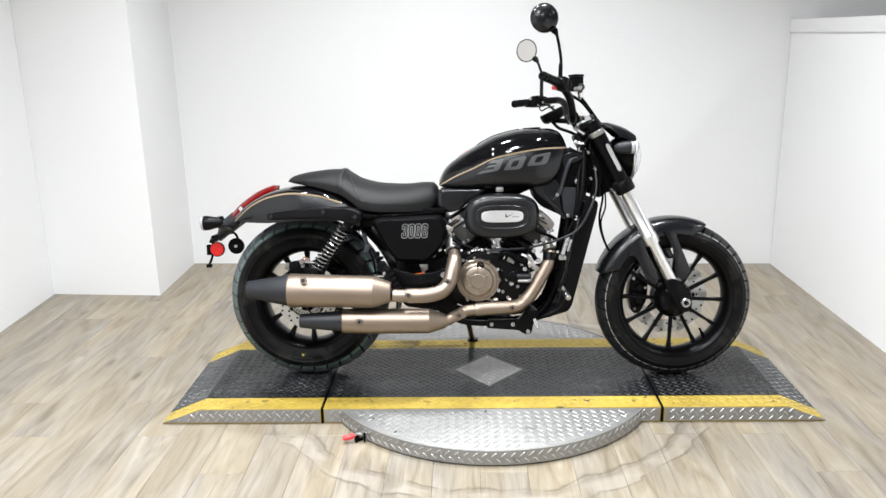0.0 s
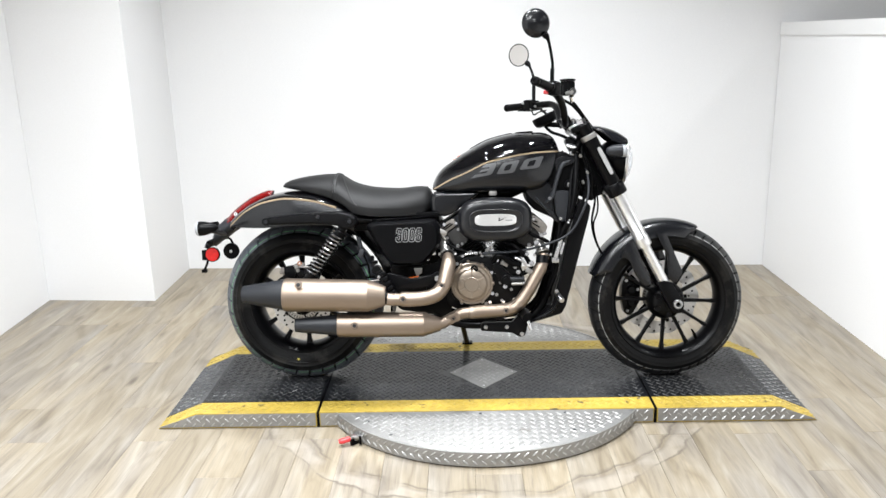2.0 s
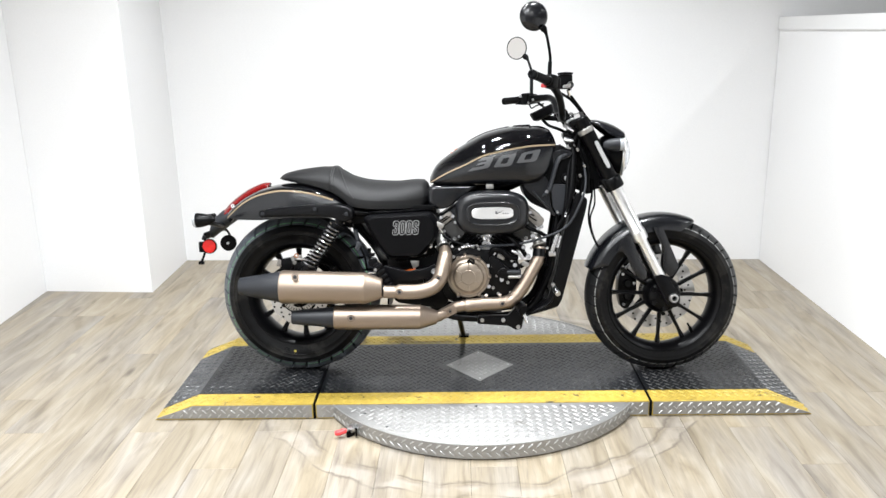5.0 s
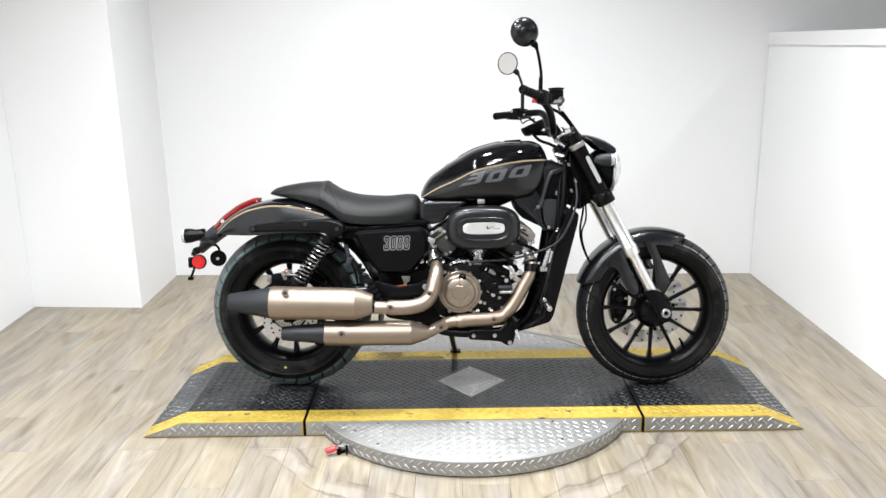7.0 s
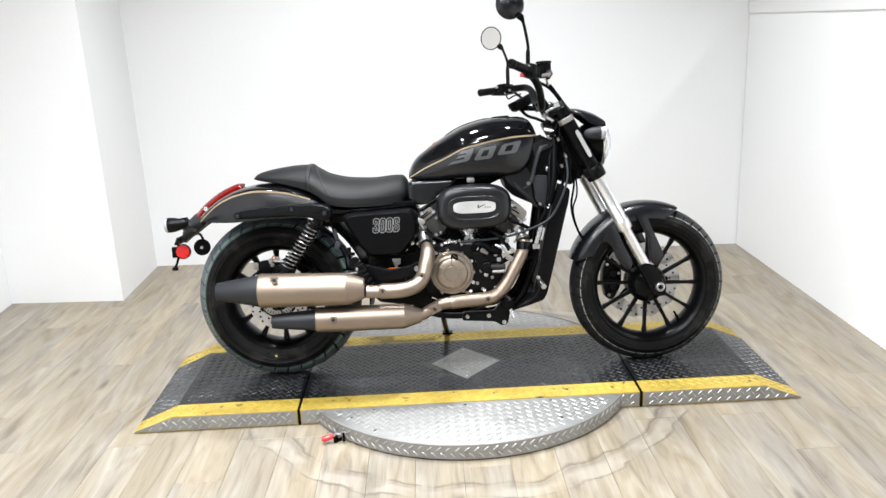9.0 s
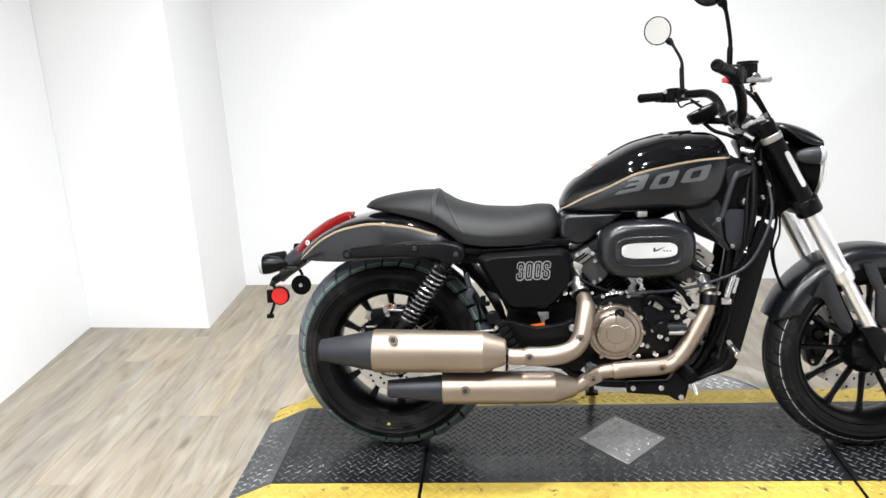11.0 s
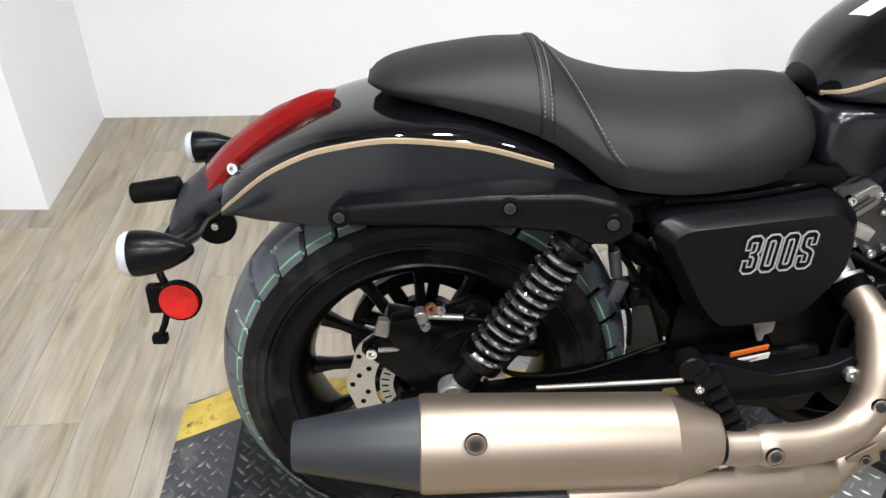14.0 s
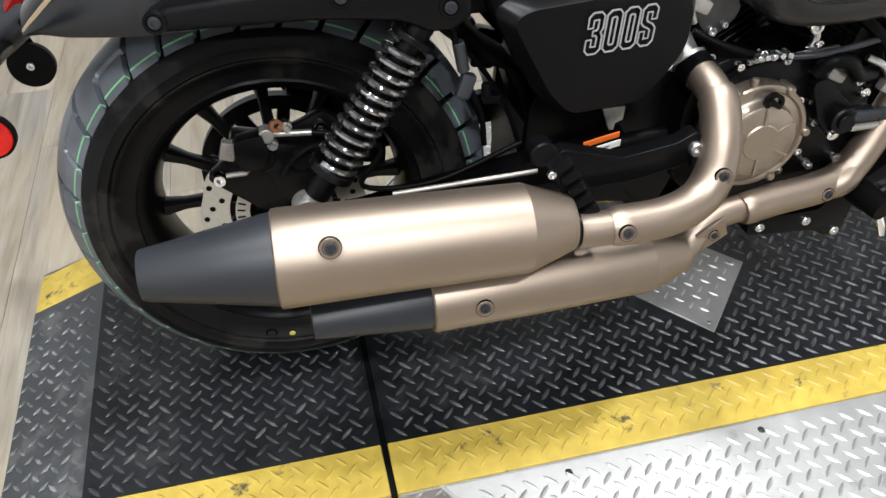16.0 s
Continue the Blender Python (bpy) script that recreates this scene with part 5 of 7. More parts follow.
for pts in ([(0.556, 0.578), (0.604, 0.610), (0.644, 0.560), (0.624, 0.532), (0.600, 0.520), (0.578, 0.546)], [(0.842, 0.604), (0.876, 0.604), (0.918, 0.566), (0.900, 0.532), (0.870, 0.520), (0.820, 0.545)]):
    bm = BM()
    prism(bm, smooth_poly(pts, 0.014), -0.098, 0.080, 0.010, 3)
    casting = part("head_casting", bm, "darkalloy", engine, "dark grey cylinder head casting")
    mid = sum((Vector(p) for p in pts), Vector((0, 0))) / len(pts)
    for k, r in ((1, 0.006), (4, 0.007), (3, 0.005)):
        q = Vector(pts[k]).lerp(mid, 0.3)
        bolt(casting, (q.x, -0.100, q.y), (0, -1, 0), r, 0.006, "steel")
for port, ring, r in (([(0.545, -0.08, 0.545), (0.558, -0.125, 0.503)], [(0.562, -0.130, 0.500), (0.5655, -0.158, 0.4945)], 0.0250), ([(0.902, -0.085, 0.560), (0.918, -0.118, 0.505)], [(0.9195, -0.124, 0.492), (0.9172, -0.133, 0.464)], 0.0248)):
    bm = BM()
    sweep(bm, port, 0.019, 18)
    lathe(bm, [(0.018, 0.003), (0.025, 0.003), (0.027, 0.001), (0.027, -0.005), (0.018, -0.005)], port[1], (Vector(port[1]) - Vector(port[0])), 20, ring=True)
    ep = part("exhaust_port", bm, "castgrey", engine, "bare aluminium exhaust port")
    bm = BM()
    sweep(bm, ring, r, 20)
    part("port_collar", bm, "satin", ep, "black exhaust collar")
    for i in (-1, 1):
        bolt(ep, Vector(ring[0]) + V(0.030 * i, 0.004, 0.004), (0, -1, 0.3), 0.005, 0.006, "castgrey")
for pu, pw, pv in ((0.670, 0.508, -0.150), (0.692, 0.500, -0.150), (0.764, 0.500, -0.150), (0.752, 0.455, -0.150), (0.760, 0.398, -0.150), (0.745, 0.352, -0.150), (0.764, 0.330, -0.150), (0.614, 0.322, -0.150), (0.598, 0.470, -0.150), (0.838, 0.412, -0.150), (0.842, 0.350, -0.150), (0.705, 0.318, -0.150), (0.588, 0.372, -0.150), (0.800, 0.372, -0.150), (0.815, 0.455, -0.150)):
    bolt(engine, (pu, pv, pw), (0, -1, 0), 0.0062, 0.006)
bm = BM()
cyl(bm, (0.770, -0.172, 0.414), (0.830, -0.174, 0.414), 0.013, 18)
cyl(bm, (0.783, -0.150, 0.412), (0.783, -0.188, 0.412), 0.020, 20)
cyl(bm, (0.783, -0.188, 0.412), (0.783, -0.192, 0.412), 0.012, 16)
part("water_pump", bm, "engine", engine, "black water pump housing")
bm = BM()
cyl(bm, (0.795, -0.182, 0.416), (0.846, -0.182, 0.4155), 0.0085, 14)
cyl(bm, (0.838, -0.182, 0.4155), (0.848, -0.182, 0.4155), 0.0105, 14)
part("pump_union", bm, "greytip", engine)
bm = BM()
cyl(bm, (0.800, -0.180, 0.3975), (0.842, -0.180, 0.398), 0.0062, 12)
part("pump_pipe", bm, "castgrey", engine, "bare metal pump pipe")
bm = BM()
sweep(bm, spline([(0.735, -0.160, 0.480), (0.748, -0.172, 0.500), (0.775, -0.172, 0.495), (0.800, -0.165, 0.472), (0.835, -0.150, 0.465)], 5), 0.0105, 12)
sweep(bm, spline([(0.845, -0.13, 0.428), (0.885, -0.12, 0.445), (0.925, -0.10, 0.430), (0.965, -0.08, 0.42)], 5), 0.009, 12)
part("coolant_hose", bm, "matte", engine, "black rubber coolant hose")
# hoses, unions and screws round the cylinders
for pts, r, mat, label in (
        ([(0.690, -0.120, 0.560), (0.715, -0.150, 0.548), (0.728, -0.152, 0.530), (0.724, -0.150, 0.508)], 0.0060, "steel", "bright fuel line"),
        ([(0.800, -0.140, 0.545), (0.825, -0.150, 0.525), (0.850, -0.150, 0.500), (0.868, -0.140, 0.470)], 0.0085, "matte", "black breather hose"),
        ([(0.815, -0.155, 0.492), (0.840, -0.160, 0.480), (0.858, -0.155, 0.462)], 0.0055, "steel", "bright metal pipe"),
        ([(0.560, -0.125, 0.545), (0.590, -0.140, 0.530), (0.620, -0.150, 0.520), (0.650, -0.155, 0.512)], 0.0050, "matte", "black sensor lead"),
        ([(0.520, -0.120, 0.600), (0.540, -0.135, 0.585), (0.555, -0.130, 0.560)], 0.0065, "steel", "bright metal pipe"),
        ([(0.845, -0.120, 0.600), (0.880, -0.135, 0.575), (0.915, -0.135, 0.560), (0.948, -0.125, 0.540)], 0.0070, "matte", "black hose")):
    bm = BM()
    sweep(bm, spline(pts, 5), r, 10)
    part("hose", bm, mat, engine, label)
for pu, pw, r in ((0.722, 0.545, 0.010), (0.731, 0.520, 0.007), (0.876, 0.470, 0.010), (0.858, 0.505, 0.008), (0.826, 0.438, 0.009), (0.893, 0.548, 0.010), (0.912, 0.575, 0.008), (0.845, 0.398, 0.008), (0.810, 0.335, 0.007), (0.620, 0.500, 0.006), (0.650, 0.516, 0.006)):
    bolt(engine, (pu, -0.152, pw), (0, -1, 0), r, 0.008, "chrome")
for pu, pw in ((0.775, 0.470), (0.868, 0.440), (0.548, 0.590)):
    bm = BM()
    box(bm, (pu, -0.150, pw), (0.030, 0.016, 0.018), 0.004, pose(0, 0, 0, 0, 25, 0))
    part("union_block", bm, "castgrey", engine, "bare aluminium union")

# air cleaner
bm = BM()
steps(bm, rounded(0.742, 0.6350, 0.136, 0.0815, 3.0, 64), [(-0.085, 0.97), (-0.146, 0.99), (-0.149, 1.0), (-0.160, 1.0), (-0.163, 0.988), (-0.174, 0.975), (-0.184, 0.945), (-0.191, 0.90), (-0.196, 0.84), (-0.1985, 0.78), (-0.1995, 0.65)], 0.06, 0.739)
air = part("air_cleaner", bm, "gloss_satin", bike, "satin blue-black oval air cleaner", 40)
bm = BM()
steps(bm, rounded(0.744, 0.635, 0.098, 0.043, 3.4, 56), [(-0.196, 1.0), (-0.2035, 0.975), (-0.2045, 0.95), (-0.2035, 0.90), (-0.2020, 0.86)], 0.06, 0.739)
part("raised_band", bm, "gloss_satin", air, "", 30)
bm = BM()
steps(bm, rounded(0.743, 0.6375, 0.076, 0.0215, 3.6, 48), [(-0.200, 1.0), (-0.2045, 0.995), (-0.2055, 0.97)], 0.06, 0.739)
badge = part("badge", bm, "badge", air, "brushed silver badge plate", 30)
bm = BM()
prism(bm, [(0.7535, 0.6455), (0.7590, 0.6450), (0.7560, 0.6385), (0.7620, 0.6390), (0.7830, 0.6480), (0.7625, 0.6365), (0.7540, 0.6345)], -0.2075, -0.2040, 0)
part("badge_mark", bm, "greytip", badge, "dark grey emblem")
for bu in (0.782, 0.7905, 0.799):
    bm = BM()
    box(bm, (bu, -0.2058, 0.6365), (0.0055, 0.002, 0.0045), 0.0004)
    part("print_bar", bm, "greyprint", badge, "small grey printed bar")
for bu, bw in ((0.662, 0.690), (0.826, 0.688), (0.822, 0.582), (0.646, 0.584)):
    bm = BM()
    lathe(bm, [(0, 0.001), (0.005, 0.001), (0.006, 0.004), (0.009, 0.004), (0.0095, -0.004)], (bu, -0.184 + 0.06 * (bu - 0.739), bw), (0, -1, 0), 16)
    part("bolt", bm, "matte", air)
bm = BM()
box(bm, (0.735, -0.10, 0.730), (0.028, 0.05, 0.018), 0.004)
part("mounting_lug", bm, "castgrey", air, "bare metal mounting lug")

# ---- exhaust ----
def muffler(name, axis_pts, body, tip, label):
    """A silencer: satin body, dark hollow end cone; body and tip give distance along the axis and radius."""
    a, b = Vector(axis_pts[0]), Vector(axis_pts[1])
    bm = BM()
    lathe(bm, [(r, h) for h, r in body], a, b - a, 56)
    m = part(name, bm, "bronze", bike, label, 9)
    bm = BM()
    lathe(bm, [(r, h) for h, r in tip], a, b - a, 48)
    part("end_cone", bm, "greytip", m, "dark grey end cone", 30)
    return m


up_m = muffler("upper_muffler", [(0.352, -0.286, 0.376), (-0.180, -0.289, 0.387)],
               [(0.008, 0.0), (0.008, 0.034), (0.012, 0.0365), (0.066, 0.0555), (0.070, 0.0570), (0.30, 0.0595), (0.368, 0.0605), (0.374, 0.0598), (0.376, 0.057), (0.376, 0.0)],
               [(0.374, 0.0), (0.374, 0.0560), (0.380, 0.0560), (0.524, 0.0310), (0.528, 0.0295), (0.527, 0.0270), (0.516, 0.0260), (0.45, 0.026), (0.45, 0.0)],
               "large champagne upper silencer with a dark end cone")
washer_bolt(up_m, (0.041, -0.3475, 0.430), (0, -0.97, 0.24), 0.0132)
lo_m = muffler("lower_muffler", [(0.547, -0.238, 0.2600), (0.010, -0.273, 0.2675)],
               [(0.010, 0.0), (0.010, 0.024), (0.014, 0.026), (0.066, 0.0430), (0.072, 0.0450), (0.25, 0.0458), (0.380, 0.0445), (0.385, 0.0438), (0.387, 0.0410), (0.387, 0.0)],
               [(0.385, 0.0), (0.385, 0.0375), (0.390, 0.0385), (0.536, 0.0250), (0.541, 0.0240), (0.540, 0.0215), (0.529, 0.0205), (0.45, 0.0205), (0.45, 0.0)],
               "slimmer champagne lower silencer with a dark end cone")
washer_bolt(lo_m, (0.229, -0.3047, 0.271), (0, -1, 0.12), 0.0125)
bm = BM()
sweep(bm, spline([(0.334, -0.2900, 0.3755), (0.350, -0.2921, 0.366), (0.400, -0.2910, 0.364), (0.470, -0.2842, 0.364), (0.518, -0.2711, 0.374), (0.545, -0.2555, 0.400), (0.560, -0.2348, 0.440), (0.568, -0.205, 0.474), (0.567, -0.172, 0.491), (0.562, -0.135, 0.499)], 7), 0.0225, 22)
pipe_u = part("upper_pipe", bm, "bronze", bike, "champagne upper exhaust pipe")
bm = BM()
sh = spline([(0.392, -0.2929, 0.365), (0.470, -0.2882, 0.365), (0.520, -0.2751, 0.375), (0.548, -0.2596, 0.402), (0.560, -0.2398, 0.440), (0.568, -0.2080, 0.474), (0.568, -0.1950, 0.481)], 7)
sweep(bm, sh, [0.022] + [0.0265] * (len(sh) - 2) + [0.022], 24)
part("heat_shield", bm, "bronze", pipe_u, "champagne heat shield")
washer_bolt(pipe_u, (0.408, -0.3196, 0.370), (0, -1, 0.15), 0.0115)
washer_bolt(pipe_u, (0.546, -0.2851, 0.412), (-0.1, -1, 0.1), 0.0115)
bm = BM()
lathe(bm, [(0.0230, 0.0), (0.0250, 0.001), (0.0250, 0.007), (0.0230, 0.008)], (0.343, -0.2922, 0.370), (1, 0, -0.06), 28)
part("clamp", bm, "satin", pipe_u, "black exhaust clamp")
bm = BM()
sweep(bm, spline([(0.528, -0.2360, 0.2600), (0.545, -0.2290, 0.262), (0.575, -0.2090, 0.275), (0.612, -0.1960, 0.289), (0.680, -0.1899, 0.295), (0.770, -0.1785, 0.298), (0.812, -0.1842, 0.310), (0.845, -0.1628, 0.345), (0.885, -0.1475, 0.410), (0.918, -0.1341, 0.466), (0.925, -0.1222, 0.498)], 7), 0.0205, 22)
pipe_l = part("lower_pipe", bm, "bronze", bike, "champagne lower exhaust pipe")
bm = BM()
sh = spline([(0.640, -0.1992, 0.293), (0.700, -0.1883, 0.296), (0.772, -0.1795, 0.299), (0.815, -0.1743, 0.312), (0.848, -0.1648, 0.347), (0.888, -0.1495, 0.412), (0.916, -0.1370, 0.462)], 7)
sweep(bm, sh, [0.021] + [0.0245] * (len(sh) - 2) + [0.021], 24)
part("heat_shield", bm, "bronze", pipe_l, "champagne heat shield")
washer_bolt(pipe_l, (0.778, -0.2041, 0.301), (0, -1, 0.1), 0.0105)
bm = BM()
box(bm, (0.583, -0.2280, 0.279), (0.048, 0.006, 0.034), 0.002, pose(0, 0, 0, 0, -22, 12))
cl = part("clamp", bm, "bronze", pipe_l, "square champagne clamp plate")
washer_bolt(cl, (0.585, -0.2330, 0.279), (0, -1, 0), 0.0085)

# ---- rear suspension ----
for s in (-1, 1):
    bm = BM()
    rings = []
    for u, w, h in ((0.48, 0.375, 0.030), (0.30, 0.350, 0.026), (0.10, 0.318, 0.022), (-0.05, 0.302, 0.020)):
        rings.append([V(u, s * 0.100, w - h), V(u, s * 0.128, w - h * 0.8), V(u, s * 0.130, w + h * 0.8), V(u, s * 0.102, w + h)])
    loft(bm, rings)
    sa = part("swingarm", bm, "satin", bike, "black swingarm")
    bm = BM()
    lathe(bm, [(0, 0.018), (0.010, 0.018), (0.016, 0.014), (0.017, 0.0), (0, 0)], (0, s * 0.128, 0.308), (0, s, 0), 6)
    part("axle_nut", bm, "steel", sa)
    a, b = V(0.192, s * 0.192, 0.632), V(0.022, s * 0.204, 0.395)
    d = (b - a).normalized()
    bm = BM()
    cyl(bm, a + d * 0.01, b - d * 0.02, 0.0165, 20)
    cyl(bm, a + d * 0.035, a + d * 0.043, 0.029, 24)
    cyl(bm, b - d * 0.068, b - d * 0.056, 0.030, 24)
    shock = part("shock_absorber", bm, "satin", bike, "black twin-tube shock absorber with a coil spring")
    bm = BM()
    x, y, z = axis_frame(d)
    turns, steps_n = 12.0, 288
    L0, L1 = 0.046, (b - a).length - 0.070
    sweep(bm, [a + d * (L0 + (L1 - L0) * k / steps_n) + (x * math.cos(2 * math.pi * turns * k / steps_n) + y * math.sin(2 * math.pi * turns * k / steps_n)) * 0.0250 for k in range(steps_n + 1)], 0.0042, 8)
    part("spring", bm, "spring", shock, "dark chromed coil spring")
    bm = BM()
    lathe(bm, [(0, 0.014), (0.018, 0.014), (0.020, 0.010), (0.020, -0.014), (0, -0.014)], b, (0, s, 0), 24)
    cyl(bm, b - d * 0.006, b - d * 0.054, 0.0155, 18)
    part("lower_eye", bm, "castgrey", shock, "bare metal lower eye")
    bm = BM()
    cyl(bm, a - d * 0.004, a + d * 0.034, 0.013, 16)
    part("upper_sleeve", bm, "steel", shock, "bare steel upper sleeve")

# rear brake
bm = BM()
box(bm, (-0.020, -0.092, 0.424), (0.105, 0.046, 0.048), 0.010, pose(0, 0, 0, 0, 14, 0))
box(bm, (0.012, -0.100, 0.390), (0.060, 0.030, 0.060), 0.008, pose(0, 0, 0, 0, -20, 0))
cyl(bm, (-0.030, -0.112, 0.428), (-0.030, -0.124, 0.428), 0.018, 20)
cyl(bm, (0.022, -0.112, 0.418), (0.022, -0.122, 0.418), 0.015, 20)
cal = part("brake_caliper", bm, "satin", bike, "black rear brake caliper")
for pu, pw in ((-0.088, 0.402), (0.006, 0.470), (0.052, 0.462), (-0.055, 0.452)):
    bolt(cal, (pu, -0.112, pw), (0, -1, 0), 0.009, 0.010, "chrome")
bm = BM()
prism(bm, smooth_poly([(-0.108, 0.398), (-0.080, 0.420), (0.060, 0.480), (0.085, 0.455), (0.030, 0.330), (-0.010, 0.300), (-0.030, 0.330)], 0.012), -0.104, -0.088, 0.003)
part("caliper_bracket", bm, "satin", cal)
bm = BM()
sweep(bm, [(-0.020, -0.118, 0.462), (0.040, -0.120, 0.458)], 0.0045, 10)
cyl(bm, (-0.018, -0.108, 0.462), (-0.018, -0.128, 0.462), 0.010, 14)
part("banjo_fitting", bm, "castgrey", cal, "bright banjo fitting")
bm = BM()
prism(bm, smooth_poly([(-0.060, 0.462), (-0.024, 0.468), (-0.018, 0.438), (-0.026, 0.420), (-0.054, 0.418), (-0.062, 0.440)], 0.006), -0.134, -0.108, 0.005, 2)
part("piston_housing", bm, "strut", cal, "black piston housing")
bm = BM()
box(bm, (-0.070, -0.116, 0.444), (0.020, 0.014, 0.026), 0.003, pose(0, 0, 0, 0, 18, 0))
sweep(bm, [(-0.078, -0.122, 0.410), (-0.052, -0.122, 0.4105), (-0.044, -0.120, 0.420)], 0.0036, 8)
part("pad_spring", bm, "headgrey", cal, "dull metal pad spring")
bm = BM()
lathe(bm, [(0.004, 0.004), (0.0085, 0.004), (0.0085, -0.004), (0.004, -0.004)], (-0.004, -0.122, 0.474), (0.3, -1, 0.2), 16, ring=True)
part("copper_washer", bm, "copper", cal, "copper sealing washer")
for pu, pw in ((0.009, 0.470), (-0.012, 0.446)):
    bm = BM()
    lathe(bm, [(0, 0.012), (0.0045, 0.012), (0.005, 0.006), (0.0075, 0.006), (0.0075, -0.004)], (pu, -0.116, pw), (0, -1, 0), 8)
    part("bolt", bm, "castgrey", cal)
bm = BM()
sweep(bm, spline([(-0.004, -0.126, 0.402), (0.002, -0.130, 0.416), (0.014, -0.132, 0.431), (0.034, -0.130, 0.442), (0.062, -0.126, 0.444)], 5), 0.0036, 8)
part("sensor_lead", bm, "strut", cal, "black sensor lead")
bm = BM()
sweep(bm, spline([(0.040, -0.120, 0.458), (0.090, -0.122, 0.448), (0.130, -0.12, 0.420), (0.10, -0.125, 0.37), (0.20, -0.12, 0.36), (0.33, -0.11, 0.40)], 6), 0.0042, 10)
part("brake_hose", bm, "matte", cal, "black brake hose")
bm = BM()
sweep(bm, [(0.130, -0.214, 0.406), (0.315, -0.232, 0.424)], 0.0034, 10)
part("brake_rod", bm, "headgrey", bike, "bare steel rod")
bm = BM()
rings = []
for k in range(19):
    a = radians(74 - 84 * k / 18)
    rings.append([V(0.345 * math.cos(a), v, 0.308 + 0.345 * math.sin(a)) for v in (-0.085, -0.04, 0.04, 0.085)] + [V(0.338 * math.cos(a), v, 0.308 + 0.338 * math.sin(a)) for v in (0.085, 0.04, -0.04, -0.085)])
loft(bm, rings)
part("inner_mudguard", bm, "matte", bike, "black inner mudguard")

for s in (1, -1):
    bm = BM()
    prism(bm, smooth_poly([(0.335, 0.340), (0.375, 0.285), (0.560, 0.258), (0.590, 0.330), (0.580, 0.500), (0.500, 0.530), (0.400, 0.500), (0.345, 0.455)], 0.015), -0.098, -0.080, 0.004)
    if s < 0:
        flip(bm)
    part("pivot_plate", bm, "satin", bike, "black swingarm pivot plate")

# passenger peg, its hanger and label
for s in (1, -1):
    bm = BM()
    prism(bm, smooth_poly([(0.330, 0.425), (0.345, 0.452), (0.430, 0.428), (0.505, 0.440), (0.530, 0.455), (0.545, 0.430), (0.520, 0.405), (0.440, 0.390), (0.360, 0.388)], 0.010), -0.234, -0.210, 0.008, 3)
    if s < 0:
        flip(bm)
    hanger = part("peg_hanger", bm, "strut", bike, "black footpeg hanger")
    pa, pb = V(0.362, s * -0.272, 0.378), V(0.313, s * -0.260, 0.468)
    pd = (pb - pa).normalized()
    tilt = Matrix.Rotation(math.atan2(pd.x, pd.z), 4, "Y")
    bm = BM()
    box(bm, (pa + pb) / 2 + V(0.004, s * 0.004, 0), (0.024, 0.026, 0.096), 0.006, tilt)
    cyl(bm, pb + V(-0.004, s * -0.012, 0), pb + V(-0.004, s * 0.016, 0), 0.017, 18)
    pg = part("passenger_peg", bm, "strut", hanger, "folded black passenger footpeg")
    for k in range(5):
        bm = BM()
        box(bm, pa.lerp(pb, 0.06 + 0.185 * k) + V(0.010, s * -0.008, 0.004), (0.026, 0.020, 0.014), 0.005, tilt)
        part("peg_rubber", bm, "strut", pg)
    for t in (0.30, 0.72):
        bolt(pg, pa.lerp(pb, t) + V(-0.008, s * -0.012, 0), (0, -s, 0), 0.0055, 0.004, "steel")
    bm = BM()
    cyl(bm, pa + V(0.012, s * -0.014, -0.006), pa + V(0.012, s * 0.03, -0.006), 0.012, 16)
    cyl(bm, pa + V(-0.014, s * -0.010, -0.004), pa + V(-0.014, s * 0.03, -0.004), 0.009, 16)
    part("peg_pivot", bm, "satin", pg)
    bolt(hanger, (0.528, s * -0.234, 0.430), (0, -s, 0), 0.010, 0.010, "steel")
bm = BM()
box(bm, (0.427, -0.1640, 0.419), (0.054, 0.002, 0.010), 0, pose(0, 0, 0, 20, -8, 6))
ol = part("warning_sticker", bm, "orange", bike, "orange and white warning sticker")
bm = BM()
box(bm, (0.428, -0.1680, 0.408), (0.054, 0.002, 0.012), 0, pose(0, 0, 0, 20, -8, 6))
wp = part("sticker_panel", bm, "white", ol)
for k in range(3):
    bm = BM()
    box(bm, (0.420 + 0.006 * (k % 2), -0.1698, 0.4115 - 0.0032 * k), (0.030 - 0.006 * k, 0.0008, 0.0012), 0, pose(0, 0, 0, 20, -8, 6))
    part("print_line", bm, "print", wp)
bm = BM()
sweep(bm, spline([(0.400, -0.146, 0.394), (0.470, -0.148, 0.402), (0.530, -0.142, 0.404)], 4), 0.012, 12)
part("hose_union", bm, "matte", bike)
bm = BM()
prism(bm, [(0.434, 0.454), (0.467, 0.454), (0.465, 0.434), (0.454, 0.430), (0.453, 0.420), (0.446, 0.420), (0.440, 0.436)], -0.143, -0.138, 0.001)
part("bracket", bm, "castgrey", bike, "bare metal bracket")
bm = BM()
sweep(bm, spline([(0.222, -0.16, 0.60), (0.230, -0.155, 0.56), (0.240, -0.15, 0.525), (0.262, -0.145, 0.47), (0.268, -0.14, 0.42)], 4), 0.004, 8)
wire = part("wire", bm, "matte", bike, "black wiring")
for pu, pv, pw, r in ((0.512, -0.150, 0.512, 0.0085), (0.490, -0.140, 0.486, 0.0055)):
    bm = BM()
    lathe(bm, [(0, 0.010), (r * 0.55, 0.010), (r * 0.6, 0.007), (r, 0.006), (r, -0.004)], (pu, pv, pw), (0, -1, 0.2), 14)
    part("bolt", bm, "chrome", hanger)
bm = BM()
box(bm, (0.240, -0.152, 0.515), (0.020, 0.016, 0.034), 0.005, pose(0, 0, 0, 0, 20, 0))
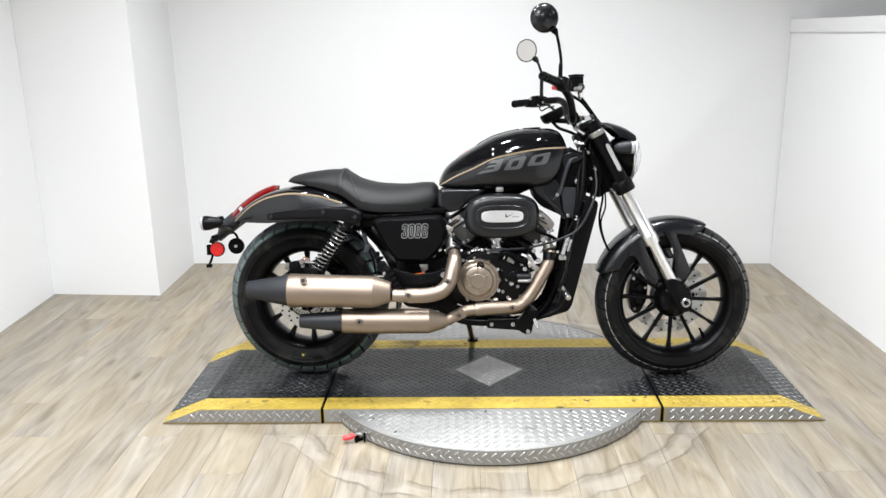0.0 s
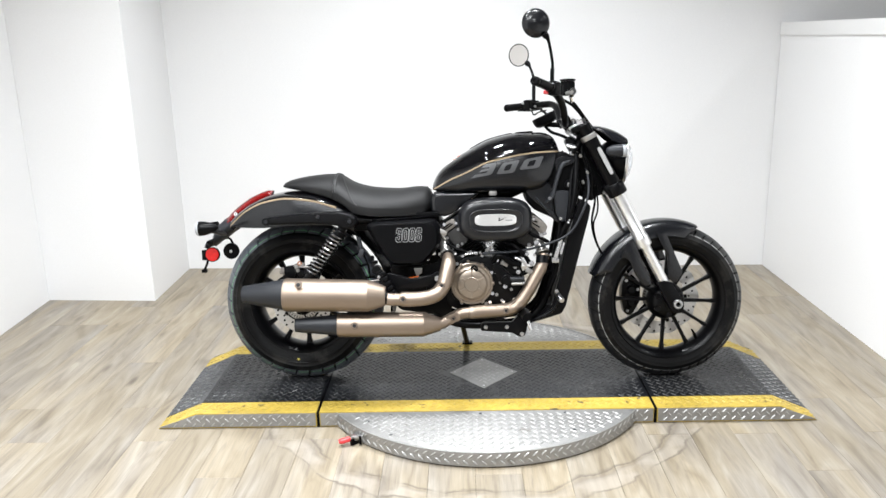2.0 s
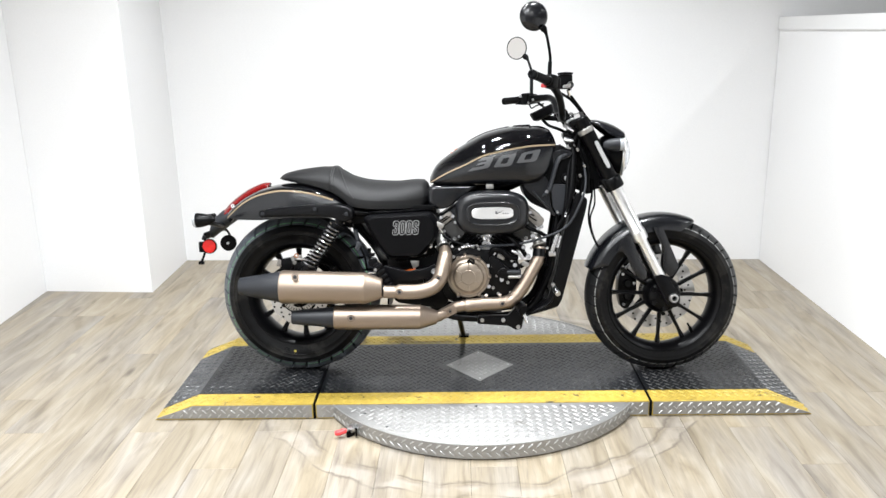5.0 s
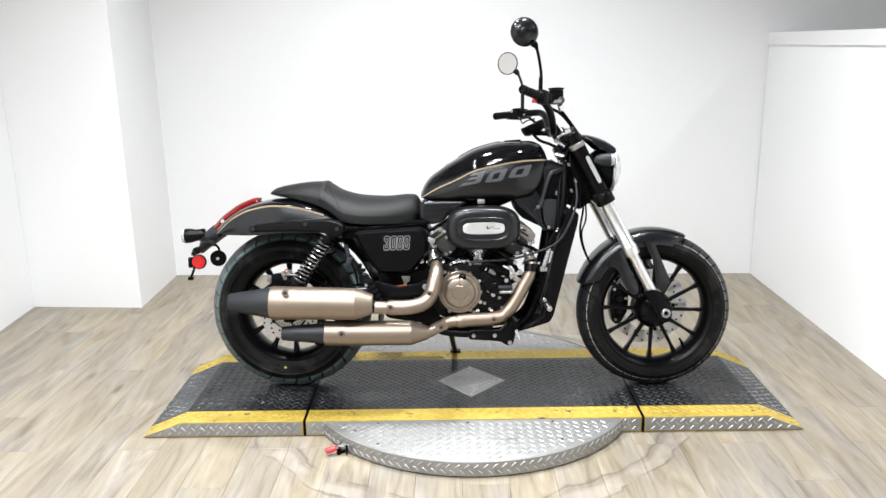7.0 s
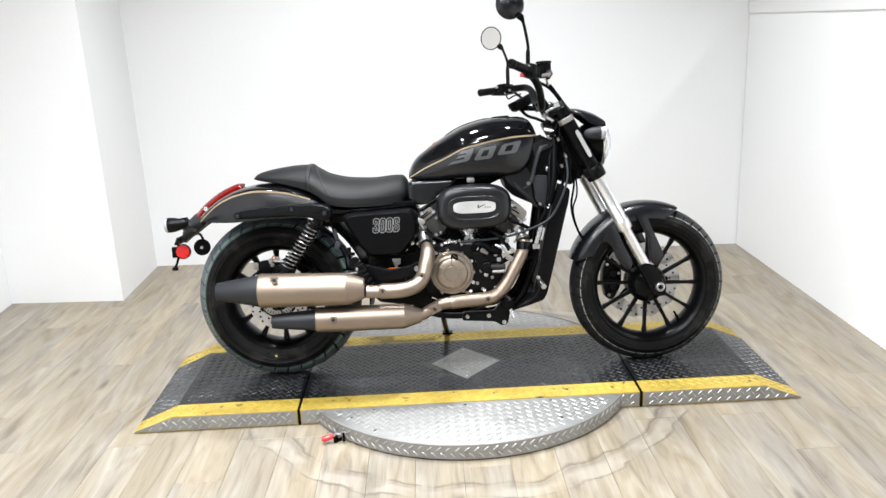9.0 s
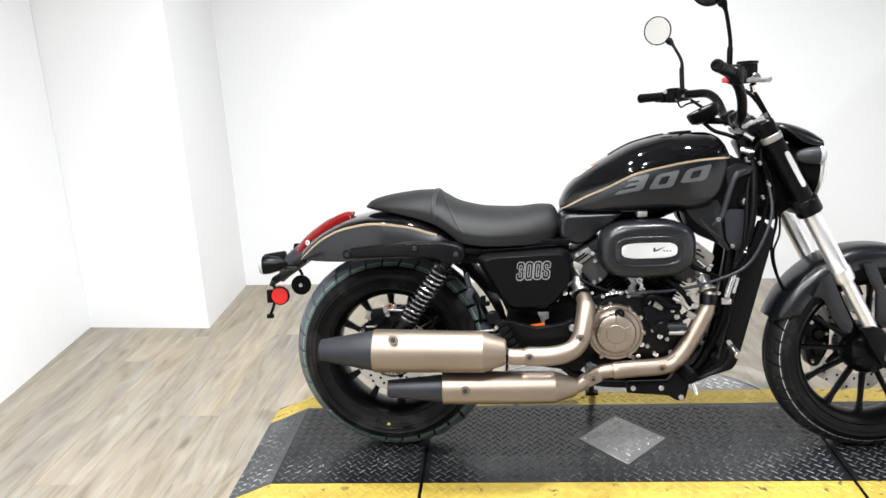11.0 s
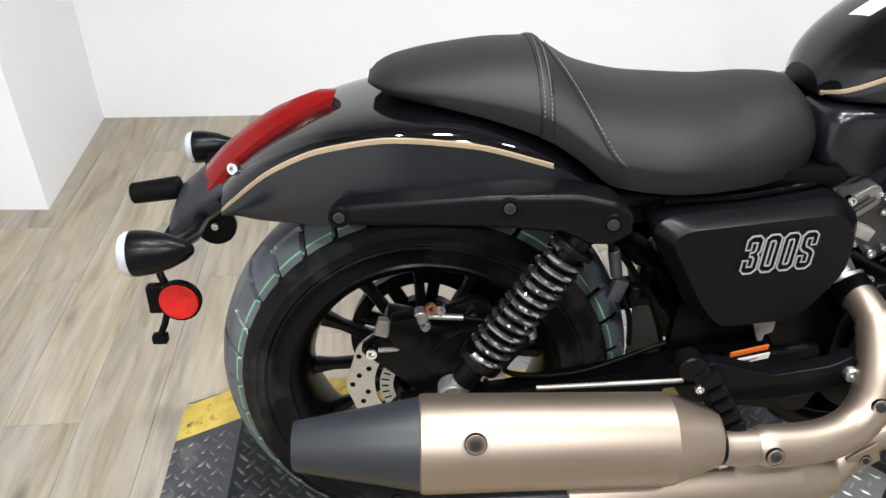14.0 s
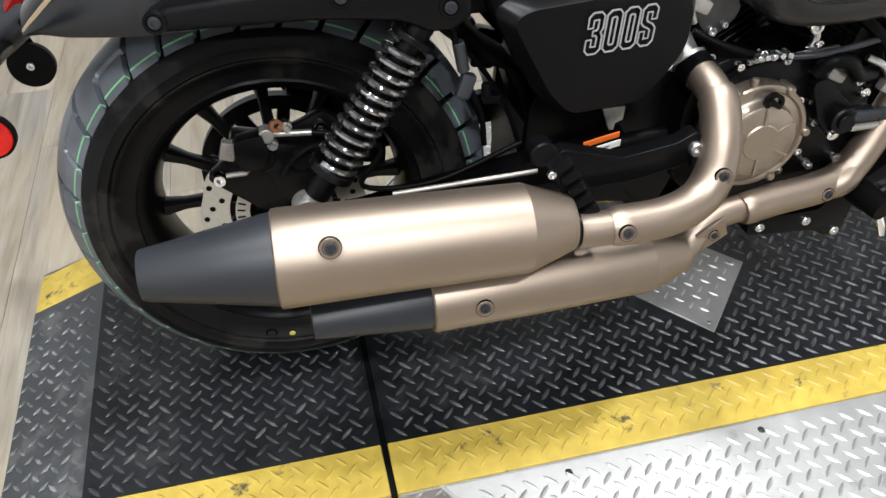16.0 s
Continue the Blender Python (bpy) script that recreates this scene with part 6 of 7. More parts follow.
cyl(bm, (0.230, -0.155, 0.575), (0.238, -0.152, 0.535), 0.008, 12)
part("connector", bm, "clearplug", wire, "grey plastic connector")
bm = BM()
cyl(bm, (0.276, -0.12, 0.482), (0.276, -0.12, 0.500), 0.007, 12)
box(bm, (0.284, -0.11, 0.474), (0.022, 0.02, 0.012), 0.003)
part("bracket", bm, "strut", wire)

# ---- radiator and front panels ----
for s in (1, -1):
    bm = BM()
    prism(bm, smooth_poly([(1.060, 0.706), (1.098, 0.680), (1.092, 0.640), (1.006, 0.300), (0.992, 0.272), (0.930, 0.252), (0.874, 0.236), (0.905, 0.262), (0.952, 0.296), (0.985, 0.420), (1.012, 0.560)], 0.012), -0.122, -0.094, 0.006, 2)
    if s < 0:
        flip(bm)
    part("radiator_shroud", bm, "strut", bike, "satin black radiator shroud")
bm = BM()
prism(bm, [(1.045, 0.680), (1.075, 0.672), (0.990, 0.320), (0.960, 0.325)], -0.094, 0.094, 0.003)
part("radiator", bm, "matte", bike, "black radiator core")
bm = BM()
prism(bm, smooth_poly([(0.880, 0.240), (0.985, 0.272), (1.0, 0.300), (0.940, 0.300)], 0.01), -0.10, 0.10, 0.006)
part("belly_pan", bm, "matte", bike)
for s in (1, -1):
    bm = BM()
    steps(bm, smooth_poly([(0.850, 0.738), (0.940, 0.748), (0.966, 0.872), (1.000, 0.882), (1.055, 0.848), (1.060, 0.721), (1.043, 0.664), (0.999, 0.623), (0.986, 0.617), (0.952, 0.635), (0.888, 0.665), (0.862, 0.694)], 0.014), [(-0.03, 1.0), (-0.086, 1.0), (-0.096, 0.97), (-0.098, 0.93)])
    if s < 0:
        flip(bm)
    fp = part("headstock_cover", bm, "matte", bike, "black headstock cover", 40)
    # greytip panel, rib and lip: the light they catch is put into the grey
    for name, poly, v0, v1 in (
            ("side_panel", [(0.963, 0.722), (0.976, 0.737), (1.040, 0.731), (1.046, 0.702), (1.009, 0.629), (0.992, 0.616), (0.971, 0.648)], -0.112, -0.090),
            ("frame_arm", [(0.843, 0.764), (0.895, 0.757), (0.944, 0.766), (0.958, 0.738), (0.957, 0.690), (0.964, 0.650), (0.984, 0.617), (0.970, 0.618), (0.926, 0.668), (0.874, 0.711)], -0.108, -0.086),
            ("top_plate", [(0.966, 0.852), (1.000, 0.866), (1.044, 0.852), (1.034, 0.836), (0.992, 0.820), (0.972, 0.800)], -0.108, -0.086)):
        bm = BM()
        prism(bm, smooth_poly(poly, 0.010), v0, v1, 0.005, 3)
        if s < 0:
            flip(bm)
        part(name, bm, "greytip" if name == "side_panel" else "graphite", fp)
    bm = BM()
    sweep(bm, spline([(1.020, s * -0.104, 0.848), (0.994, s * -0.110, 0.832), (0.978, s * -0.112, 0.795), (0.965, s * -0.112, 0.748), (0.955, s * -0.110, 0.715), (0.930, s * -0.106, 0.690)], 5), [0.006] * 4 + [0.0085] * 14 + [0.010] * 5 + [0.008, 0.006, 0.004], 12, flat=0.6)
    part("cover_edge", bm, "greytip", fp, "rounded moulded rib")
    bm = BM()
    sweep(bm, spline([(0.896, s * -0.108, 0.712), (0.914, s * -0.110, 0.690), (0.932, s * -0.110, 0.672), (0.960, s * -0.108, 0.650)], 5), 0.0035, 10, flat=0.6)
    part("cover_lip", bm, "greytip", fp, "moulded edge with its highlight put into the grey")
    bm = BM()
    lathe(bm, [(0, 0.012), (0.008, 0.012), (0.009, 0.008), (0.016, 0.007), (0.019, 0.002), (0.019, -0.010), (0, -0.010)], (1.020, s * -0.100, 0.757), (0, -s, 0), 20)
    part("mounting_bush", bm, "strut", fp)
    bolt(fp, (1.020, s * -0.111, 0.757), (0, -s, 0), 0.009, 0.006, "steel")
    bolt(fp, (0.947, s * -0.113, 0.708), (0, -s, 0), 0.006, 0.004, "steel")
    bolt(fp, (0.987, s * -0.112, 0.631), (0, -s, 0), 0.006, 0.004, "steel")
bm = BM()
cyl(bm, (0.986, -0.140, 0.556), (0.966, -0.140, 0.488), 0.0080, 14)
cyl(bm, (0.997, -0.139, 0.545), (0.985, -0.139, 0.500), 0.0050, 12)
box(bm, (0.966, -0.140, 0.478), (0.026, 0.012, 0.018), 0.003)
part("brake_light_switch", bm, "steel", bike, "bright metal switch")
bm = BM()
sweep(bm, spline([(1.070, -0.05, 0.93), (1.030, -0.10, 0.80), (1.020, -0.13, 0.70), (1.008, -0.138, 0.62), (0.985, -0.14, 0.57)], 6), 0.0075, 10)
sweep(bm, spline([(1.050, -0.04, 0.93), (1.045, -0.10, 0.83), (1.035, -0.135, 0.72), (1.015, -0.14, 0.63), (0.98, -0.12, 0.52), (0.965, -0.11, 0.42), (0.93, -0.10, 0.33)], 6), 0.0095, 10)
part("wiring_loom", bm, "matte", bike, "black wiring loom")
bm = BM()
for k in range(9):
    t = k / 8
    p = V(1.034, -0.140, 0.700).lerp(V(1.012, -0.146, 0.620), t)
    cyl(bm, p + V(0, 0, -0.003), p + V(0.001, 0, 0.003), 0.0045, 8)
part("braided_sleeve", bm, "chrome", bike, "bright braided sleeve")
bm = BM()
sweep(bm, spline([(1.080, -0.06, 0.86), (1.090, -0.12, 0.744), (1.066, -0.144, 0.662), (1.015, -0.150, 0.579), (0.923, -0.150, 0.537), (0.830, -0.152, 0.516), (0.735, -0.170, 0.512), (0.684, -0.160, 0.508)], 8), 0.0046, 10)
cb = part("clutch_cable", bm, "greytip", bike, "dark grey clutch cable")
bm = BM()
cyl(bm, (0.762, -0.157, 0.514), (0.688, -0.161, 0.509), 0.0055, 12)
cyl(bm, (0.722, -0.159, 0.511), (0.714, -0.159, 0.511), 0.0085, 6)
part("cable_adjuster", bm, "chrome", cb, "chrome cable adjuster")
bm = BM()
for k in range(5):
    cyl(bm, (0.640 + 0.011 * k, -0.150, 0.514 - 0.002 * (k % 2)), (0.640 + 0.011 * k, -0.170, 0.514), 0.0042, 8)
sweep(bm, [(0.628, -0.160, 0.506), (0.672, -0.160, 0.512)], 0.004, 8)
part("clutch_arm", bm, "steel", cb)
bm = BM()
sweep(bm, spline([(1.120, -0.06, 0.75), (1.122, -0.055, 0.690), (1.112, -0.05, 0.620), (1.120, -0.05, 0.560), (1.150, -0.04, 0.490), (1.20, 0.02, 0.43)], 6), 0.0042, 10)
sweep(bm, spline([(1.128, -0.05, 0.75), (1.134, -0.05, 0.660), (1.118, -0.05, 0.600), (1.132, -0.05, 0.530), (1.165, -0.04, 0.470)], 6), 0.0032, 8)
part("brake_hose", bm, "matte", bike, "black front brake hose")

# footrest, pedal and stand
bm = BM()
prism(bm, smooth_poly([(0.684, 0.216), (0.686, 0.244), (0.802, 0.247), (0.838, 0.292), (0.866, 0.290), (0.858, 0.228), (0.850, 0.196), (0.828, 0.192), (0.802, 0.208)], 0.008), -0.165, -0.135, 0.004)
fb = part("footrest_bracket", bm, "satin", bike, "black footrest bracket")
for pu, pw in ((0.703, 0.231), (0.782, 0.231), (0.838, 0.204)):
    bolt(fb, (pu, -0.166, pw), (0, -1, 0), 0.0075, 0.005, "steel")
bm = BM()
sweep(bm, [(0.842, -0.150, 0.286), (0.848, -0.185, 0.284), (0.854, -0.235, 0.282)], [0.018, 0.021, 0.019], 14, flat=0.75)
peg = part("rider_footpeg", bm, "matte", fb, "black rubber rider footpeg")
bm = BM()
sweep(bm, [(0.856, -0.224, 0.270), (0.863, -0.229, 0.250), (0.867, -0.232, 0.234)], [0.006, 0.007, 0.005], 12)
part("peg_feeler", bm, "chrome", peg, "chrome feeler pin")
bm = BM()
sweep(bm, spline([(0.835, -0.150, 0.235), (0.900, -0.165, 0.265), (0.955, -0.172, 0.300), (0.972, -0.175, 0.352)], 5), 0.0075, 10, flat=0.7)
bp = part("brake_pedal", bm, "satin", fb, "black brake pedal")
bm = BM()
cyl(bm, (0.972, -0.165, 0.352), (0.982, -0.215, 0.340), 0.010, 14)
cyl(bm, (0.966, -0.172, 0.368), (0.966, -0.186, 0.368), 0.007, 12)
part("pedal_tip", bm, "steel", bp, "knurled steel pedal tip")
bm = BM()
sweep(bm, spline([(0.60, 0.10, 0.235), (0.606, 0.17, 0.175), (0.615, 0.26, 0.100), (0.622, 0.325, 0.050)], 5), 0.011, 12)
st = part("side_stand", bm, "satin", bike, "black side stand folded out")
bm = BM()
box(bm, (0.624, 0.330, 0.0475), (0.044, 0.034, 0.008), 0.003, pose(0, 0, 0, 7.5, 0, 0))
part("stand_foot", bm, "satin", st)
bm = BM()
box(bm, (0.68, 0.0, 0.225), (0.20, 0.14, 0.03), 0.008)
part("sump", bm, "engine", engine)

# ---- front fork ----
FD = V(0.4631, 0, -0.8863)
for s in (-1, 1):
    o = V(1.0728 - (0.016 if s > 0 else 0), s * 0.100 + 0.010, 0.968)
    bm = BM()
    cyl(bm, o + FD * 0.045, o + FD * 0.250, 0.0285, 28)
    lathe(bm, [(0, -0.012), (0.022, -0.012), (0.027, -0.006), (0.027, 0.045), (0, 0.045)], o, FD, 28)
    leg = part("fork_leg", bm, "satin", bike, "inverted fork leg, black sleeve and chrome tubes")
    bm = BM()
    cyl(bm, o + FD * 0.032, o + FD * 0.052, 0.0302, 28)
    part("fork_collar", bm, "castgrey", leg, "bare aluminium collar")
    bm = BM()
    lathe(bm, [(0.0245, 0.28), (0.0245, 0.460), (0.0275, 0.464), (0.0285, 0.470), (0.0285, 0.498), (0.0265, 0.504), (0.0185, 0.505), (0.0185, 0.675)], o, FD, 32)
    part("fork_tube", bm, "tube", leg, "polished fork tube")
    bm = BM()
    x = (FD.cross(V(0, s, 0))).normalized() * (-s)
    nrm = (V(0, s, 0) * 0.92 - x * 0.38).normalized()
    c = o + nrm * 0.0288
    w2 = FD.cross(nrm).normalized() * 0.0085
    ring = []
    for k in range(16):
        t = 2 * math.pi * k / 16
        ring.append(c + FD * (0.146 + 0.056 * math.copysign(abs(math.cos(t)) ** 0.4, math.cos(t))) + w2 * math.copysign(abs(math.sin(t)) ** 0.5, math.sin(t)))
    loft(bm, [ring, [p + nrm * 0.0025 for p in ring]])
    part("sleeve_inlay", bm, "badge", leg, "bright strip on the sleeve")
    bm = BM()
    f = o + FD * 0.660
    prism(bm, smooth_poly([(f.x - 0.030, f.z - 0.003), (f.x - 0.002, f.z + 0.012), (f.x + 0.027, f.z - 0.002), (f.x + 0.055, f.z - 0.050), (f.x + 0.075, f.z - 0.084), (f.x + 0.064, f.z - 0.118), (f.x + 0.032, f.z - 0.116), (f.x + 0.004, f.z - 0.066)], 0.014), s * 0.100 - 0.014, s * 0.100 + 0.026, 0.006)
    part("fork_foot", bm, "satin", leg, "black fork foot")
    bm = BM()
    lathe(bm, [(0.0085, 0.002), (0.0095, 0.008), (0.0150, 0.008), (0.0175, 0.005), (0.0175, -0.02), (0.0085, -0.02)], (1.425 - (0.016 if s > 0 else 0), s * 0.122, 0.303), (0, s, 0), 24, ring=True)
    part("axle_end", bm, "steel", leg, "bright hollow axle end")
bm = BM()
rotF = Matrix.Rotation(radians(-27.6), 4, "Y")
box(bm, (1.056, 0.010, 0.966), (0.062, 0.240, 0.024), 0.009, rotF)
box(bm, (1.178, 0.010, 0.742), (0.056, 0.250, 0.040), 0.012, rotF)
cyl(bm, (1.045, 0, 0.985), (1.150, 0, 0.750), 0.026, 20)
tri = part("triple_clamp", bm, "satin", bike, "black triple clamps")
for s in (-1, 1):
    bm = BM()
    cyl(bm, V(1.066, s * 0.100 + 0.010, 0.978), V(1.058, s * 0.100 + 0.010, 0.996), 0.021, 6)
    part("cap_nut", bm, "chrome", tri, "bright fork cap nut")
    bm = BM()
    lathe(bm, [(0.034, 0.0), (0.037, 0.004), (0.037, 0.040), (0.034, 0.046), (0.026, 0.046), (0.026, 0.0)], V(1.0728 - (0.016 if s > 0 else 0), s * 0.100 + 0.010, 0.968) + FD * 0.238, FD, 28, ring=True)
    part("clamp_ring", bm, "satin", tri)
bm = BM()
cyl(bm, (1.030, -0.055, 0.945), (1.055, -0.070, 0.930), 0.013, 16)
cyl(bm, (1.015, -0.070, 0.900), (1.050, -0.085, 0.892), 0.010, 14)
box(bm, (1.040, -0.075, 0.872), (0.030, 0.02, 0.016), 0.004)
part("steering_lock", bm, "steel", tri, "bright steering lock barrel")
bm = BM()
lathe(bm, [(0, 0.016), (0.012, 0.016), (0.017, 0.011), (0.019, 0.004), (0.024, 0.003), (0.024, -0.006), (0, -0.006)], (1.044, 0.010, 0.985), (-0.46, 0, 0.89), 24)
part("stem_nut", bm, "chrome", tri, "polished stem nut")
for sy in (-0.064, 0.084):
    bm = BM()
    box(bm, (1.040, sy, 0.972), (0.040, 0.050, 0.010), 0.004, rotF)
    part("yoke_face", bm, "tube", tri, "polished face of the top clamp")

bm = BM()
box(bm, (1.056, 0.0, 0.880), (0.044, 0.090, 0.120), 0.012, rotF)
sweep(bm, spline([(1.020, -0.06, 0.85), (1.045, -0.085, 0.89), (1.070, -0.07, 0.93)], 4), 0.009, 10)
part("steering_head", bm, "satin", bike, "black steering head")

bm = BM()
prism(bm, smooth_poly([(1.046, 0.915), (1.066, 0.930), (1.165, 0.735), (1.110, 0.690), (1.045, 0.720), (1.036, 0.850)], 0.012), -0.050, 0.050, 0.006)
part("steering_neck", bm, "matte", bike, "black frame neck")
for pts, r, mat, label in (
        ([(1.075, -0.055, 0.930), (1.070, -0.080, 0.870), (1.090, -0.085, 0.800), (1.080, -0.085, 0.720), (1.060, -0.095, 0.650)], 0.0060, "matte", "black wiring"),
        ([(1.060, -0.060, 0.900), (1.085, -0.078, 0.850), (1.105, -0.080, 0.780), (1.105, -0.075, 0.700)], 0.0050, "satin", "black wiring"),
        ([(1.040, -0.075, 0.880), (1.052, -0.092, 0.840), (1.048, -0.098, 0.790), (1.060, -0.098, 0.740)], 0.0070, "matte", "black wiring")):
    bm = BM()
    sweep(bm, spline(pts, 6), r, 10)
    part("wire", bm, mat, bike, label)
for pu, pw in ((1.062, 0.862), (1.088, 0.800), (1.072, 0.765)):
    bm = BM()
    cyl(bm, (pu - 0.003, -0.094, pw + 0.006), (pu + 0.003, -0.094, pw - 0.005), 0.0055, 12)
    part("cable_clip", bm, "castgrey", bike, "bright cable clip")

# headlight, screen and indicators
bm = BM()
HA = V(1, 0, -0.06)
lathe(bm, [(0, 0.0), (0.030, 0.0), (0.052, 0.012), (0.070, 0.035), (0.080, 0.062), (0.084, 0.090), (0.086, 0.100), (0.082, 0.104), (0.077, 0.100), (0.070, 0.070), (0.050, 0.050), (0.0, 0.040)], (1.134, 0.010, 0.846), HA, 48)
hl = part("headlight", bm, "satin", bike, "round black headlight")
bm = BM()
lathe(bm, [(0.0, 0.138), (0.030, 0.135), (0.058, 0.125), (0.076, 0.110), (0.080, 0.100), (0.076, 0.100), (0.056, 0.120), (0.030, 0.130), (0.0, 0.133)], (1.134, 0.010, 0.846), HA, 48)
gl = part("headlight_glass", bm, "glass", hl, "clear glass lens")
gl.visible_shadow = False
bm = BM()
lathe(bm, [(0.0, 0.055), (0.030, 0.058), (0.055, 0.075), (0.070, 0.096), (0.072, 0.096), (0.057, 0.072), (0.0, 0.051)], (1.134, 0.010, 0.846), HA, 40)
part("reflector_bowl", bm, "chrome", hl, "chrome reflector bowl")
bm = BM()
lathe(bm, [(0.079, 0.098), (0.086, 0.0985), (0.0885, 0.102), (0.0885, 0.108), (0.085, 0.111), (0.079, 0.108)], (1.134, 0.010, 0.846), HA, 48, ring=True)
part("bezel", bm, "tube", hl, "bright headlight rim")
bm = BM()
lathe(bm, [(0.0, 0.060), (0.012, 0.066), (0.014, 0.085), (0.0, 0.090)], (1.134, 0.010, 0.846), HA, 20)
part("bulb", bm, "lensw", hl, "frosted bulb")
bm = BM()
rings = []
for u, w, hw, dr in ((1.090, 0.974, 0.060, 0.008), (1.110, 0.978, 0.072, 0.010), (1.133, 0.977, 0.082, 0.016), (1.155, 0.972, 0.088, 0.028), (1.175, 0.966, 0.090, 0.040), (1.200, 0.956, 0.090, 0.040), (1.222, 0.942, 0.087, 0.030), (1.235, 0.932, 0.084, 0.022)):
    outer = [V(u + 0.005, 0.010 - hw * math.cos(math.pi * k / 16), w - 0.004 - dr * (1 - math.sin(math.pi * k / 16)) ** 1.3) for k in range(17)]
    rings.append(outer + [p + V(0, 0, -0.004) for p in outer[::-1]])
loft(bm, rings)
part("flyscreen", bm, "graphite", hl, "small graphite headlight cowl", 50)
for s in (-1, 1):
    bm = BM()
    lathe(bm, [(0, 0.0), (0.008, 0.001), (0.016, 0.010), (0.0215, 0.026), (0.024, 0.046), (0.024, 0.060), (0, 0.060)], (1.153, s * 0.122 + 0.010, 0.879), (1, 0, 0), 24)
    sweep(bm, [(1.178, s * 0.070 + 0.01, 0.870), (1.181, s * 0.115 + 0.01, 0.877)], 0.009, 12)
    ind = part("front_indicator", bm, "greytip", bike, "small black front indicator")
    bm = BM()
    lathe(bm, [(0.0235, 0.060), (0.0225, 0.070), (0.014, 0.078), (0, 0.080)], (1.153, s * 0.122 + 0.010, 0.879), (1, 0, 0), 24)
    part("lens", bm, "lensw", ind, "clear indicator lens")

# front fender
FC = V(1.401, 0, 0.295)
bm = BM()
rings = []
for k in range(41):
    ang = radians(159 - 89 * k / 40)
    e = min(k / 4, (40 - k) / 4, 1.0)
    hw = 0.056 + 0.022 * e ** 0.5
    R0 = 0.318 + 0.007 * math.sin(math.pi * k / 40)
    row = []
    for j in range(-10, 11):
        t = j / 10
        r = R0 - (0.010 * t * t + 0.052 * abs(t) ** 6 * e)
        row.append(FC + V(math.cos(ang) * r, hw * math.copysign(min(1.0, abs(t) * 1.12), t), math.sin(ang) * r))
    rings.append(row)
loft(bm, rings, closed=False)
bmesh.ops.recalc_face_normals(bm, faces=bm.faces)
bmesh.ops.solidify(bm, geom=bm.faces[:], thickness=0.003)
ff = part("front_fender", bm, "graphite", bike, "short satin graphite front mudguard", 50)
for s in (1, -1):
    for poly in ([(1.205, 0.474), (1.222, 0.481), (1.241, 0.464), (1.265, 0.412), (1.287, 0.380), (1.314, 0.366), (1.322, 0.395), (1.287, 0.467), (1.263, 0.525), (1.256, 0.552), (1.225, 0.530)],
                 [(1.340, 0.572), (1.351, 0.541), (1.384, 0.487), (1.386, 0.400), (1.414, 0.376), (1.443, 0.418), (1.400, 0.515), (1.376, 0.572)]):
        bm = BM()
        prism(bm, smooth_poly(poly, 0.012), -0.094, -0.080, 0.004)
        if s < 0:
            flip(bm)
        part("fender_bracket", bm, "graphite", ff, "satin graphite fender bracket")
bm = BM()
prism(bm, smooth_poly([(1.245, 0.395), (1.262, 0.400), (1.300, 0.360), (1.300, 0.290), (1.268, 0.230), (1.240, 0.235), (1.225, 0.300), (1.228, 0.360)], 0.016), 0.050, 0.092, 0.008)
fc = part("brake_caliper", bm, "satin", bike, "black front brake caliper")
for cw in (0.285, 0.335):
    bm = BM()
    lathe(bm, [(0, 0.012), (0.014, 0.012), (0.018, 0.008), (0.018, -0.004), (0, -0.004)], (1.264, 0.050, cw), (0, -1, 0), 20)
    part("piston_cap", bm, "satin", fc, "round black piston cap")
bm = BM()
sweep(bm, spline([(1.250, 0.055, 0.385), (1.275, 0.045, 0.420), (1.300, 0.05, 0.450), (1.290, 0.07, 0.52)], 5), 0.005, 8)
part("hose_end", bm, "steel", fc, "bright hose fitting")
for pu, pw in ((1.285, 0.300), (1.290, 0.335), (1.250, 0.250), (1.244, 0.372)):
    bolt(fc, (pu, 0.049, pw), (0, -1, 0), 0.006, 0.005, "steel")

# the front end is turned a little to the left
STEER = Matrix.Translation((1.402, 0, 0)) @ Matrix.Rotation(radians(4), 4, "Z") @ Matrix.Translation((-1.402, 0, 0))
fc.location = (0.020, 0, -0.004)
for ob in (front, ff, fc):
    ob.matrix_basis = STEER @ ob.matrix_basis

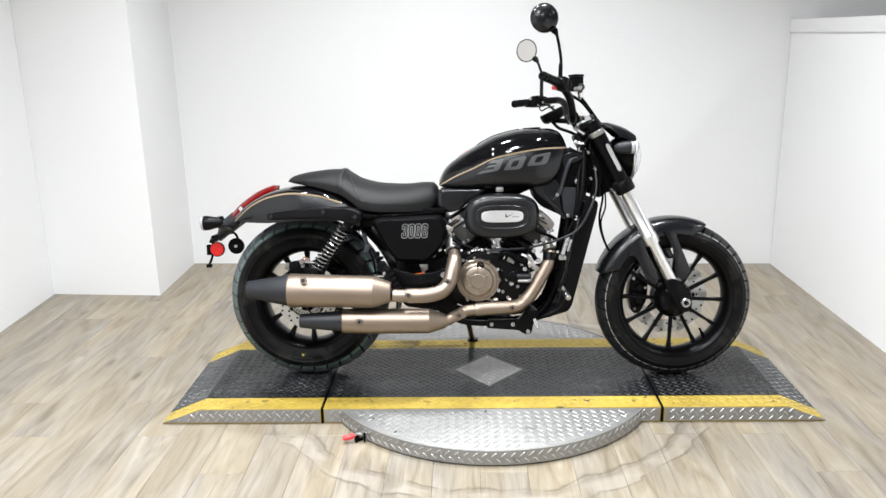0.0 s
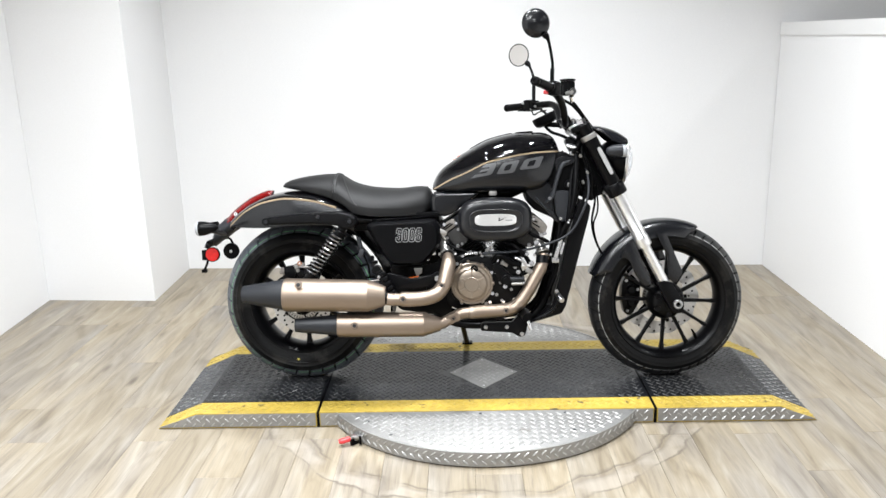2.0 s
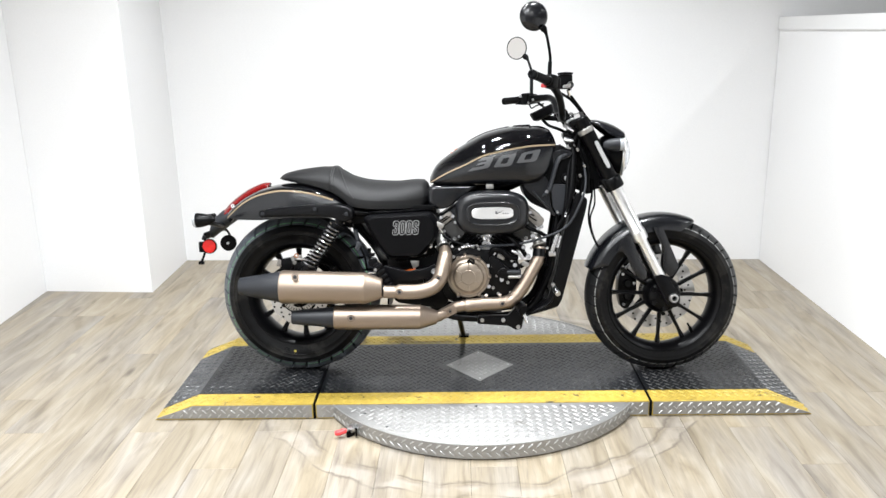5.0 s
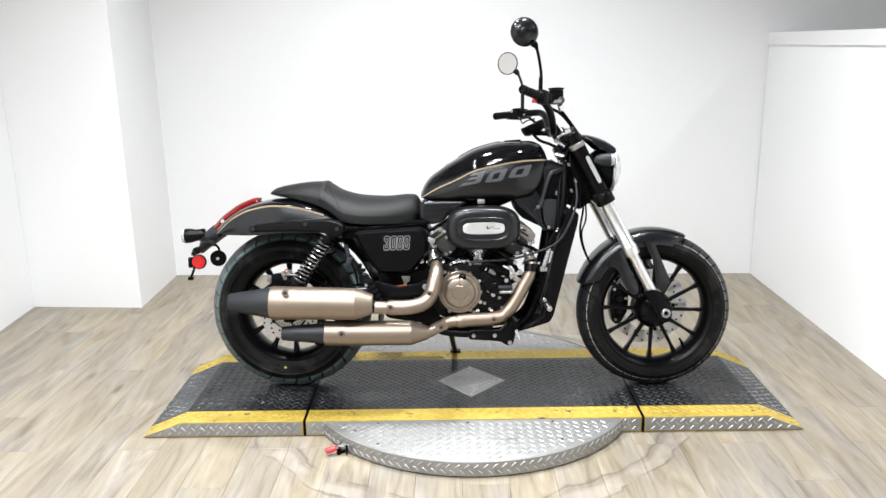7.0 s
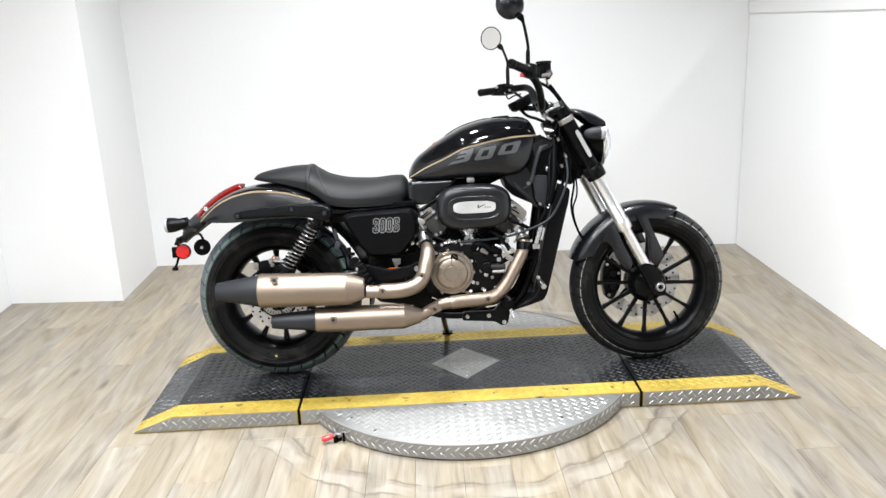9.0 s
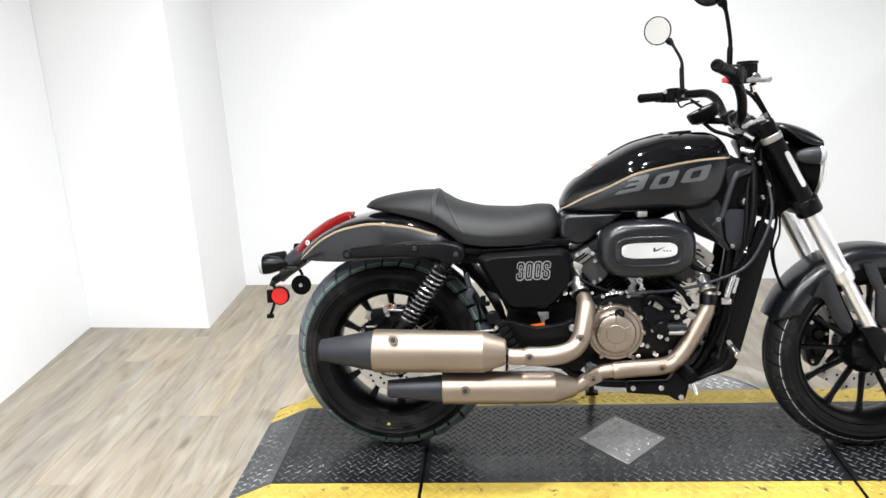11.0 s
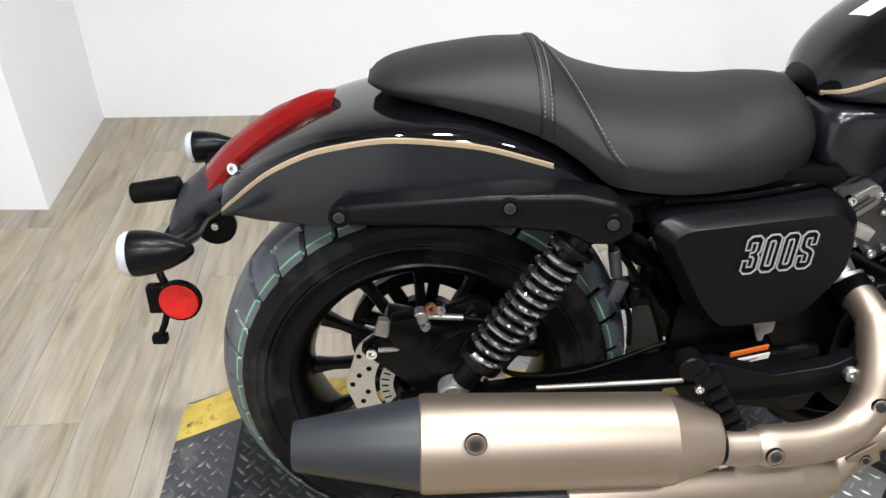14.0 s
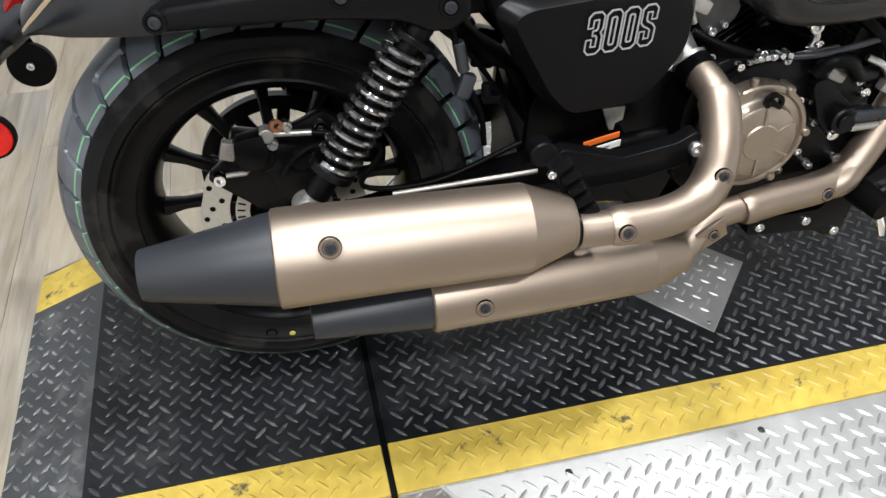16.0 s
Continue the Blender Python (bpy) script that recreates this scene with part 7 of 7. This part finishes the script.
# ---- handlebar ----
bm = BM()
sweep(bm, spline([(0.812, 0.423, 1.066), (0.888, 0.328, 1.069), (0.945, 0.265, 1.070), (0.985, 0.222, 1.068), (1.002, 0.165, 1.044), (1.008, 0.100, 0.998), (1.012, 0.030, 0.986), (1.010, -0.030, 0.984), (1.004, -0.090, 0.980), (0.998, -0.140, 0.998), (0.989, -0.175, 1.034), (0.974, -0.205, 1.066), (0.950, -0.246, 1.090), (0.932, -0.285, 1.100), (0.873, -0.393, 1.117)], 6), 0.0135, 14)
bar = part("handlebar", bm, "satin", bike, "black low handlebar")
for a, b in (((0.806, 0.430, 1.066), (0.882, 0.337, 1.069)), ((0.871, -0.396, 1.118), (0.934, -0.288, 1.103))):
    a, b = Vector(a), Vector(b)
    d = (b - a).normalized()
    L = (b - a).length
    bm = BM()
    prof = [(0.0, 0.014), (0.0070, 0.014), (0.0075, -0.001), (0.0095, -0.002), (0.0150, 0.0), (0.0158, 0.004), (0.0158, 0.016), (0.0138, 0.019)]
    for k in range(8):
        h = 0.024 + (L - 0.040) * k / 7
        prof += [(0.0146, h), (0.0151, h + 0.006)]
    prof += [(0.0180, L - 0.008), (0.0180, L), (0.0, L)]
    lathe(bm, prof, a, d, 24)
    part("grip", bm, "matte", bar, "ribbed black rubber grip")
    bm = BM()
    rot = d.to_track_quat("X", "Z").to_matrix().to_4x4()
    box(bm, b + d * 0.026, (0.046, 0.040, 0.048), 0.010, rot)
    box(bm, b + d * 0.060, (0.020, 0.036, 0.038), 0.006, rot)
    sw = part("switch_block", bm, "matte", bar, "black switch block")
    bm = BM()
    side = -1 if a.y < 0 else 1
    box(bm, b + d * 0.020 + V(-0.020, 0.0, 0.018 if side < 0 else 0.012), (0.016, 0.012, 0.010), 0.002, rot)
    part("switch_button", bm, "redgrip" if side < 0 else "steel", sw, "red kill switch" if side < 0 else "")
    bm = BM()
    box(bm, b + d * 0.008 + V(-0.018, 0, -0.016), (0.014, 0.016, 0.012), 0.002, rot)
    part("switch_button", bm, "redgrip" if side < 0 else "matte", sw)
    for off, up2 in ((0.012, 0.010), (0.060, -0.006), (0.034, -0.016)):
        bolt(sw, b + d * off + V(0, -0.020, up2), (0, -1, 0), 0.0050, 0.004, "steel")
    bm = BM()
    lv = [b + d * 0.060 + V(0.030, 0, -0.008), b + d * 0.020 + V(0.052, 0, -0.012), a.lerp(b, 0.55) + V(0.052, 0, -0.014), a.lerp(b, 0.10) + V(0.046, 0, -0.010)]
    if side < 0:
        lv = [V(1.000, -0.195, 1.088), V(1.003, -0.245, 1.085), V(1.000, -0.320, 1.081), V(0.995, -0.395, 1.078)]
    sweep(bm, spline(lv, 5), [0.007] * 13 + [0.006, 0.006, 0.0075], 12, flat=0.7)
    part("lever", bm, "castgrey" if side < 0 else "satin", bar, "bare aluminium brake lever" if side < 0 else "black clutch lever")
# front master cylinder
bm = BM()
box(bm, (1.008, -0.150, 1.107), (0.036, 0.042, 0.052), 0.006, pose(0, 0, 0, 0, 0, 40))
mc = part("master_cylinder", bm, "matte", bar, "black brake fluid reservoir")
bm = BM()
box(bm, (1.008, -0.150, 1.136), (0.038, 0.044, 0.008), 0.003, pose(0, 0, 0, 0, 0, 40))
part("lid", bm, "satin", mc)
bm = BM()
cyl(bm, (1.022, -0.172, 1.094), (1.024, -0.180, 1.094), 0.013, 18)
cyl(bm, (1.020, -0.160, 1.078), (1.026, -0.152, 1.060), 0.010, 12)
part("sight_glass", bm, "chrome", mc, "bright sight glass ring")
bm = BM()
sweep(bm, spline([(1.026, -0.15, 1.06), (1.050, -0.12, 1.035), (1.090, -0.07, 0.990), (1.118, -0.05, 0.95), (1.13, -0.045, 0.86)], 6), 0.0048, 10)
part("brake_line", bm, "matte", bar, "black brake line")
for pts, r in (([(0.975, -0.20, 1.070), (1.030, -0.13, 1.045), (1.075, -0.08, 1.000), (1.105, -0.045, 0.955), (1.10, -0.04, 0.88)], 0.0055), ([(0.940, 0.24, 1.050), (0.980, 0.18, 1.015), (1.040, 0.09, 0.985), (1.100, 0.03, 0.930)], 0.0050), ([(0.940, 0.09, 0.985), (0.965, 0.04, 0.955), (1.000, 0.00, 0.940), (1.040, -0.01, 0.920)], 0.0060), ([(0.905, 0.29, 1.050), (0.915, 0.28, 1.030), (0.935, 0.27, 1.040), (0.960, 0.22, 1.045)], 0.0030)):
    bm = BM()
    sweep(bm, spline(pts, 6), r, 10)
    part("control_cable", bm, "matte", bar, "black control cable")
for s in (-1, 1):
    bm = BM()
    cyl(bm, (1.040, s * 0.045 + 0.01, 0.962), (1.012, s * 0.045 + 0.01, 0.992), 0.016, 16)
    box(bm, (1.012, s * 0.045 + 0.01, 0.990), (0.044, 0.034, 0.036), 0.008, rotF)
    part("riser", bm, "satin", bar, "black handlebar riser")

# gauge
bm = BM()
GA = V(-0.42, 0, 0.91).normalized()
lathe(bm, [(0, 0.0), (0.030, 0.0), (0.043, 0.008), (0.047, 0.020), (0.048, 0.036), (0.045, 0.040), (0.041, 0.037), (0, 0.037)], V(0.954, 0.085, 0.984), GA, 40)
ga = part("speedometer", bm, "matte", bar, "round black instrument")
bm = BM()
lathe(bm, [(0, 0.0382), (0.040, 0.0382), (0.040, 0.0372)], V(0.954, 0.085, 0.984), GA, 40)
part("dial", bm, "gloss", ga, "dark glass dial")
bm = BM()
sweep(bm, [(0.945, 0.085, 0.985), (0.985, 0.06, 0.982), (1.02, 0.03, 0.980)], 0.010, 10)
part("gauge_bracket", bm, "matte", ga)

# mirrors
for base, knee, neck, c, nrm in (((0.912, 0.245, 1.080), (0.915, 0.280, 1.178), (0.905, 0.370, 1.234), (0.862, 0.408, 1.288), (-0.50, -0.86, -0.05)), ((0.946, -0.210, 1.105), (0.948, -0.206, 1.195), (0.934, -0.212, 1.268), (0.891, -0.216, 1.330), (-0.24, 0.97, 0.0))):
    n3 = Vector(nrm).normalized()
    c = Vector(c)
    bm = BM()
    pts = spline([base, Vector(base).lerp(Vector(knee), 0.6), knee, neck, Vector(neck).lerp(c, 0.4) - n3 * 0.006], 6)
    sweep(bm, pts, [0.0075] * 9 + [0.0052] * (len(pts) - 15) + [0.007, 0.0095, 0.0115, 0.012, 0.012, 0.010], 12)
    mi = part("mirror", bm, "matte", bar, "round black mirror on a slim stalk")
    bm = BM()
    k = 1.06 if c.y < 0 else 1.0
    lathe(bm, [(r * k, h) for r, h in ((0, -0.019), (0.014, -0.019), (0.016, -0.0175), (0.023, -0.017), (0.036, -0.012), (0.044, -0.005), (0.0480, 0.003), (0.0480, 0.007), (0.0452, 0.008), (0.0442, 0.005), (0, 0.005))], c, n3, 40)
    part("mirror_shell", bm, "graphite", mi, "black plastic shell")
    bm = BM()
    lathe(bm, [(0, 0.0062), (0.0438, 0.0062), (0.0438, 0.0050)], c, n3, 40)
    part("mirror_glass", bm, "mirror", mi, "mirror glass")

# ---- tail end ----
bm = BM()
rings = []
for u, w, hw, h in ((-0.255, 0.626, 0.054, 0.022), (-0.285, 0.618, 0.055, 0.034), (-0.315, 0.602, 0.053, 0.039), (-0.345, 0.580, 0.048, 0.037), (-0.362, 0.558, 0.042, 0.029), (-0.368, 0.548, 0.030, 0.017)):
    rings.append([V(u, hw * math.cos(2 * math.pi * k / 16), w + h * math.sin(2 * math.pi * k / 16)) for k in range(16)])
loft(bm, rings)
tb = part("plate_bracket", bm, "greytip", bike, "black number plate bracket")
bm = BM()
box(bm, (-0.372, 0.0, 0.545), (0.012, 0.17, 0.030), 0.004, pose(0, 0, 0, 0, 25, 0))
for s in (-1, 1):
    sweep(bm, spline([(-0.365, s * 0.10, 0.548), (-0.352, s * 0.135, 0.545), (-0.340, s * 0.140, 0.515), (-0.350, s * 0.140, 0.495)], 4), 0.005, 10)
sweep(bm, [(-0.346, -0.140, 0.505), (-0.357, -0.140, 0.474), (-0.366, -0.138, 0.456)], 0.0045, 10)
box(bm, (-0.367, -0.138, 0.451), (0.020, 0.014, 0.013), 0.003)
box(bm, (-0.362, -0.136, 0.512), (0.022, 0.016, 0.040), 0.004)
part("reflector_arm", bm, "matte", tb)
bm = BM()
cyl(bm, (-0.350, 0, 0.612), (-0.418, 0, 0.604), 0.0165, 20, 0.0150)
pl = part("plate_lamp", bm, "matte", tb, "small black plate lamp")
for s in (-1, 1):
    bm = BM()
    c = V(-0.345, -0.224, 0.622) if s < 0 else V(-0.385, 0.224, 0.592)
    lathe(bm, [(0, 0.070), (0.005, 0.0685), (0.012, 0.060), (0.020, 0.042), (0.0255, 0.020), (0.027, 0.006), (0.027, 0.0), (0, 0.0)], c, (1, 0, 0.05), 32)
    sweep(bm, [c + V(0.030, -s * 0.018, -0.008), c + V(0.040, -s * 0.10, -0.026), c + V(0.030, -s * 0.19, -0.040)], 0.0095, 12)
    ti = part("rear_indicator", bm, "satin", bike, "bullet-shaped black rear indicator")
    bm = BM()
    lathe(bm, [(0.0265, 0.001), (0.0265, -0.006), (0.0235, -0.011), (0.015, -0.014), (0, -0.015)], c, (1, 0, 0.05), 32)
    part("lens", bm, "lensw", ti, "clear indicator lens")
    bm = BM()
    rc = V(-0.328, -0.150, 0.516) if s < 0 else V(-0.345, 0.130, 0.492)
    lathe(bm, [(0, 0.004), (0.0245, 0.004), (0.0255, 0.006), (0.028 if s < 0 else 0.033, 0.005), (0.028 if s < 0 else 0.033, -0.004), (0, -0.005)], rc, (0, s, 0), 36)
    rf = part("reflector_holder", bm, "matte", tb, "black reflector holder")
    bm = BM()
    lathe(bm, [(0, 0.0075), (0.0242, 0.0072), (0.0255, 0.0055), (0.0255, 0.0040)], rc, (0, s, 0), 36)
    part("reflector", bm, "redref", rf, "round red side reflector")
    bolt(rf, rc + V(0, -s * 0.005, 0), (0, -s, 0), 0.006, 0.005, "steel")

# ---- floor planks ----
PW, PL = 0.152, 1.22
plank_mesh = {}


def plank(length):
    key = round(length, 2)
    if key not in plank_mesh:
        w, L, c = PW / 2 - 0.0003, key / 2 - 0.0003, 0.0007
        v = [(-w, -L, -0.006), (w, -L, -0.006), (w, L, -0.006), (-w, L, -0.006), (-w, -L, -c), (w, -L, -c), (w, L, -c), (-w, L, -c), (-w + c, -L + c, 0), (w - c, -L + c, 0), (w - c, L - c, 0), (-w + c, L - c, 0)]
        f = [(8, 9, 10, 11), (4, 5, 9, 8), (5, 6, 10, 9), (6, 7, 11, 10), (7, 4, 8, 11), (0, 1, 5, 4), (1, 2, 6, 5), (2, 3, 7, 6), (3, 0, 4, 7)]
        me = bpy.data.meshes.new("plank")
        me.from_pydata(v, [], f)
        me.materials.append(M["plank"])
        plank_mesh[key] = me
    return plank_mesh[key]


rng = random.Random(7)
for i in range(-17, 28):
    x = i * PW + 0.03
    y = -5.2 - rng.choice((0.1, 0.35, 0.6, 0.85, 1.05))
    while y < 1.86:
        a, b = max(y, -5.2), min(y + PL, 1.86)
        if b - a > 0.05:
            ob = new("plank", plank(b - a))
            ob.parent = floor
            ob.location = (x, (a + b) / 2, 0)
        y += PL
